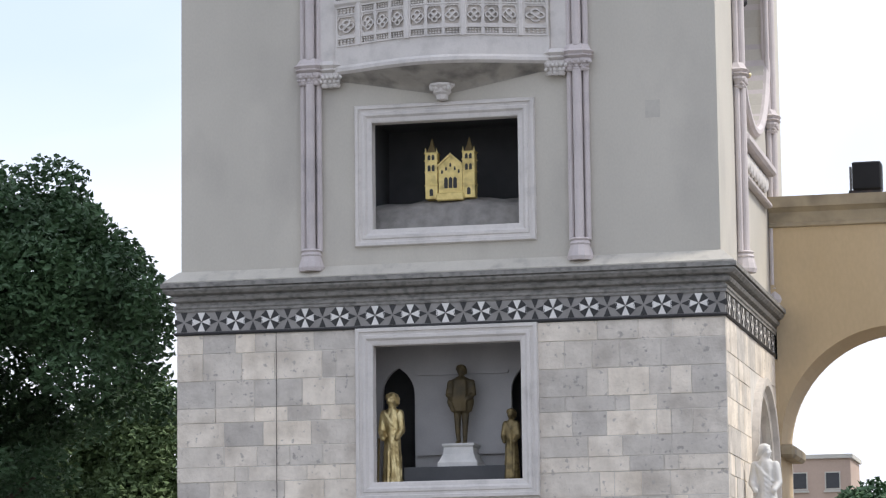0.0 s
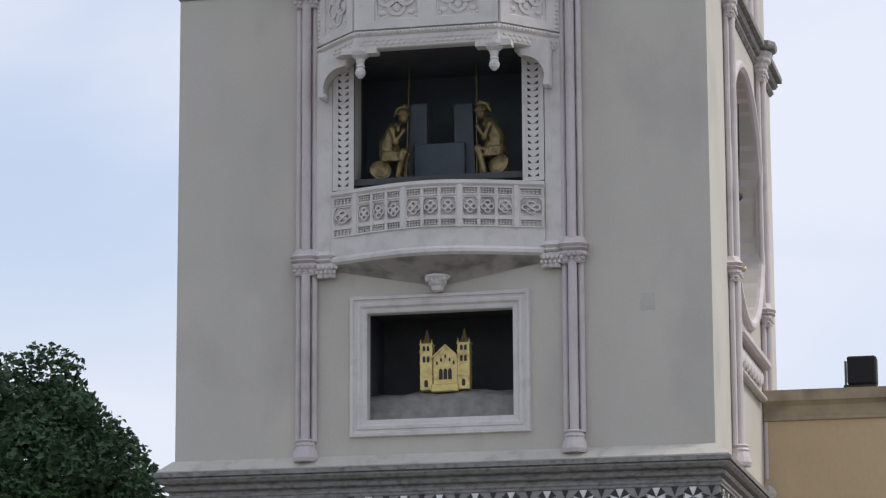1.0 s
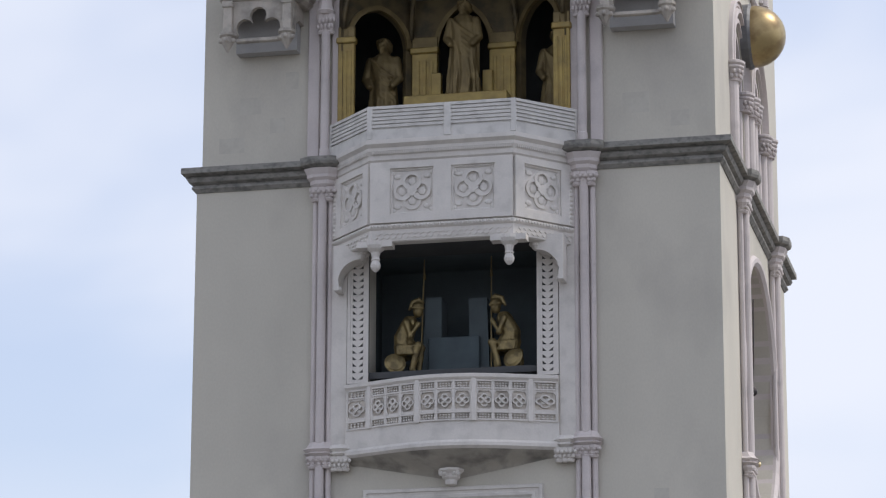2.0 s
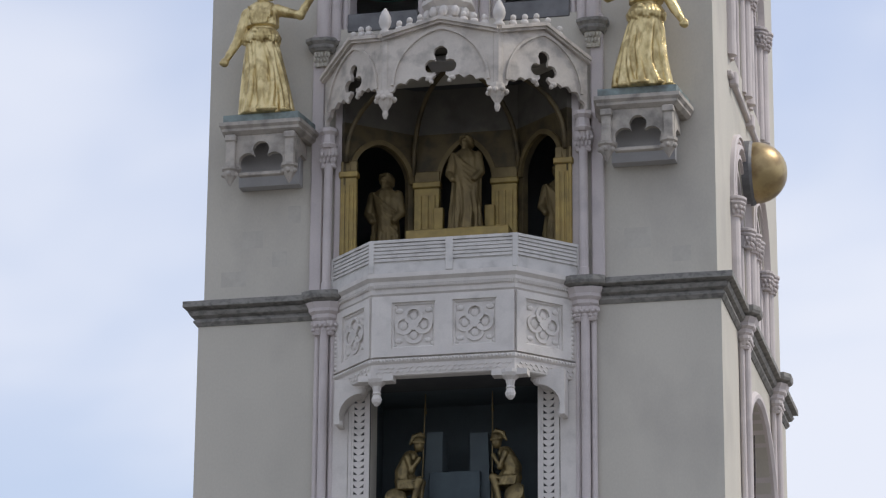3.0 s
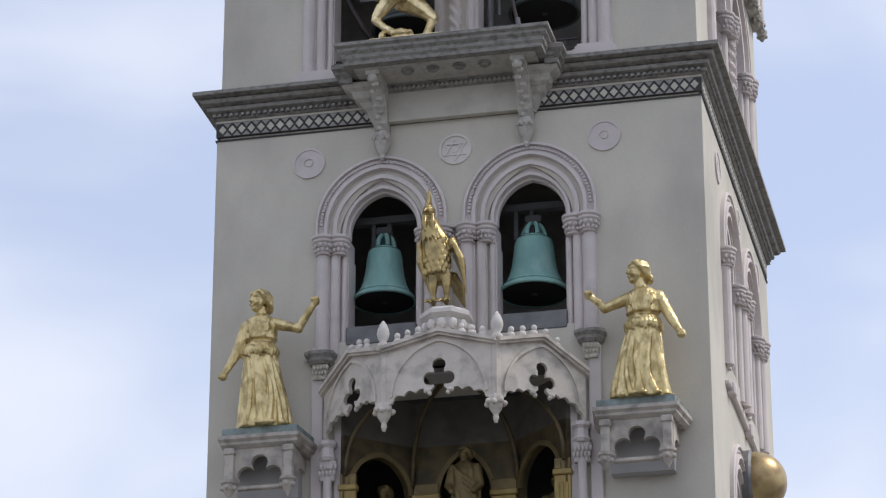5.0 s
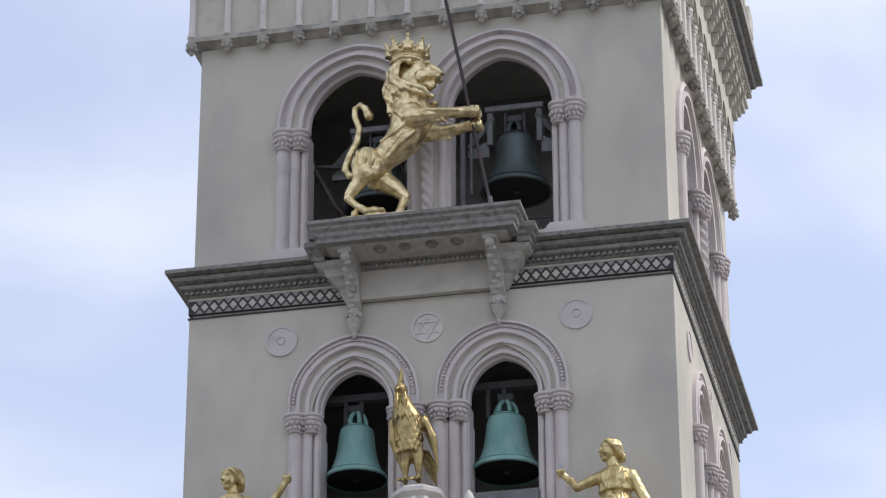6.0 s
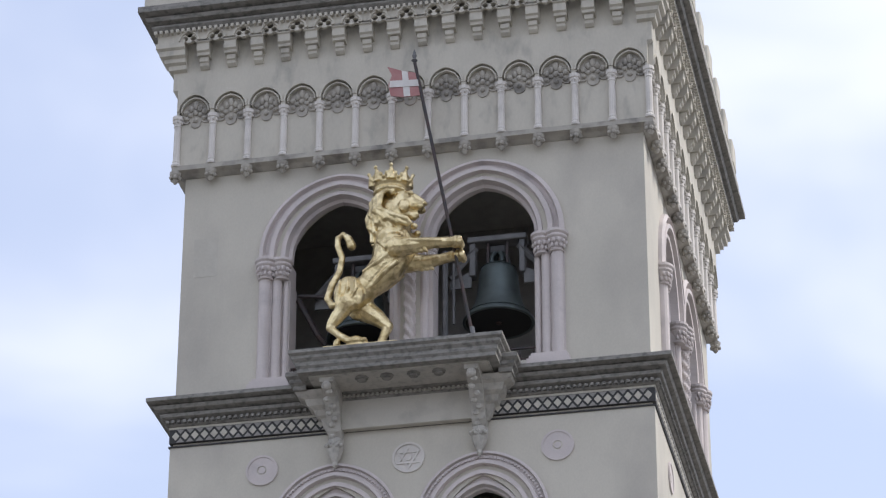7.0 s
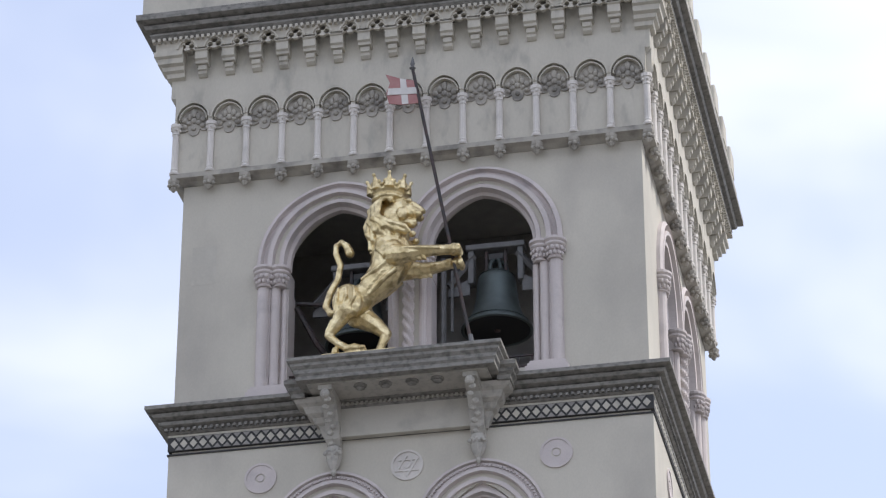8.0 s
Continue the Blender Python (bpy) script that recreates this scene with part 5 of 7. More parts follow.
def arcade_arch(w):
    """One small arch of the arcade with a three-lobed fill; local x."""
    o = arch(0, w / 2 - 0.005, 36.43, 36.87, 8)
    i = arch(0, w / 2 - 0.045, 36.43, 36.82, 8)
    bm = plate([[(-w / 2, 36.36), (-w / 2 + 0.045, 36.36)] + i + [(w / 2 - 0.045, 36.36), (w / 2, 36.36), (w / 2, 37.0), (-w / 2, 37.0)]], -0.165, -0.02)
    plate([o + i[::-1]], -0.19, -0.16, bm)
    o2 = arch(0, w / 2 - 0.075, 36.43, 36.78, 8)
    i2 = arch(0, w / 2 - 0.1, 36.43, 36.75, 8)
    plate([o2 + i2[::-1]], -0.15, -0.02, bm)
    return bm


def arcade_leaf(w):
    """The hanging three-lobed carving in one small arch; local x."""
    e = w / 2 - 0.05
    top = [(-e, 36.34)] + arch(0, e, 36.34, 36.8, 7)[1:-1]
    under = [(e, 36.34)] + arc(0.66 * e, 36.3, 0.33 * e, 0, -150, 4) + arc(0, 36.2, 0.36 * e, -30, -150, 4) + arc(-0.66 * e, 36.3, 0.33 * e, -30, -180, 4)
    bm = plate([top + under], -0.05, -0.02)
    for x, z, r, tall in ((0, 36.62, 0.07, 0.11), (-0.1, 36.54, 0.06, 0.08), (0.1, 36.54, 0.06, 0.08), (-0.2, 36.46, 0.07, 0.07), (0.2, 36.46, 0.07, 0.07), (0, 36.44, 0.06, 0.07), (-0.11, 36.38, 0.06, 0.05), (0.11, 36.38, 0.06, 0.05),
                          (0, 36.25, 0.06, 0.06), (-0.19, 36.3, 0.06, 0.05), (0.19, 36.3, 0.06, 0.05)):
        ball(bm, (x, -0.06, z), r, 0.06, tall, 8)
    return bm


col0 = drop0 = None
arch0 = {}
leaf0 = {}
for m in (FRONT, RIGHT):
    for x in cols:
        if m is RIGHT and x < -5:
            continue
        at = m @ Matrix.Translation((x, -0.06, 0))
        col0 = again(col0, at) if col0 else part("colonnette", colonnette(), TRIM, tower, "pale slender arcade colonnette", at)
        drop0 = again(drop0, at) if drop0 else part("arcade_drop", drop(), SOOT_CARVING, tower, "carved leaf drop under the arcade", at)
    for a, b in zip(cols, cols[1:]):
        w = round(b - a, 3)
        at = m @ Matrix.Translation(((a + b) / 2, 0, 0))
        arch0[w] = again(arch0[w], at) if w in arch0 else part("arcade_arch", arcade_arch(w), FRIEZE, tower, "small pointed arch of the arcade", at)
        leaf0[w] = again(leaf0[w], at) if w in leaf0 else part("arch_carving", arcade_leaf(w), SOOT_CARVING, tower, "sooty carved leaves in a small arch", at)

ct = None
tr = None
step = 8.92 / 15
for m in (FRONT, RIGHT):
    for i in range(16):
        x = -4.46 + i * step
        at = m @ Matrix.Translation((x, 0, 0))
        if ct is None:
            bm = bmesh.new()
            upper = [(-0.14, 37.66), (-0.37, 37.68), (-0.38, 37.74), (-0.43, 37.77), (-0.44, 37.94), (-0.48, 37.96), (-0.48, 38.02), (-0.14, 38.02)]
            lower = [(-0.14, 37.42), (-0.2, 37.43), (-0.26, 37.48), (-0.27, 37.54), (-0.31, 37.56), (-0.32, 37.657), (-0.14, 37.657)]
            for prof, half in ((upper, 0.135), (lower, 0.095)):
                rings(bm, [[(dx, y, z) for y, z in prof] for dx in (-half, half)])
            ct = part("roof_corbel", bm, FRIEZE, tower, "stepped stone roof corbel", at)
        else:
            again(ct, at)
    for i in range(17):
        x = -4.46 - step / 2 + i * step
        at = m @ Matrix.Translation((x, 0, 0))
        if tr is None:
            o = [(-step / 2, 37.98), (-0.19, 37.98)] + arc(-0.1, 37.93, 0.07, 150, 30, 4) + arc(0.1, 37.93, 0.07, 150, 30, 4) + [(0.19, 37.98), (step / 2, 37.98), (step / 2, 38.28), (-step / 2, 38.28)]
            bm = plate([o, disc_loop(0, 38.165, 0.072, 12), disc_loop(-0.088, 38.06, 0.06, 10), disc_loop(0.088, 38.06, 0.06, 10)], -0.48, -0.40)
            e = arch(0, 0.23, 38.0, 38.26, 6)
            f = arch(0, 0.19, 38.0, 38.21, 6)
            plate([e + f[::-1]], -0.52, -0.47, bm)
            tr = part("corbel_arch", bm, FRIEZE, tower, "small lobed arch between roof corbels", at)
        else:
            again(tr, at)
    # corner corbels
    for side in ((-1, 1) if m is FRONT else (1,)):
        bm = bmesh.new()
        loops = [[(side * 4.86, 0.16, z), (side * 4.86, -d, z), (side * (5.0 + d), -d, z), (side * (5.0 + d), 0.16, z)]
                 for d, z in ((0.17, 37.42), (0.25, 37.45), (0.26, 37.55), (0.33, 37.59), (0.34, 37.68), (0.42, 37.72), (0.43, 37.84), (0.49, 37.88), (0.49, 38.0), (0.46, 38.02), (0.46, 38.28))]
        rings(bm, loops)
        part("corner_corbel", bm, FRIEZE, tower, "stepped corner corbel", m)

# ---- clock dial on the right face ----
dial = part("clock_dial", lathe(bmesh.new(), [(2.44, 0.0), (2.44, 0.06)], seg=48), NICHE, tower, "pale round clock dial sunk in its wall", RIGHT @ Matrix.Translation((0, 1.0, 15.0)) @ Matrix.Rotation(radians(90), 4, "X"))
part("dial_ring", lathe(bmesh.new(), [(2.45, -1.1), (2.66, -1.1), (2.66, 0.06), (2.6, 0.12), (2.52, 0.12), (2.45, 0.06), (2.45, -1.1)], seg=48, caps=False), PINK, tower, "pinkish moulded ring round the dial",
     RIGHT @ Matrix.Translation((0, 0.0, 15.0)) @ Matrix.Rotation(radians(90), 4, "X"))
bm = bmesh.new()
lathe(bm, [(0.1, 0), (0.1, 0.35), (0.05, 0.4)], seg=12)
part("clock_hand", tube(bmesh.new(), [(0, 0.1, 15.0), (0.1, 0.08, 16.0), (0.2, 0.08, 16.9)], [0.02, 0.018, 0.012]), IRON, tower, "thin dark clock hand", RIGHT)
part("clock_hand", tube(bmesh.new(), [(0, 0.2, 15.0), (-0.5, 0.1, 14.2), (-0.9, 0.1, 13.0)], [0.02, 0.016, 0.012]), IRON, tower, "thin dark clock hand", RIGHT)
part("hand_hub", bm, IRON, tower, "dark hub in the middle of the dial", RIGHT @ Matrix.Translation((0, 0.42, 15.0)) @ Matrix.Rotation(radians(90), 4, "X"))
for k in range(9):
    a = k * 2 * math.pi / 9
    part("planet_ball", ball(bmesh.new(), ((0.4 + 0.18 * k) * math.cos(a), 0.2, 15.0 + (0.4 + 0.18 * k) * math.sin(a)), 0.06), PALE_GOLD, tower, "small gilt ball on the dial", RIGHT, True)
part("panel_ledge", block(-2.2, -0.22, 11.86, 2.2, 0.02, 12.05, 0.05), PINK, tower, "stone ledge under the dial", RIGHT)
part("panel_ledge", block(-2.0, -0.14, 11.2, 2.0, 0.02, 11.3, 0.03), PINK, tower, "stone ledge under the dial", RIGHT)
bm = bmesh.new()
for i in range(16):
    ball(bm, (-1.8 + i * 0.24, -0.04, 11.6 + 0.05 * (i % 2)), 0.12, 0.06, 0.16, 8)
part("carved_garland", bm, TRIM, tower, "carved garland panel", RIGHT)
bm = bmesh.new()
lathe(bm, [(0.1, 0), (0.62, 0.0), (0.66, 0.08), (0.66, 0.42), (0.6, 0.5), (0.58, 0.5), (0.56, 0.1)], seg=28)
moon = tagged(part("moon_globe", ball(bmesh.new(), (0, 0, 0), 0.62, seg=28), SMOOTH_GOLD, m=Matrix.Translation((5.16, 4.55, 22.15)), smooth=True), "gilded moon globe set in a round grey bracket", "globe")
part("globe_bracket", bm, STEEL, moon, "round grey bracket", Matrix.Translation((-0.5, 0, 0)) @ Matrix.Rotation(radians(90), 4, "Y"))

# ---- portal on the right face ----
part("archivolt", archivolt(0.0, [(1.8, 5.75, 7.6, -0.05), (1.8, 5.75, 7.6, -0.2), (1.66, 5.75, 7.46, -0.2), (1.6, 5.75, 7.4, -0.1), (1.48, 5.75, 7.28, -0.08), (1.44, 5.75, 7.24, 0.1), (1.3, 5.75, 7.1, 0.14),
                                  (1.3, 5.75, 7.1, 0.5)], foot=2.6), CREAM, tower, "cream pointed portal moulding", RIGHT)
part("portal_wall", block(-1.6, 0.5, 2.5, 1.6, 0.62, 7.4), STONE, tower, m=RIGHT)
part("statue_bracket", lathe(bmesh.new(), [(0.1, 3.5), (0.2, 3.7), (0.3, 4.1), (0.42, 4.22), (0.42, 4.32)], 5.42, 2.05, seg=8), CREAM, tower, "stone bracket under the marble statue")

# ---- bells ----
def bell(name, x, y, z_mouth, r, h, mat, label, loops_h=0.3):
    t = tagged(new(name), label, "bell", "bells in the belfry")
    t.matrix_basis = Matrix.Translation((x, y, z_mouth))
    prof = [(1.0, 0.0), (1.0, 0.03), (0.91, 0.09), (0.78, 0.19), (0.675, 0.33), (0.61, 0.50), (0.57, 0.68), (0.545, 0.83), (0.49, 0.93), (0.38, 0.985), (0.2, 1.0)]
    inner = [(0.2, 0.93), (0.45, 0.85), (0.55, 0.5), (0.72, 0.2), (0.92, 0.0)]
    bm = bmesh.new()
    rings(bm, [[(r * q * math.cos(2 * math.pi * i / 36), r * q * math.sin(2 * math.pi * i / 36), h * s) for i in range(36)] for q, s in inner + prof])
    part("bell_body", bm, mat, t, smooth=True)
    for s in (0.1, 0.92):
        q = 0.895 if s < 0.5 else 0.50
        part("bell_ring", lathe(bmesh.new(), [(r * q - 0.02, h * s), (r * q + 0.012, h * s + 0.012), (r * q - 0.02, h * s + 0.03)], seg=36), mat, t)
    for a in (0, 60, 120):
        pts = [(math.cos(radians(a)) * r * 0.3 * math.cos(radians(b)), math.sin(radians(a)) * r * 0.3 * math.cos(radians(b)), h + loops_h * math.sin(radians(b))) for b in range(0, 181, 20)]
        part("crown_loop", tube(bmesh.new(), pts, 0.045, 8), mat, t)
    part("headstock", block(-0.16, -0.1, h + loops_h - 0.02, 0.16, 0.1, h + loops_h + 0.14, 0.02), NIGHT, t)
    # black disc across the mouth stands in for the shade inside
    part("bell_hollow", lathe(bmesh.new(), [(r * 0.93, 0.012), (r * 0.8, 0.03), (r * 0.1, 0.04)], seg=36), LAMP_BLACK, t, "black disc painting the shade inside the bell")
    part("clapper", tube(bmesh.new(), [(0, 0, h * 0.9), (0, 0, 0.25), (0, 0, 0.06), (0, 0, -0.02)], [0.03, 0.035, 0.1, 0.05]), IRON, t)
    return t


bell("church_bell", -1.64, 0.95, 25.22, 0.65, 1.16, PATINA, "green patinated bronze bell hanging in a pointed arch")
bell("church_bell", 1.39, 0.95, 25.12, 0.72, 1.22, PATINA, "large green patinated bronze bell hanging in a pointed arch")
for x in (-1.70, 1.2):
    beam = tagged(part("bell_beam", block(x - 1.2, 0.85, 26.9, x + 1.2, 1.05, 27.05, 0.01), NIGHT), "dark iron beam carrying the green bell", "beam")
    part("hanger", block(x - 0.2, 0.9, 26.3, x - 0.12, 1.0, 26.9), NIGHT, beam)
    part("hanger", block(x + 0.12, 0.9, 26.3, x + 0.2, 1.0, 26.9), NIGHT, beam)
bell("church_bell", 1.66, 1.0, 31.28, 0.74, 1.33, BRONZE, "dark bronze bell in a grey steel frame")
bell("church_bell", -1.2, 1.0, 31.2, 0.74, 1.25, BRONZE, "dark bronze bell behind the golden lion")
for x, z in ((1.66, 33.12), (-1.2, 32.95)):
    fr = tagged(new("steel_cradle"), "grey steel cradle with slanted struts over a bell", "cradle")
    part("headbeam", block(x - 0.62, 0.8, z, x + 0.62, 1.15, z + 0.13, 0.015), STEEL, fr)
    for s in (-1, 1):
        part("upright", block(x + s * 0.52 - 0.06, 0.85, z - 0.75, x + s * 0.52 + 0.06, 1.1, z, 0.01), STEEL, fr)
        part("strut", tube(bmesh.new(), [(x + s * 0.45, 0.9, z - 0.1), (x + s * 1.0, 0.9, z - 0.75)], 0.07, 4), STEEL, fr)
        part("rod", block(x + s * 0.2 - 0.03, 0.9, z - 0.5, x + s * 0.2 + 0.03, 1.0, z, 0.005), IRON, fr)
        part("shoulder_plate", plate([[(x + s * 0.55, z - 0.62), (x + s * 1.0, z - 0.85), (x + s * 1.0, z - 1.0), (x + s * 0.55, z - 1.0)]], 0.9, 0.95), STEEL, fr)
rail3 = tagged(new("belfry_railing"), "thin dark iron railing in the upper arch", "railing")
for c in (-1.5, 1.5):
    for z in (30.1, 30.35):
        part("rail", block(c - 1.05, 0.4, z, c + 1.05, 0.44, z + 0.035), IRON, rail3)
    for k in range(8):
        part("baluster", block(c - 1.0 + k * 0.28, 0.41, 29.7, c - 0.97 + k * 0.28, 0.43, 30.36), IRON, rail3)
rods = tagged(new("bell_mechanism"), "dark iron rods and lever of the bell mechanism", "mechanism")
part("lever", tube(bmesh.new(), [(-2.5, 0.7, 32.2), (-1.9, 0.8, 32.15), (-1.6, 0.9, 32.3)], 0.05, 6), IRON, rods)
part("lever", tube(bmesh.new(), [(-2.5, 0.7, 32.1), (-2.1, 0.8, 31.3), (-1.95, 0.9, 31.1)], 0.06, 6), IRON, rods)
part("rod", tube(bmesh.new(), [(0.78, 0.7, 32.6), (0.78, 0.7, 31.2)], 0.03, 6), STEEL, rods)
part("rod", tube(bmesh.new(), [(0.6, 0.7, 32.9), (0.6, 0.7, 30.2)], 0.06, 6), STEEL, rods)

# ---- figures ----
def robe(bm, sections, folds=9, depth=0.10, phase=0.0, seg=40):
    """A draped body: sections of (x, y, z, rx, ry, fold strength)."""
    loops = []
    for i, (x, y, z, rx, ry, f) in enumerate(sections):
        lp = []
        for k in range(seg):
            a = 2 * math.pi * k / seg
            q = 1 + 1.9 * f * depth * (math.sin(folds * a + phase + z * 1.3) + 0.5 * math.sin(folds * 1.7 * a + 2 * phase + z * 2.1))
            lp.append((x + rx * q * math.cos(a), y + ry * q * math.sin(a), z))
        loops.append(lp)
    return rings(bm, loops)


def limb(bm, pts, radii, seg=10):
    tube(bm, pts, radii, seg)
    for p, r in zip(pts, radii):
        ball(bm, p, r, seg=8)


def head(bm, c, yaw, h):
    """A head of height h about c, turned by yaw degrees from -y towards -x: face, brow, nose and locks of hair gathered at the nape."""
    q = h / 0.44
    a = radians(yaw)
    fwd, side = Vector((-math.sin(a), -math.cos(a), 0)), Vector((math.cos(a), -math.sin(a), 0))

    def at(r, f, u):
        return tuple(Vector(c) + (side * r + fwd * f) * q + Vector((0, 0, u * q)))

    def blob(r, f, u, size, tall=None):
        ball(bm, at(r, f, u), size * q, size * q, (tall or size) * q, 10)

    blob(0, -0.03, 0.06, 0.165, 0.165)
    blob(0, 0.045, -0.04, 0.122, 0.17)
    blob(0, 0.10, -0.17, 0.062, 0.05)
    tube(bm, [at(0, 0.155, 0.05), at(0, 0.175, 0.0), at(0, 0.20, -0.055)], [0.018 * q, 0.024 * q, 0.034 * q], 8)
    tube(bm, [at(-0.10, 0.10, 0.045), at(-0.05, 0.15, 0.06), at(0, 0.158, 0.045), at(0.05, 0.15, 0.06), at(0.10, 0.10, 0.045)], 0.02 * q, 8)
    for s in (-1, 1):
        blob(s * 0.065, 0.115, -0.065, 0.052)
        for k in range(7):
            v = k / 6
            pts = [at(s * 0.02, 0.11 - 0.2 * v, 0.15 + 0.05 * math.sin(math.pi * v)), at(s * 0.11, 0.10 - 0.2 * v, 0.14), at(s * 0.165, 0.03 - 0.15 * v, 0.05 - 0.02 * v), at(s * 0.14, -0.07 - 0.08 * v, -0.06 - 0.05 * v), at(s * 0.05, -0.17, -0.09 - 0.06 * v)]
            tube(bm, pts, [0.026 * q, 0.036 * q, 0.038 * q, 0.036 * q, 0.03 * q], 10)
    tube(bm, [at(-0.035, 0.155, -0.115), at(0, 0.17, -0.108), at(0.035, 0.155, -0.115)], 0.015 * q, 6)
    blob(0, 0.14, -0.14, 0.03)
    blob(0, -0.20, -0.10, 0.085, 0.10)
    tube(bm, [at(0, -0.03, -0.12), at(0, -0.05, -0.36)], [0.095 * q, 0.11 * q], 12)


def woman(name, label, hx, hz, yaw, sx, belt_z, hem, arm_a, arm_b, sweep, y=-0.65):
    """A standing woman in a belted robe with long falling folds, cast in one piece."""
    bm = bmesh.new()
    hem_l, hem_r, hem_z = hem
    hc, hw = (hem_l + hem_r) / 2, (hem_r - hem_l) / 2 - 0.05
    robe(bm, [(hc, y, hem_z, hw, 0.34, 0.6), (hc, y, hem_z + 0.12, hw * 0.96, 0.33, 0.6), (hc + (sx - hc) * 0.35, y, hem_z + 0.55, hw * 0.82, 0.30, 0.5), (hc + (sx - hc) * 0.7, y, hem_z + 1.0, hw * 0.68, 0.27, 0.4),
              (sx, y, belt_z - 0.28, 0.31, 0.25, 0.3), (sx, y, belt_z - 0.06, 0.29, 0.22, 0.1)], 7, 0.08, 0.7 + sweep)
    for k in range(13):
        a = math.pi * (0.97 + 1.06 * (k + 0.5) / 13)
        wob = math.sin(k * 2.7 + sweep * 3)
        pts, rad = [], []
        for i in range(9):
            t = i / 8
            rx, ry = 0.28 + (hw - 0.285) * t ** 0.85, 0.225 + 0.115 * t
            b = a + sweep * math.sin(math.pi * t) * 0.7 + 0.2 * wob * t + 0.09 * math.sin(5 * t + k * 1.7)
            z = belt_z - 0.12 - (belt_z - 0.12 - hem_z - 0.02) * t
            pts.append((sx + (hc - sx) * t + rx * math.cos(b), y + ry * math.sin(b), z))
            rad.append(0.016 + (0.045 + 0.02 * wob) * t ** 0.7)
        tube(bm, pts, rad, 8)
        e = pts[-1]
        ball(bm, (e[0] + 0.03, e[1] - 0.02, e[2] + 0.03), 0.085, 0.06, 0.045, 8)
    # overfold, girdle with its knot, and the bodice caught under the breast
    for k in range(15):
        a = math.pi * (0.95 + 1.1 * (k + 0.5) / 15)
        tube(bm, [(sx + 0.29 * math.cos(a), y + 0.22 * math.sin(a), belt_z + 0.02), (sx + 0.35 * math.cos(a), y + 0.28 * math.sin(a), belt_z - 0.12), (sx + 0.345 * math.cos(a), y + 0.275 * math.sin(a), belt_z - 0.2 - 0.03 * (k % 3))], [0.03, 0.045, 0.025], 7)
    robe(bm, [(sx, y, belt_z - 0.06, 0.29, 0.22, 0.1), (sx, y, belt_z - 0.03, 0.335, 0.265, 0.2), (sx, y, belt_z + 0.05, 0.30, 0.235, 0.1)], 13, 0.04)
    robe(bm, [(sx, y, belt_z + 0.04, 0.255, 0.19, 0.0), (sx, y, belt_z + 0.11, 0.255, 0.19, 0.0), (sx, y, belt_z + 0.12, 0.33, 0.25, 0.15), (sx, y, belt_z + 0.2, 0.325, 0.25, 0.2), (sx, y - 0.02, belt_z + 0.38, 0.325, 0.24, 0.2),
              (sx, y, belt_z + 0.52, 0.33, 0.2, 0.1), (sx, y, belt_z + 0.6, 0.24, 0.16, 0.1), (sx, y, belt_z + 0.66, 0.12, 0.11, 0)], 9, 0.05)
    ball(bm, (sx - 0.07, y - 0.27, belt_z - 0.02), 0.07, 0.05, 0.06, 8)
    for s in (-1, 1):
        ball(bm, (sx + s * 0.135, y - 0.17, belt_z + 0.34), 0.125, 0.10, 0.12, 10)
    for k in range(9):
        v = (k - 4) / 4
        tube(bm, [(sx + 0.26 * v, y - 0.15, belt_z + 0.55), (sx + 0.2 * v, y - 0.245, belt_z + 0.4), (sx + 0.22 * v, y - 0.24, belt_z + 0.15)], [0.012, 0.018, 0.012], 6)
    head(bm, (hx, y - 0.02, hz), yaw, 0.5)
    for pts in (arm_a, arm_b):
        limb(bm, pts, [0.125, 0.10, 0.065])
        p0, p1, p2 = (Vector(p) for p in pts)
        for k in range(9):
            c = p0.lerp(p1, 0.1 + 0.2 * k) if k < 5 else p1.lerp(p2, 0.12 + 0.2 * (k - 5))
            r = 0.112 - 0.006 * k
            tube(bm, [(c.x - r, c.y - 0.03, c.z + 0.04 * (-1) ** k), (c.x, c.y - r, c.z), (c.x + r, c.y - 0.03, c.z - 0.05 * (-1) ** k)], 0.02, 6)
        d = (p2 - p1).normalized()
        e = p2 + d * 0.07
        ball(bm, tuple(e), 0.09, 0.085, 0.095, 12)
        for k in range(4):
            ball(bm, (e.x - 0.06 + 0.04 * k, e.y - 0.065, e.z + d.z * 0.04), 0.028, 0.04, 0.05, 8)
    return sculpt(name, bm, GOLD, 0.015, label, "statue", group="gilded statues on corbels")


woman("gilded_statue", "gilded robed woman statue with a raised fist on a corbel", -3.73, 24.8, 38, -3.70, 23.84, (-4.12, -3.02, 22.13),
      [(-4.0, -0.66, 24.26), (-4.15, -0.76, 23.68), (-4.34, -0.86, 23.28)], [(-3.40, -0.66, 24.3), (-2.92, -0.74, 24.13), (-2.62, -0.76, 24.6)], 0.25)
woman("gilded_statue", "gilded robed woman statue with one lowered arm on a corbel", 3.70, 24.72, 58, 3.78, 23.74, (3.08, 4.29, 22.13),
      [(3.5, -0.66, 24.2), (3.07, -0.76, 24.0), (2.82, -0.78, 24.24)], [(4.08, -0.66, 24.2), (4.34, -0.76, 23.67), (4.49, -0.82, 23.4)], -0.35)

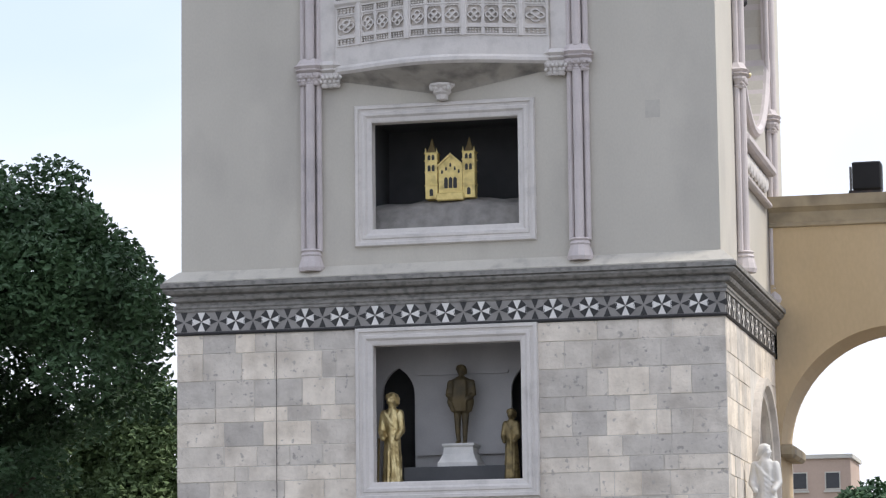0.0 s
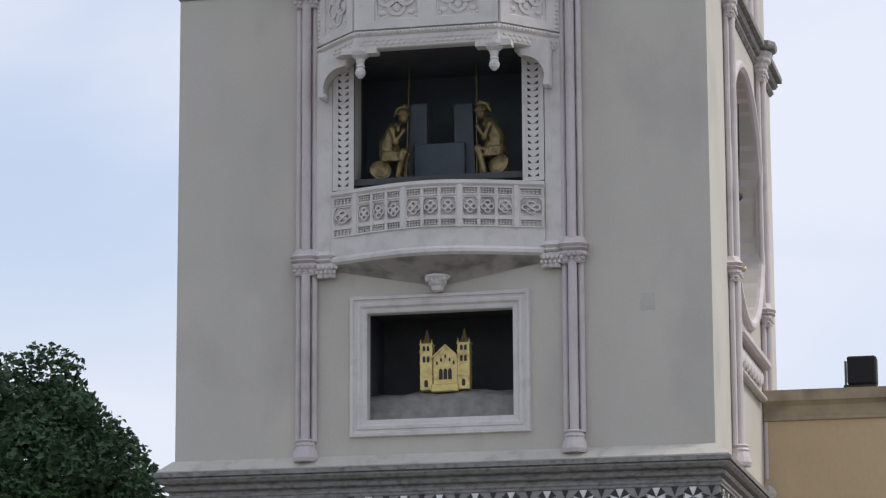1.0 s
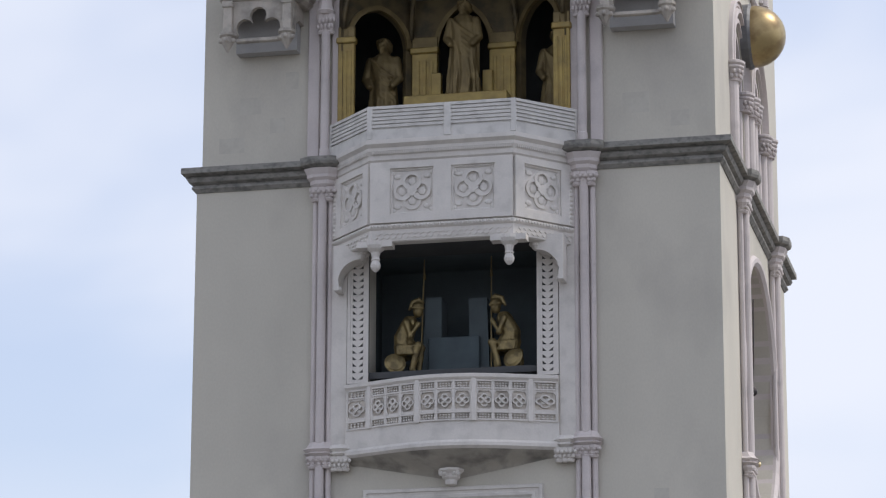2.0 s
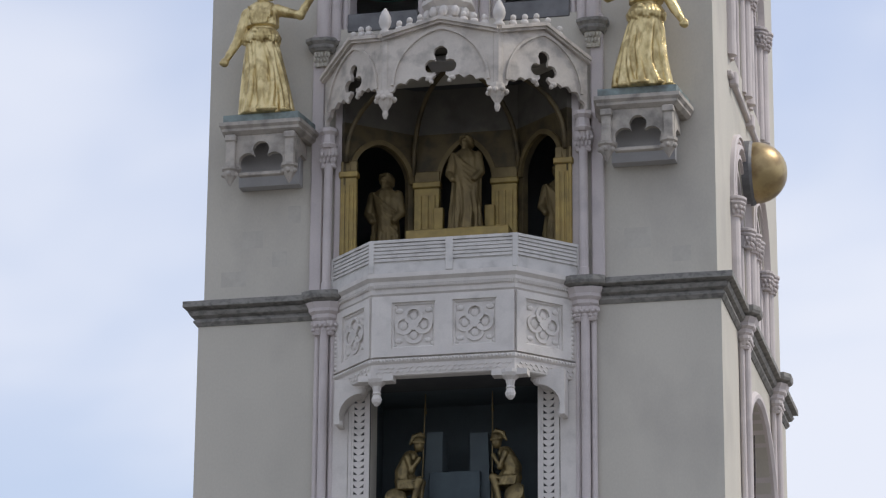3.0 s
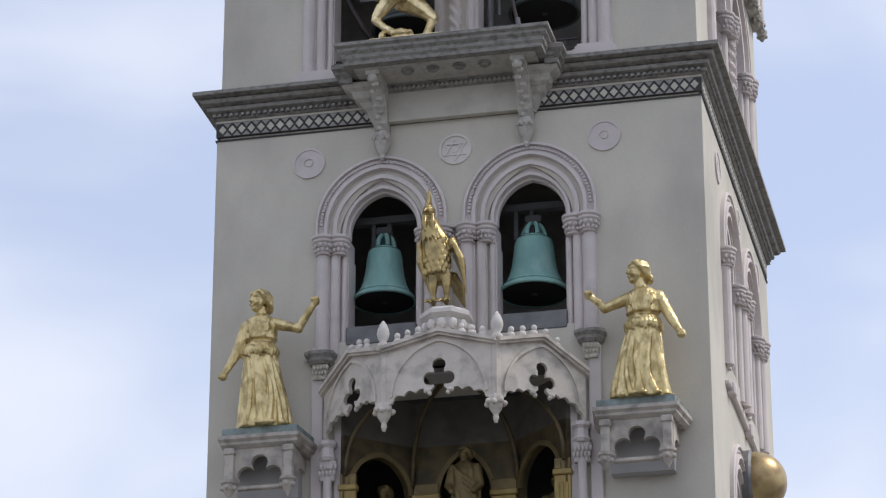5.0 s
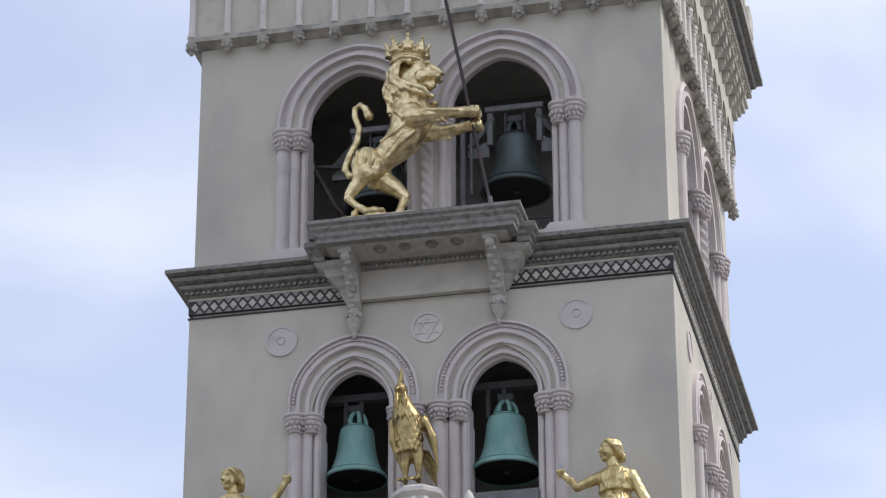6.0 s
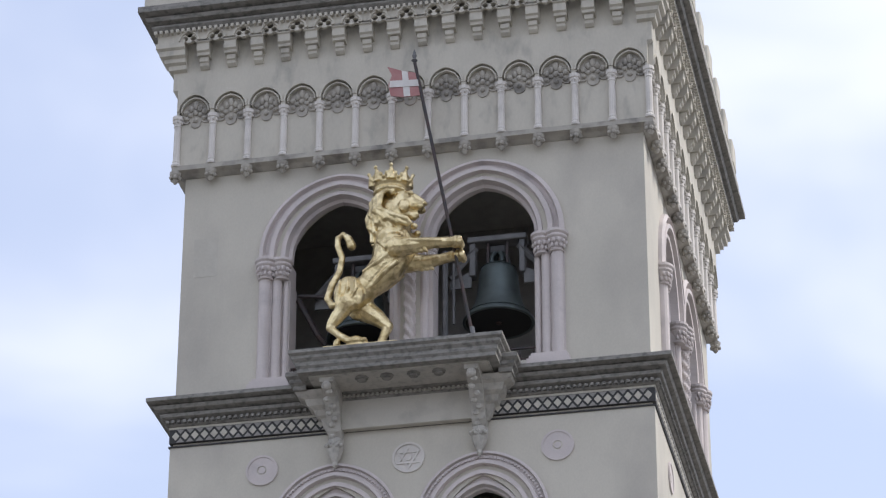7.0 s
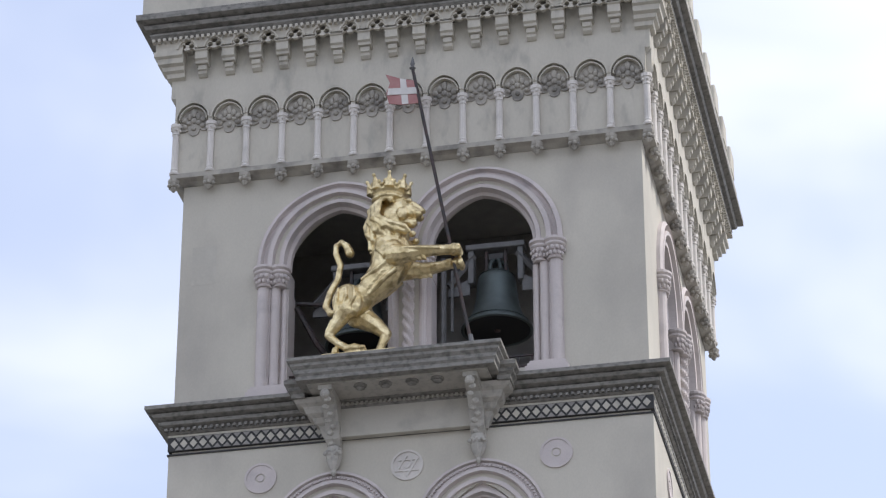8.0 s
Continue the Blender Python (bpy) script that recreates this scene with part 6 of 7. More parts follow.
# rooster
bm = bmesh.new()
ry = -0.9
limb(bm, [(-0.10, ry + 0.02, 24.9), (-0.12, ry, 25.18), (-0.15, ry - 0.02, 25.5), (-0.22, ry - 0.05, 25.82), (-0.28, ry - 0.06, 26.08)], [0.19, 0.26, 0.26, 0.20, 0.13], 18)
ball(bm, (-0.29, ry - 0.08, 26.22), 0.13, 0.17, 0.14, 14)
tube(bm, [(-0.30, ry - 0.2, 26.22), (-0.31, ry - 0.3, 26.18), (-0.32, ry - 0.4, 26.1)], [0.065, 0.05, 0.01], 8)
for k, up in enumerate((0.14, 0.26, 0.48, 0.28, 0.16)):
    tube(bm, [(-0.29, ry - 0.18 + 0.07 * k, 26.28), (-0.295, ry - 0.2 + 0.08 * k, 26.30 + up * 0.6), (-0.29, ry - 0.21 + 0.085 * k, 26.26 + up)], [0.05, 0.045, 0.012], 8)
for x in (-0.37, -0.21):
    ball(bm, (x, ry - 0.13, 26.26), 0.035, 0.035, 0.035, 8)
    tube(bm, [(x + 0.02, ry - 0.22, 26.12), (x + 0.03, ry - 0.27, 25.92), (x + 0.05, ry - 0.28, 25.74)], [0.035, 0.065, 0.015], 8)
for k in range(22):
    a = math.pi * (0.9 + 1.2 * (k + 0.5) / 22)
    tube(bm, [(-0.27 + 0.12 * math.cos(a), ry - 0.07 + 0.13 * math.sin(a), 26.02), (-0.22 + 0.21 * math.cos(a), ry - 0.05 + 0.2 * math.sin(a), 25.78), (-0.17 + 0.29 * math.cos(a), ry - 0.03 + 0.28 * math.sin(a), 25.5 + 0.05 * (k % 3))], [0.025, 0.034, 0.012], 6)
for row in range(5):
    for k in range(7):
        a = math.pi * (1.08 + 0.84 * (k + 0.5 * (row % 2)) / 6.5)
        z = 25.42 - 0.12 * row
        ball(bm, (-0.13 + 0.245 * math.cos(a), ry + 0.245 * math.sin(a), z), 0.05, 0.03, 0.075, 8)
for s, top, tip in ((-1, (-0.46, 25.58), (-0.28, 24.56)), (1, (0.17, 25.6), (0.43, 24.46))):
    for k in range(6):
        v = k / 5
        x0, x1 = top[0] - s * 0.05 * v, tip[0] - s * 0.12 * v
        tube(bm, [(x0, ry - 0.10 + 0.08 * k, top[1] - 0.03 * k), (x0 + (x1 - x0) * 0.45 + s * 0.07, ry - 0.14 + 0.1 * k, 25.15), (x1, ry - 0.02 + 0.09 * k, tip[1] + 0.09 * k)], [0.05, 0.075, 0.015], 8)
    ball(bm, (top[0], ry + 0.0, top[1] - 0.08), 0.09, 0.2, 0.16, 10)
for x in (-0.21, 0.05):
    limb(bm, [(x * 0.9, ry - 0.04, 24.86), (x, ry - 0.06, 24.66), (x, ry - 0.04, 24.46), (x, ry - 0.04, 24.32)], [0.13, 0.09, 0.05, 0.05])
    for t in (-1, 0, 1):
        tube(bm, [(x, ry - 0.04, 24.34), (x + t * 0.08, ry - 0.2, 24.33), (x + t * 0.12, ry - 0.32, 24.25)], [0.045, 0.04, 0.015], 8)
for k in range(7):
    tube(bm, [(-0.06 + 0.03 * k, ry + 0.2, 25.0), (0.0 + 0.04 * k, ry + 0.45, 25.1 - 0.05 * k), (0.08 + 0.03 * k, ry + 0.6, 24.75 - 0.05 * k)], [0.08, 0.07, 0.02], 8)
sculpt("gilded_rooster", bm, ROOSTER_GOLD, 0.014, "gilded rooster statue standing on an eight-sided plinth", "statue")

# lion
bm = bmesh.new()
ly = -0.72
box(bm, -1.5, ly - 0.36, 29.9, 0.0, ly + 0.42, 30.05)
limb(bm, [(-1.0, ly, 31.28), (-0.66, ly, 31.5), (-0.32, ly, 31.86), (-0.16, ly, 32.22), (-0.18, ly, 32.6)], [0.31, 0.27, 0.36, 0.43, 0.37], 18)
for s in (-1, 1):
    near = s < 0
    y = ly + s * 0.26
    # flank
    tube(bm, [(-0.75, ly + s * 0.2, 31.72), (-0.42, ly + s * 0.33, 31.85), (-0.2, ly + s * 0.36, 32.0)], [0.04, 0.06, 0.05], 10)
    tube(bm, [(-0.6, ly + s * 0.2, 31.36), (-0.3, ly + s * 0.3, 31.62), (-0.02, ly + s * 0.3, 31.86)], [0.04, 0.055, 0.05], 10)
    ball(bm, (-0.12, ly + s * 0.3, 32.22), 0.26, 0.17, 0.3, 14)
    ball(bm, (-0.3, ly + s * 0.3, 32.42), 0.14, 0.12, 0.2, 10)
    tube(bm, [(-0.42, ly + s * 0.32, 32.35), (-0.2, ly + s * 0.42, 32.12), (0.05, ly + s * 0.4, 32.0)], [0.05, 0.08, 0.05], 8)
    # foreleg and paw
    if near:
        arm, hand = [(-0.05, y - 0.06, 32.14), (0.34, y - 0.06, 32.16), (0.72, y, 32.2), (1.03, y + 0.1, 32.24)], (1.15, y + 0.12, 32.24)
    else:
        arm, hand = [(0.0, y, 32.1), (0.4, y, 32.06), (0.78, y - 0.06, 32.06), (1.05, y - 0.14, 32.07)], (1.15, y - 0.18, 32.04)
    limb(bm, arm, [0.23, 0.155, 0.115, 0.11])
    ball(bm, (arm[1][0] - 0.1, arm[1][1] - 0.04 * s, arm[1][2] - 0.08), 0.15, 0.1, 0.1, 10)
    tube(bm, [(0.15, arm[0][1] + s * 0.16, arm[0][2] + 0.08), (0.5, arm[1][1] + s * 0.13, arm[1][2] + 0.03), (0.9, arm[2][1] + s * 0.09, arm[2][2])], [0.03, 0.04, 0.025], 7)
    ball(bm, hand, 0.135, 0.13, 0.135, 12)
    for k in range(4):
        ball(bm, (hand[0] + 0.09, hand[1] - 0.12 + 0.08 * k, hand[2] - 0.02), 0.07, 0.048, 0.1, 8)
    for k in range(3):
        x = 0.3 + 0.11 * k
        tube(bm, [(x, arm[1][1], arm[1][2] - 0.08), (x + 0.04, arm[1][1], arm[1][2] - 0.15), (x + 0.1, arm[1][1], arm[1][2] - 0.19)], [0.06, 0.05, 0.02], 7)
    # hind leg
    if near:
        ball(bm, (-1.02, y + 0.04, 31.24), 0.32, 0.2, 0.40, 16)
        for dx in (-0.16, 0.0, 0.15):
            tube(bm, [(-1.02 + dx, y - 0.12, 31.5), (-1.0 + dx * 1.2, y - 0.175, 31.25), (-1.12 + dx * 0.8, y - 0.13, 30.95)], [0.02, 0.04, 0.025], 8)
        limb(bm, [(-1.06, y, 31.02), (-1.2, y, 30.77), (-1.38, y, 30.5)], [0.22, 0.145, 0.085])
        tube(bm, [(-1.3, y - 0.1, 30.8), (-1.41, y - 0.06, 30.58), (-1.44, y, 30.48)], [0.03, 0.035, 0.04], 7)
        limb(bm, [(-1.39, y, 30.49), (-1.2, y, 30.31), (-1.02, y, 30.18)], [0.085, 0.075, 0.085])
        ball(bm, (-1.26, y + 0.05, 30.15), 0.08, 0.09, 0.1, 8)
        toe = -0.95
    else:
        ball(bm, (-0.9, y - 0.04, 31.2), 0.3, 0.2, 0.34, 14)
        limb(bm, [(-0.82, y, 31.1), (-0.55, y, 30.9), (-0.33, y, 30.68)], [0.25, 0.18, 0.12])
        limb(bm, [(-0.33, y, 30.66), (-0.42, y, 30.45), (-0.52, y, 30.16)], [0.11, 0.085, 0.09])
        toe = -0.45
    tube(bm, [(toe - 0.1, y, 30.15), (toe + 0.1, y, 30.16), (toe + 0.24, y, 30.13)], [0.09, 0.105, 0.08], 10)
    for k in range(4):
        ball(bm, (toe + 0.27, y - 0.1 + 0.066 * k, 30.12), 0.08, 0.04, 0.055, 8)
    # mane: locks that fall back from the brow and curl forward on the chest
    for k in range(11):
        v = k / 10
        inner = [(-0.04, 33.62), (-0.38, 33.42), (-0.36, 33.08), (-0.06, 32.84), (0.14, 32.74), (0.30, 32.68)]
        outer = [(-0.46, 33.62), (-0.62, 33.3), (-0.66, 33.0), (-0.67, 32.78), (-0.63, 32.62), (-0.56, 32.46)]
        deep = [0.24, 0.33, 0.37, 0.40, 0.37, 0.30]
        pts = []
        for i, (p, o) in enumerate(zip(inner, outer)):
            wave = 0.045 * math.sin(i * 2.1 + k * 1.9)
            pts.append((p[0] + (o[0] - p[0]) * v + wave, ly + s * (deep[i] * (1 - 0.75 * v * v)) , p[1] + (o[1] - p[1]) * v + wave * 0.7))
        tube(bm, pts, [0.03, 0.05, 0.058, 0.056, 0.054, 0.05], 10)
    ball(bm, (0.29, ly + s * 0.16, 32.68), 0.08, 0.07, 0.075, 8)
    # cheek, brow, eye and ear
    ball(bm, (0.06, ly + s * 0.13, 33.2), 0.15, 0.1, 0.16, 10)
    ball(bm, (0.17, ly + s * 0.1, 33.5), 0.1, 0.07, 0.055, 8)
    ball(bm, (0.25, ly + s * 0.12, 33.41), 0.035, 0.03, 0.03, 8)
    ball(bm, (0.38, ly + s * 0.09, 33.17), 0.1, 0.08, 0.075, 10)
    ball(bm, (-0.16, ly + s * 0.26, 33.5), 0.07, 0.06, 0.09, 8)
ball(bm, (-0.04, ly, 33.38), 0.26, 0.21, 0.27, 16)
tube(bm, [(0.1, ly, 33.34), (0.3, ly, 33.24), (0.44, ly, 33.2)], [0.17, 0.14, 0.10], 12)
tube(bm, [(0.12, ly, 33.52), (0.3, ly, 33.42), (0.47, ly, 33.29)], [0.09, 0.075, 0.055], 10)
ball(bm, (0.485, ly, 33.27), 0.05, 0.085, 0.045, 8)
tube(bm, [(0.02, ly, 33.06), (0.2, ly, 33.03), (0.35, ly, 33.04)], [0.13, 0.1, 0.075], 10)
ball(bm, (0.24, ly, 32.98), 0.09, 0.09, 0.07, 8)
ball(bm, (-0.24, ly, 33.05), 0.34, 0.24, 0.5, 14)
ball(bm, (-0.16, ly, 32.74), 0.36, 0.29, 0.24, 14)
for k in range(5):
    tube(bm, [(0.1 + 0.03 * k, ly - 0.14 + 0.07 * k, 32.6), (0.2, ly - 0.14 + 0.07 * k, 32.4), (0.16, ly - 0.12 + 0.06 * k, 32.2)], [0.06, 0.06, 0.02], 7)
limb(bm, [(-1.22, ly, 31.12), (-1.42, ly, 31.13), (-1.52, ly, 31.3), (-1.44, ly, 31.58), (-1.28, ly, 31.9), (-1.23, ly, 32.2), (-1.33, ly, 32.48), (-1.33, ly, 32.66), (-1.22, ly, 32.74), (-1.11, ly, 32.64), (-1.04, ly, 32.46)],
     [0.08, 0.08, 0.078, 0.075, 0.07, 0.068, 0.066, 0.066, 0.066, 0.08, 0.1])
cx = -0.24
lathe(bm, [(0.31, 33.52), (0.36, 33.55), (0.36, 33.6), (0.33, 33.63), (0.34, 33.67), (0.38, 33.7), (0.38, 33.75), (0.32, 33.76), (0.27, 33.55)], cx, ly, seg=24)
for k in range(8):
    a = (k + 0.3) * math.pi / 4
    ca, sa = math.cos(a), math.sin(a)
    tube(bm, [(cx + 0.36 * ca, ly + 0.36 * sa, 33.72), (cx + 0.38 * ca, ly + 0.38 * sa, 33.85), (cx + 0.43 * ca, ly + 0.43 * sa, 34.0)], [0.11, 0.085, 0.025], 8)
    for w in (-1, 1):
        ball(bm, (cx + 0.39 * ca - w * 0.09 * sa, ly + 0.39 * sa + w * 0.09 * ca, 33.86), 0.045, 0.045, 0.05, 8)
    ball(bm, (cx + 0.45 * ca, ly + 0.45 * sa, 34.02), 0.045, seg=8)
    b = a + math.pi / 8
    ball(bm, (cx + 0.39 * math.cos(b), ly + 0.39 * math.sin(b), 33.79), 0.04, seg=8)
sculpt("golden_lion", bm, PALE_GOLD, 0.015, "gilded crowned lion statue rearing up on a dark balcony", "statue")

# banner held by the lion
banner = tagged(new("banner"), "dark iron banner pole with a faded red metal flag", "banner")
part("pole", tube(bmesh.new(), [(1.50, -0.72, 29.93), (0.24, -0.72, 36.7)], 0.035, 8), IRON, banner)
part("pole_socket", tube(bmesh.new(), [(1.50, -0.72, 29.93), (1.44, -0.72, 30.35)], 0.05, 8), STEEL, banner, "pale worn socket")
part("finial", lathe(bmesh.new(), [(0.03, 0), (0.07, 0.03), (0.03, 0.07), (0.05, 0.14), (0.01, 0.3)], 0.235, -0.72, 36.7, seg=8), STEEL, banner)
bm = plate([[(0.27, 36.42), (-0.02, 36.5), (-0.34, 36.64), (-0.24, 36.42), (-0.32, 36.18), (-0.26, 35.92), (0.0, 35.86), (0.37, 35.86)]], -0.735, -0.715)
flag = part("flag", bm, FLAG_RED, banner, "faded red metal flag")
part("cross", plate([[(0.10, 36.46), (-0.03, 36.5), (0.02, 35.865), (0.16, 35.865)]], -0.742, -0.736), FLAG_WHITE, banner, "white cross")
part("cross", plate([[(0.33, 36.24), (-0.28, 36.28), (-0.29, 36.12), (0.35, 36.08)]], -0.75, -0.743), FLAG_WHITE, banner, "white cross")

# soldiers of the resurrection show
def soldier(face, x, label):
    """A seated guard with helmet and kilt; face: the way he looks along x."""
    bm = bmesh.new()
    f = face
    y = 0.42
    limb(bm, [(x, y, 15.05), (x - f * 0.02, y, 15.3), (x + f * 0.1, y - 0.02, 15.56)], [0.2, 0.19, 0.16], 12)
    robe(bm, [(x + f * 0.08, y, 14.92, 0.24, 0.22, 1), (x + f * 0.02, y, 15.12, 0.22, 0.2, 0.6), (x, y, 15.25, 0.18, 0.17, 0.2)], 9, 0.08, seg=24)
    ball(bm, (x + f * 0.26, y - 0.03, 15.8), 0.10, 0.1, 0.13, 12)
    ball(bm, (x + f * 0.26, y - 0.02, 15.88), 0.12, 0.12, 0.09, 12)
    tube(bm, [(x + f * 0.36, y, 15.94), (x + f * 0.28, y, 16.03), (x + f * 0.15, y, 15.98), (x + f * 0.08, y, 15.82)], [0.03, 0.05, 0.05, 0.025], 8)
    tube(bm, [(x + f * 0.15, y - 0.1, 15.86), (x + f * 0.27, y - 0.13, 15.84), (x + f * 0.38, y - 0.06, 15.84)], 0.025, 8)
    for k in range(5):
        tube(bm, [(x - 0.1 + 0.06 * k, y - 0.19, 15.12), (x - 0.12 + 0.07 * k + f * 0.05, y - 0.23, 14.93)], [0.03, 0.035], 6)
    limb(bm, [(x + f * 0.08, y - 0.16, 15.55), (x + f * 0.16, y - 0.22, 15.28), (x + f * 0.3, y - 0.16, 15.52)], [0.075, 0.065, 0.05])
    for s in (-1, 1):
        limb(bm, [(x + f * 0.05, y + s * 0.1, 15.05), (x + f * 0.3, y + s * 0.1 - 0.05, 15.1), (x + f * (0.22 + 0.04 * s), y + s * 0.1 - 0.05, 14.66)], [0.11, 0.09, 0.055])
        tube(bm, [(x + f * (0.2 + 0.04 * s), y + s * 0.1, 14.62), (x + f * (0.34 + 0.04 * s), y + s * 0.1 - 0.06, 14.6)], [0.055, 0.035], 8)
    tube(bm, [(x - f * 0.15, y - 0.06, 14.6), (x - f * 0.1, y, 14.95)], [0.13, 0.15], 10)
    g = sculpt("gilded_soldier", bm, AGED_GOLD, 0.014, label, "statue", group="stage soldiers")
    spear = tagged(part("spear", tube(bmesh.new(), [(x + f * 0.33, y - 0.1, 14.62), (x + f * 0.36, y + 0.05, 16.80), (x + f * 0.36, y + 0.05, 16.42), (x + f * 0.36, y + 0.05, 16.62)], [0.014, 0.014, 0.03, 0.004], 6), DULL_SHADED_GOLD), "thin gilded spear beside a seated soldier", "spear", "stage soldiers")
    sh = tagged(part("round_shield", lathe(bmesh.new(), [(0.19, 0.0), (0.2, 0.02), (0.17, 0.035), (0.15, 0.05), (0.05, 0.07)], seg=24), AGED_GOLD, m=Matrix.Translation((x - f * 0.12, 0.16, 14.76)) @ Matrix.Rotation(radians(72), 4, "X") @ Matrix.Rotation(radians(f * 18), 4, "Y")),
               "round gilded shield leaning before a seated soldier", "shield", "stage soldiers")


soldier(1, -1.02, "gilded soldier statue seated with chin in hand")
soldier(-1, 0.98, "gilded soldier statue seated and leaning on a sword")
part("stage_floor", block(-1.9, 0.02, 14.46, 1.9, 1.2, 14.58), NIGHT, tower)

# figures in the gilded niche
def standing(name, x, y, z0, h, mat, label, lean=0.0, veil=False, w=0.3, voxel=0.018, arms=True, yaw=20):
    bm = bmesh.new()
    robe(bm, [(x, y, z0, w, w * 0.8, 1), (x, y, z0 + h * 0.08, w * 0.95, w * 0.78, 1), (x + lean * 0.4, y, z0 + h * 0.35, w * 0.85, w * 0.7, 0.8), (x + lean * 0.7, y, z0 + h * 0.55, w * 0.78, w * 0.62, 0.5),
              (x + lean, y, z0 + h * 0.74, w * 0.86, w * 0.6, 0.3), (x + lean, y, z0 + h * 0.82, w * 0.6, w * 0.45, 0.2), (x + lean, y, z0 + h * 0.86, w * 0.25, w * 0.25, 0)], 9, 0.1, x)
    head(bm, (x + lean, y - 0.01, z0 + h * 0.925), yaw, h * 0.16)
    for k in range(6):
        q = k / 5
        tube(bm, [(x + lean - w * 0.7 + w * 0.25 * q, y - w * 0.5, z0 + h * (0.8 - 0.03 * k)), (x + lean * 0.8, y - w * 0.68, z0 + h * (0.68 - 0.05 * k)), (x + lean * 0.6 + w * 0.75, y - w * 0.42, z0 + h * (0.6 - 0.06 * k))],
             [w * 0.06, w * 0.09, w * 0.05], 7)
    for k in range(7):
        a = math.pi * (1.1 + 0.8 * k / 6)
        tube(bm, [(x + lean * 0.6 + w * 0.8 * math.cos(a), y + w * 0.62 * math.sin(a), z0 + h * 0.45), (x + w * 0.97 * math.cos(a + 0.15), y + w * 0.78 * math.sin(a), z0 + h * 0.2), (x + w * math.cos(a), y + w * 0.82 * math.sin(a), z0 + h * 0.01)],
             [w * 0.04, w * 0.1, w * 0.12], 7)
    if veil:
        robe(bm, [(x + w * 0.7, y, z0 + h * 0.25, w * 0.25, w * 0.4, 1), (x + w * 0.75, y, z0 + h * 0.6, w * 0.22, w * 0.35, 1), (x + w * 0.4, y, z0 + h * 0.8, w * 0.25, w * 0.3, 1)], 5, 0.15)
    if arms:
        for s in (-1, 1):
            limb(bm, [(x + lean + s * w * 0.75, y, z0 + h * 0.78), (x + lean + s * w * 1.0, y - 0.06, z0 + h * 0.6), (x + lean + s * w * 0.7, y - 0.2, z0 + h * 0.52)], [h * 0.05, h * 0.042, h * 0.03])
    return sculpt(name, bm, mat, voxel, label, "statue")


# these three statues have the niche's shade in their gold
standing("gilded_madonna", 0.08, 0.5, 19.93, 1.98, DULL_SHADED_GOLD, "gilded robed statue with a draped veil on a gilded step", veil=True, w=0.31)
standing("gilded_attendant", -1.6, 0.95, 19.25, 2.15, DULL_SHADED_GOLD, "gilded robed statue standing in a dark side arch", w=0.33)
standing("gilded_attendant", 1.8, 1.0, 19.25, 2.1, DULL_SHADED_GOLD, "dull gilded robed statue in the shadow of an arch", w=0.33)

# figures in the lowest niche
standing("gilded_elder", -1.18, 0.62, 5.36, 1.78, GOLD, "gilded robed elder statue with a staff in a niche", w=0.185)
staff = tagged(part("staff", tube(bmesh.new(), [(-1.42, 0.45, 5.36), (-1.40, 0.5, 6.3)], 0.02, 6), DULL_SHADED_GOLD), "thin dark staff beside the gilded elder", "staff")
standing("gilded_youth", 1.04, 0.6, 5.5, 1.28, AGED_GOLD, "small gilded youth statue in a tunic in a niche", w=0.135, voxel=0.014)
block_t = tagged(part("youth_step", block(0.98, 0.35, 5.305, 1.32, 0.85, 5.49, 0.01), NICHE), "low pale step under the small gilded youth", "step")
ped = tagged(part("pedestal", lathe(bmesh.new(), [(0.52, 5.3), (0.52, 5.84), (0.48, 5.88), (0.4, 6.0), (0.38, 6.12), (0.42, 6.15), (0.42, 6.19)], 0.02, 1.02, seg=4, phase=math.pi / 4), MARBLE), "white stepped pedestal in a stone niche", "pedestal")
bm = bmesh.new()
fx, fy = 0.03, 1.02
robe(bm, [(fx, fy, 6.78, 0.17, 0.13, 1.0), (fx - 0.02, fy, 6.95, 0.23, 0.16, 0.9), (fx, fy, 7.2, 0.21, 0.15, 0.6), (fx, fy, 7.36, 0.2, 0.13, 0.3), (fx, fy, 7.43, 0.08, 0.08, 0)], 7, 0.1)
for s in (-1, 1):
    limb(bm, [(fx + s * 0.08, fy, 6.85), (fx + s * 0.07, fy - 0.02, 6.5), (fx + s * 0.06, fy, 6.24)], [0.075, 0.055, 0.04])
    limb(bm, [(fx + s * 0.2, fy, 7.32), (fx + s * 0.24, fy - 0.04, 7.1), (fx + s * 0.12, fy - 0.14, 7.0)], [0.06, 0.05, 0.04])
    tube(bm, [(fx + s * 0.06, fy, 6.22), (fx + s * 0.07, fy - 0.14, 6.21)], [0.045, 0.03], 8)
head(bm, (fx, fy, 7.55), 10, 0.22)
sculpt("gilded_figure", bm, SHADED_GOLD, 0.014, "dull gilded thin statue in a short tunic on a white pedestal", "statue")
standing("marble_angel", 5.45, 2.05, 4.32, 1.8, MARBLE, "white marble statue of a robed figure on a bracket", w=0.24, yaw=-70)

# model church
ch = tagged(new("model_church"), "gilded model of a twin-towered church on a grey hill", "model church")
ch.matrix_basis = Matrix.Translation((0, 0.6, 10.7)) @ Matrix.Diagonal((0.95, 0.95, 0.95, 1)) @ Matrix.Translation((0, -0.6, -10.62))
CY = 0.62
part("nave", plate([[(-0.27, 10.66), (0.2, 10.66), (0.2, 11.24), (-0.035, 11.44), (-0.27, 11.24)]], CY, CY + 0.5), CHURCH_GOLD, ch)
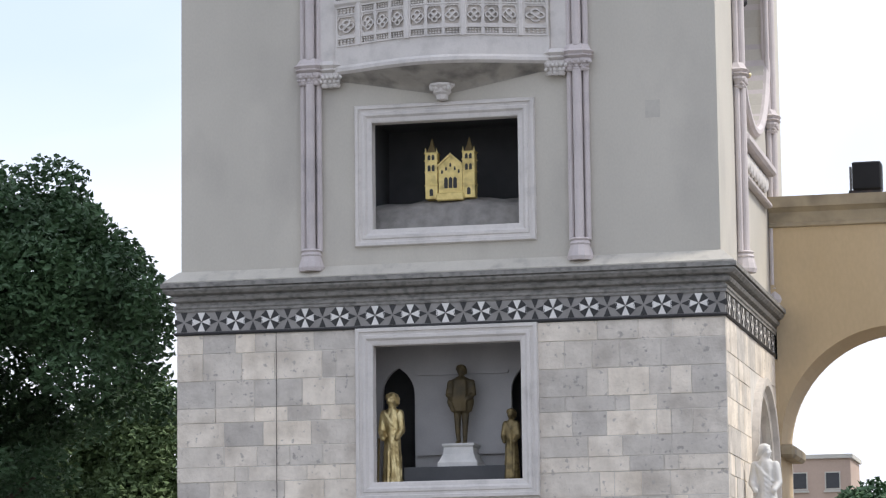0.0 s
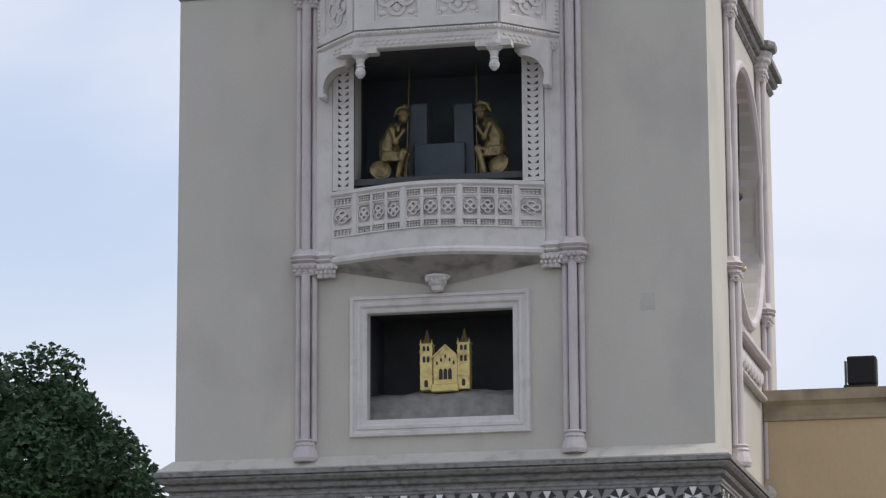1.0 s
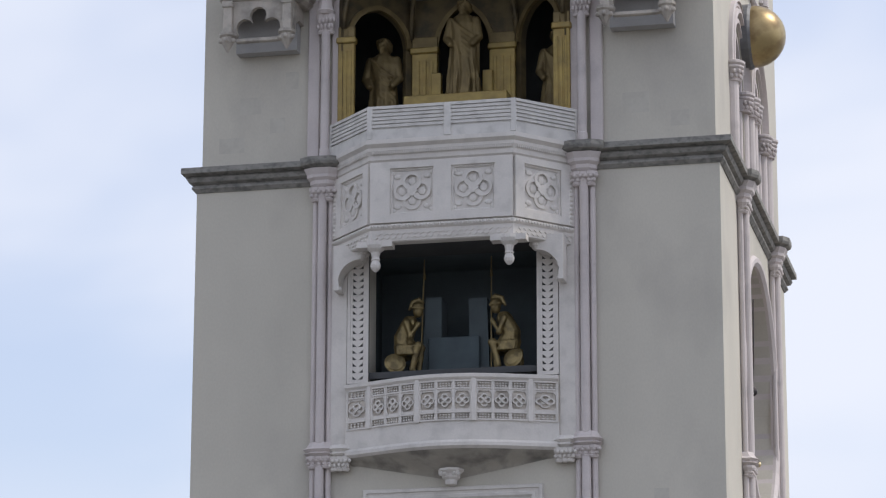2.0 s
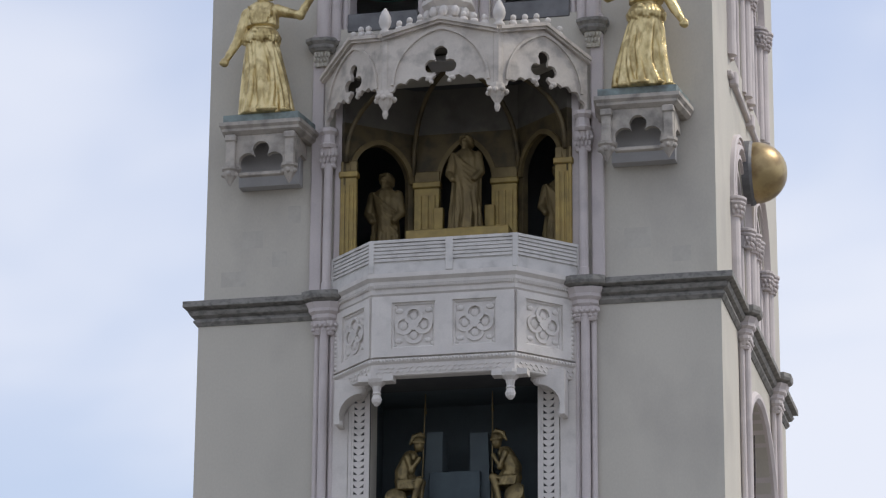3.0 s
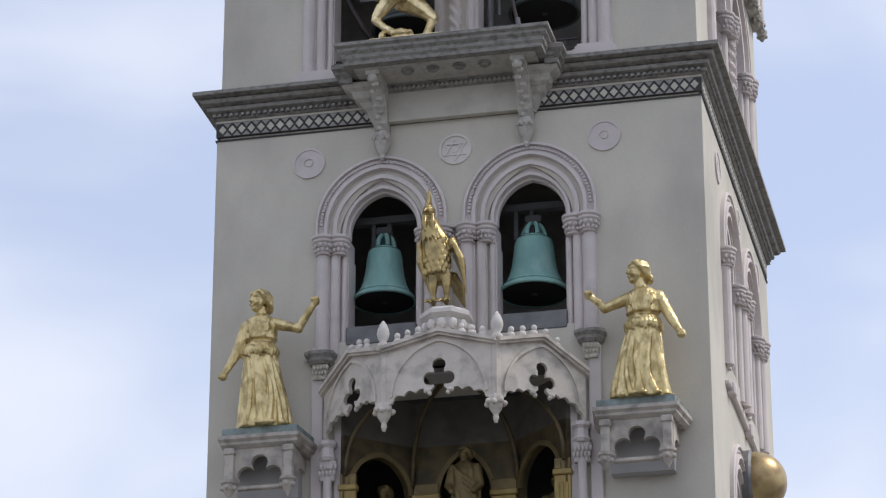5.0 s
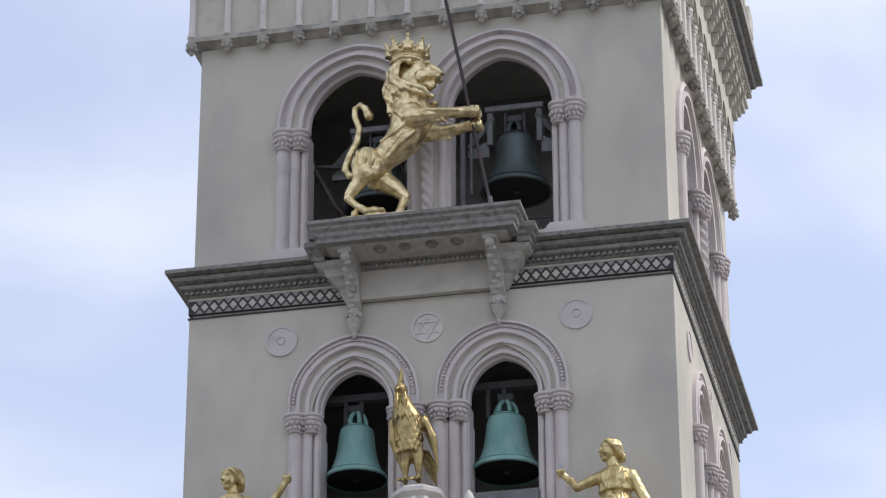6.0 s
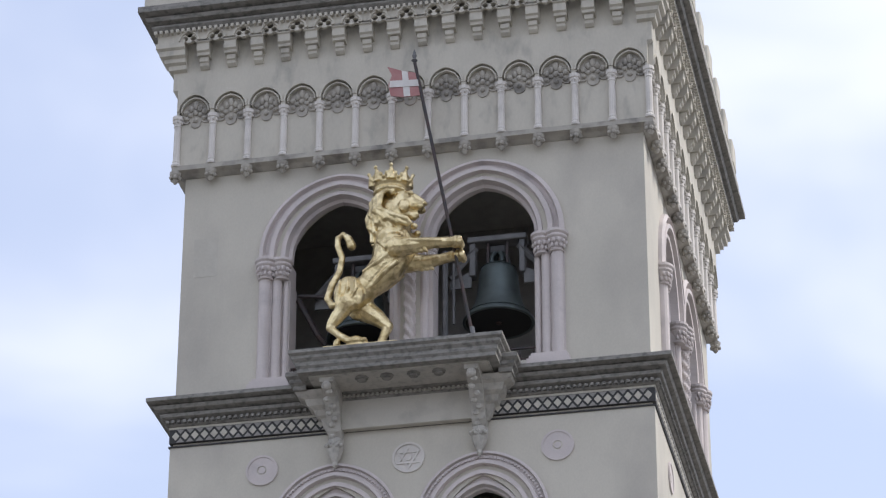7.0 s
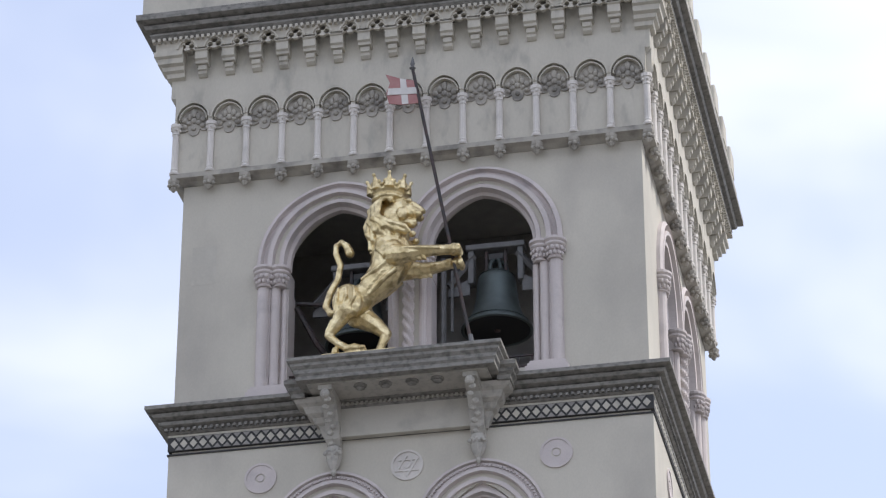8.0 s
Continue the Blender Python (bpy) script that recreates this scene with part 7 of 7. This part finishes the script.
part("gable_moulding", plate([[(-0.29, 11.22), (-0.035, 11.44), (0.22, 11.22), (0.22, 11.26), (-0.035, 11.49), (-0.29, 11.26)]], CY - 0.025, CY + 0.1), CHURCH_GOLD, ch)
for x in (-0.41, 0.33):
    tw = part("church_tower", block(x - 0.12, CY - 0.03, 10.6, x + 0.12, CY + 0.2, 11.5, 0.006), CHURCH_GOLD, ch)
    for z in (10.86, 11.12, 11.34, 11.49):
        part("string_course", block(x - 0.135, CY - 0.045, z, x + 0.135, CY + 0.21, z + 0.02), CHURCH_GOLD, tw)
    part("spire", lathe(bmesh.new(), [(0.13, 11.51), (0.06, 11.64), (0.012, 11.8)], x, CY + 0.085, seg=4, phase=math.pi / 4), DULL_SHADED_GOLD, tw)
    for dx, dz in ((-0.13, 0), (0.13, 0)):
        part("pinnacle", lathe(bmesh.new(), [(0.02, 11.5), (0.004, 11.6)], x + dx * 0.85, CY - 0.01, seg=6), CHURCH_GOLD, tw)
    for z in (11.2, 11.4):
        for dx in (-0.04, 0.04):
            part("window", plate([hole(x + dx, 0.028, z - 0.06, z + 0.03, z + 0.065)], CY - 0.034, CY - 0.02), BLACK_TILE, tw)
    part("door", plate([hole(x, 0.035, 10.66, 10.76, 10.8)], CY - 0.034, CY - 0.02), BLACK_TILE, tw)
for x in (-0.125, -0.035, 0.055):
    part("window", plate([hole(x, 0.037, 10.8, 10.96, 11.02)], CY - 0.006, CY + 0.01), BLACK_TILE, ch)
for x, z in ((-0.2, 11.12), (-0.035, 11.25), (0.13, 11.12), (-0.12, 11.18), (0.05, 11.18)):
    part("window", plate([hole(x, 0.018, z - 0.03, z + 0.02, z + 0.045)], CY - 0.006, CY + 0.01), BLACK_TILE, ch)
part("forecourt", block(-0.3, CY - 0.12, 10.55, 0.24, CY + 0.02, 10.7, 0.02), CHURCH_GOLD, ch)

# ---- ochre wall with an arch beside the tower ----
ow = tagged(new("garden_wall"), "ochre plastered wall with a wide arch and a stained moulding", "wall", kind="structure")
part("wall", plate([[(5.12, 0), (5.15, 0), (5.15, 6.47)] + arch(7.25, 2.1, 6.47, 8.8, 14)[1:-1] + [(9.35, 6.47), (9.35, 0), (22, 0), (22, 10.84), (5.12, 10.84)]], 7.3, 9.2), OCHRE, ow)
part("wall", plate([rect(5.02, 5.118, 0, 8.2)], 7.3, 9.2), OCHRE, ow)
part("wall", plate([rect(5.02, 5.118, 9.44, 10.84)], 7.3, 9.2), OCHRE, ow)
part("coping", along([(5.02, 7.3), (22, 7.3)], [(0.0, 10.84), (0.06, 10.86), (0.06, 10.92), (0.02, 10.95), (0.02, 11.15), (0.1, 11.22), (0.14, 11.24), (0.14, 11.46), (-1.9, 11.48), (-1.9, 10.84)]), OCHRE_TRIM, ow, "stained ochre coping")
part("impost", block(5.1, 7.22, 6.24, 5.42, 9.28, 6.5, 0.06), OCHRE_TRIM, ow, "stained moulded impost")
fl = tagged(new("floodlight"), "black square floodlight on a thin post above the wall", "floodlight")
part("housing", block(6.7, 7.4, 11.56, 7.28, 7.85, 12.13, 0.03), LAMP_BLACK, fl)
part("bracket", block(6.64, 7.5, 11.46, 6.68, 7.6, 12.05), STEEL, fl)
part("foot", block(6.62, 7.45, 11.46, 7.28, 7.8, 11.56, 0.01), IRON, fl)

# ---- far house seen through the arch ----
hs = tagged(new("far_house"), "distant flat-roofed house with pink and pale walls", "house")
hx0, hx1, hx2, hy, hz = -35.2, -31.7, -23.4, 330.0, 30.0
part("wall", block(hx1, hy, 0, hx2, hy + 12, hz - 0.6), HOUSE_PINK, hs, "pink rendered wall")
part("wall", block(hx0, hy + 0.2, 0, hx1, hy + 12, hz), HOUSE_PALE, hs, "pale rendered wall")
part("roof", block(hx1, hy - 0.4, hz - 0.6, hx2 + 0.3, hy + 12, hz - 0.1), HOUSE_PALE, hs)
for x in (-29.6, -25.6):
    w = part("window", block(x - 0.8, hy - 0.06, hz - 4.2, x + 0.8, hy + 0.2, hz - 2.3), GLASS_DARK, hs)
    part("frame", frame_rect(x - 0.95, x + 0.95, hz - 4.4, hz - 2.2, [(0, hy), (0, hy - 0.12), (0.14, hy - 0.12), (0.14, hy)]), HOUSE_PALE, w)
    part("sill", block(x - 1.1, hy - 0.3, hz - 4.7, x + 1.1, hy, hz - 4.45), HOUSE_PALE, w)
part("roof_hut", block(hx0 + 2.2, hy + 2, hz, hx0 + 4.4, hy + 5, hz + 1.0), HOUSE_PALE, hs)
part("aerial", tube(bmesh.new(), [(hx0 + 3.4, hy + 2, hz + 1.0), (hx0 + 3.4, hy + 2, hz + 2.6)], 0.06, 6), STEEL, hs)
part("aerial", tube(bmesh.new(), [(hx0 + 2.6, hy + 2, hz + 2.2), (hx0 + 4.4, hy + 2, hz + 2.3)], 0.05, 6), STEEL, hs)


# ---- trees ----
def leaf_mass(rng, clumps, per, size, spread, flat=0.75):
    """Many small folded leaves in clumps: one mesh."""
    verts, faces = [], []
    for cx, cy, cz, cr in clumps:
        for _ in range(int(per * cr * cr)):
            d = Vector((rng.gauss(0, 1), rng.gauss(0, 1), rng.gauss(0, 1))).normalized() * cr * (0.45 + 0.8 * rng.random() ** 0.8)
            p = Vector((cx + d.x, cy + d.y, cz + d.z * flat))
            s = size * (0.6 + 0.8 * rng.random())
            a = Vector((rng.gauss(0, 1), rng.gauss(0, 1), rng.gauss(0, 0.6))).normalized()
            b = a.cross(Vector((rng.gauss(0, 1), rng.gauss(0, 1), rng.gauss(0, 1)))).normalized()
            up = a.cross(b) * s * 0.25
            k = len(verts)
            verts += [p - a * s, p + b * s * spread - up, p + a * s, p - b * s * spread - up]
            faces += [(k, k + 1, k + 2), (k, k + 2, k + 3)]
    me = bpy.data.meshes.new("crown")
    me.from_pydata([tuple(v) for v in verts], [], faces)
    return me


def tree(name, label, x, y, clumps, trunk_h, per, size, mat, seed):
    rng = random.Random(seed)
    t = tagged(new(name), label, "tree")
    part("trunk", tube(bmesh.new(), [(x, y, 0), (x + 0.1, y, trunk_h * 0.5), (x - 0.1, y, trunk_h), (x, y, trunk_h * 1.6)], [0.4, 0.32, 0.26, 0.12], 10), BARK, t)
    for cx, cy, cz, cr in clumps[:9]:
        part("limb", tube(bmesh.new(), [(x, y, trunk_h * 0.9), ((x * 0.6 + cx * 0.4), (y * 0.6 + cy * 0.4), trunk_h + (cz - trunk_h) * 0.5), (cx, cy, cz)], [0.18, 0.1, 0.04], 8), BARK, t)
    me = leaf_mass(rng, clumps, per, size, 0.55)
    me.materials.append(mat)
    c = new("crown", me)
    c.parent = t
    c["kind"] = "stuff"
    return t


rng = random.Random(5)
clumps = []
for i in range(230):
    a, u = i * 2.39996, rng.random()
    el = math.asin(-0.75 + 1.74 * (i + 0.5) / 230)
    r = 0.86 + 0.17 * u if i % 5 else 0.45 + 0.35 * u
    x, y, z = -13.2 + 5.1 * r * math.cos(a) * math.cos(el), 8.5 + 4.2 * r * math.sin(a) * math.cos(el), 8.6 + 4.5 * r * math.sin(el)
    if z < 8.3 + (x + 8.6) * 0.95 or z < 9.4 and x > -11.5 and rng.random() < 0.5:
        continue
    clumps.append((x, y, z, rng.uniform(0.5, 0.9)))
tree("broadleaf_tree", "dense dark green broadleaf tree with gaps in its crown", -13.0, 8.5, clumps, 4.5, 1250, 0.085, LEAF, 11)
for tx, ty, top, seed, lab in ((-19.4, 42.0, 12.2, 3, "light green feathery tree behind the dark one"), (-23.0, 40.0, 10.9, 4, "light green bushy tree beyond the square"),
                               (-27.0, 44.0, 9.0, 6, "light green bushy tree beside the tower"), (-21.4, 44.0, 11.4, 8, "light green feathery tree at the edge of the square")):
    rng = random.Random(seed)
    clumps = [(tx + rng.uniform(-3.4, 3.4) * (1 - k / 46), ty + rng.uniform(-3, 3) * (1 - k / 46), 2.5 + (top - 3.4) * k / 45 + rng.uniform(-0.4, 0.4), rng.uniform(0.7, 1.3)) for k in range(46)]
    tree("background_tree", lab, tx, ty, clumps, 3.0, 800, 0.11, LEAF_LIGHT, seed + 20)
rng = random.Random(9)
clumps = [(-17.5 + rng.uniform(-3, 7), 300 + rng.uniform(-4, 4), rng.uniform(16, 23), rng.uniform(1.6, 3.0)) for k in range(40)]
tree("far_tree", "distant green tree beside the flat-roofed house", -14.0, 300, clumps, 14.0, 40, 0.5, LEAF, 31)

# ---- stone blocks of the lowest storey ----
rng = random.Random(21)


def courses(z0, z1):
    z = z0
    while z < z1 - 0.2:
        h = rng.choice((0.27, 0.33, 0.37, 0.40, 0.44, 0.5))
        if z + h > z1 - 0.25:
            h = z1 - z
        yield z, h
        z += h


unit = {}


def stone(x0, x1, z0, z1, m, parent):
    g = 0.006
    size = (round((x1 - x0) / 0.04) * 0.04, round(z1 - z0, 3))
    at = m @ Matrix.Translation(((x0 + x1) / 2, rng.uniform(-0.006, 0.006), (z0 + z1) / 2)) @ Matrix.Diagonal(((x1 - x0 - 2 * g) / size[0], 1, (size[1] - 2 * g) / size[1], 1))
    if size in unit:
        return again(unit[size], at, parent)
    bm = block(-size[0] / 2, -0.07, -size[1] / 2, size[0] / 2, -0.03, size[1] / 2)
    bmesh.ops.bevel(bm, geom=[e for e in bm.edges if all(v.co.y < -0.05 for v in e.verts)], offset=0.005, segments=1, affect="EDGES")
    unit[size] = part("stone_block", bm, STONE, parent, m=at)
    return unit[size]


def clear_of(x0, x1, z0, z1, gaps):
    """The stretches of x0..x1 that lie outside the gaps at this course."""
    runs = [(x0, x1)]
    for gx0, gx1, gz0, gz1 in gaps:
        if z1 > gz0 + 0.02 and z0 < gz1 - 0.02:
            nxt = []
            for a, b in runs:
                if gx1 <= a or gx0 >= b:
                    nxt.append((a, b))
                else:
                    nxt += [(p, q) for p, q in ((a, gx0), (gx1, b)) if q - p > 0.08]
            runs = nxt
    return runs


for m, wall, gaps, half in ((FRONT, stone_walls[0], [(-1.66, 1.66, 5.17, 8.24)], 5.068), (RIGHT, stone_walls[1], [(-1.75, 1.75, 2.6, 7.4)], 5.02)):
    rest = bmesh.new()
    for z, h in courses(0.0, 8.245):
        for a, b in clear_of(-half, half, z, z + h, gaps):
            x = a
            while x < b - 0.01:
                w = rng.choice((0.26, 0.38, 0.5, 0.62, 0.74, 0.9, 1.1))
                if x + w > b - 0.3:
                    w = b - x
                if z > 3.6:
                    o = stone(x, x + w, z, z + h, FRONT, wall)
                else:
                    box(rest, x + 0.007, -0.07, z + 0.007, x + w - 0.007, -0.03, z + h - 0.007)
                x += w
    tagged(part("lower_stones", rest, STONE, wall), kind="stuff")
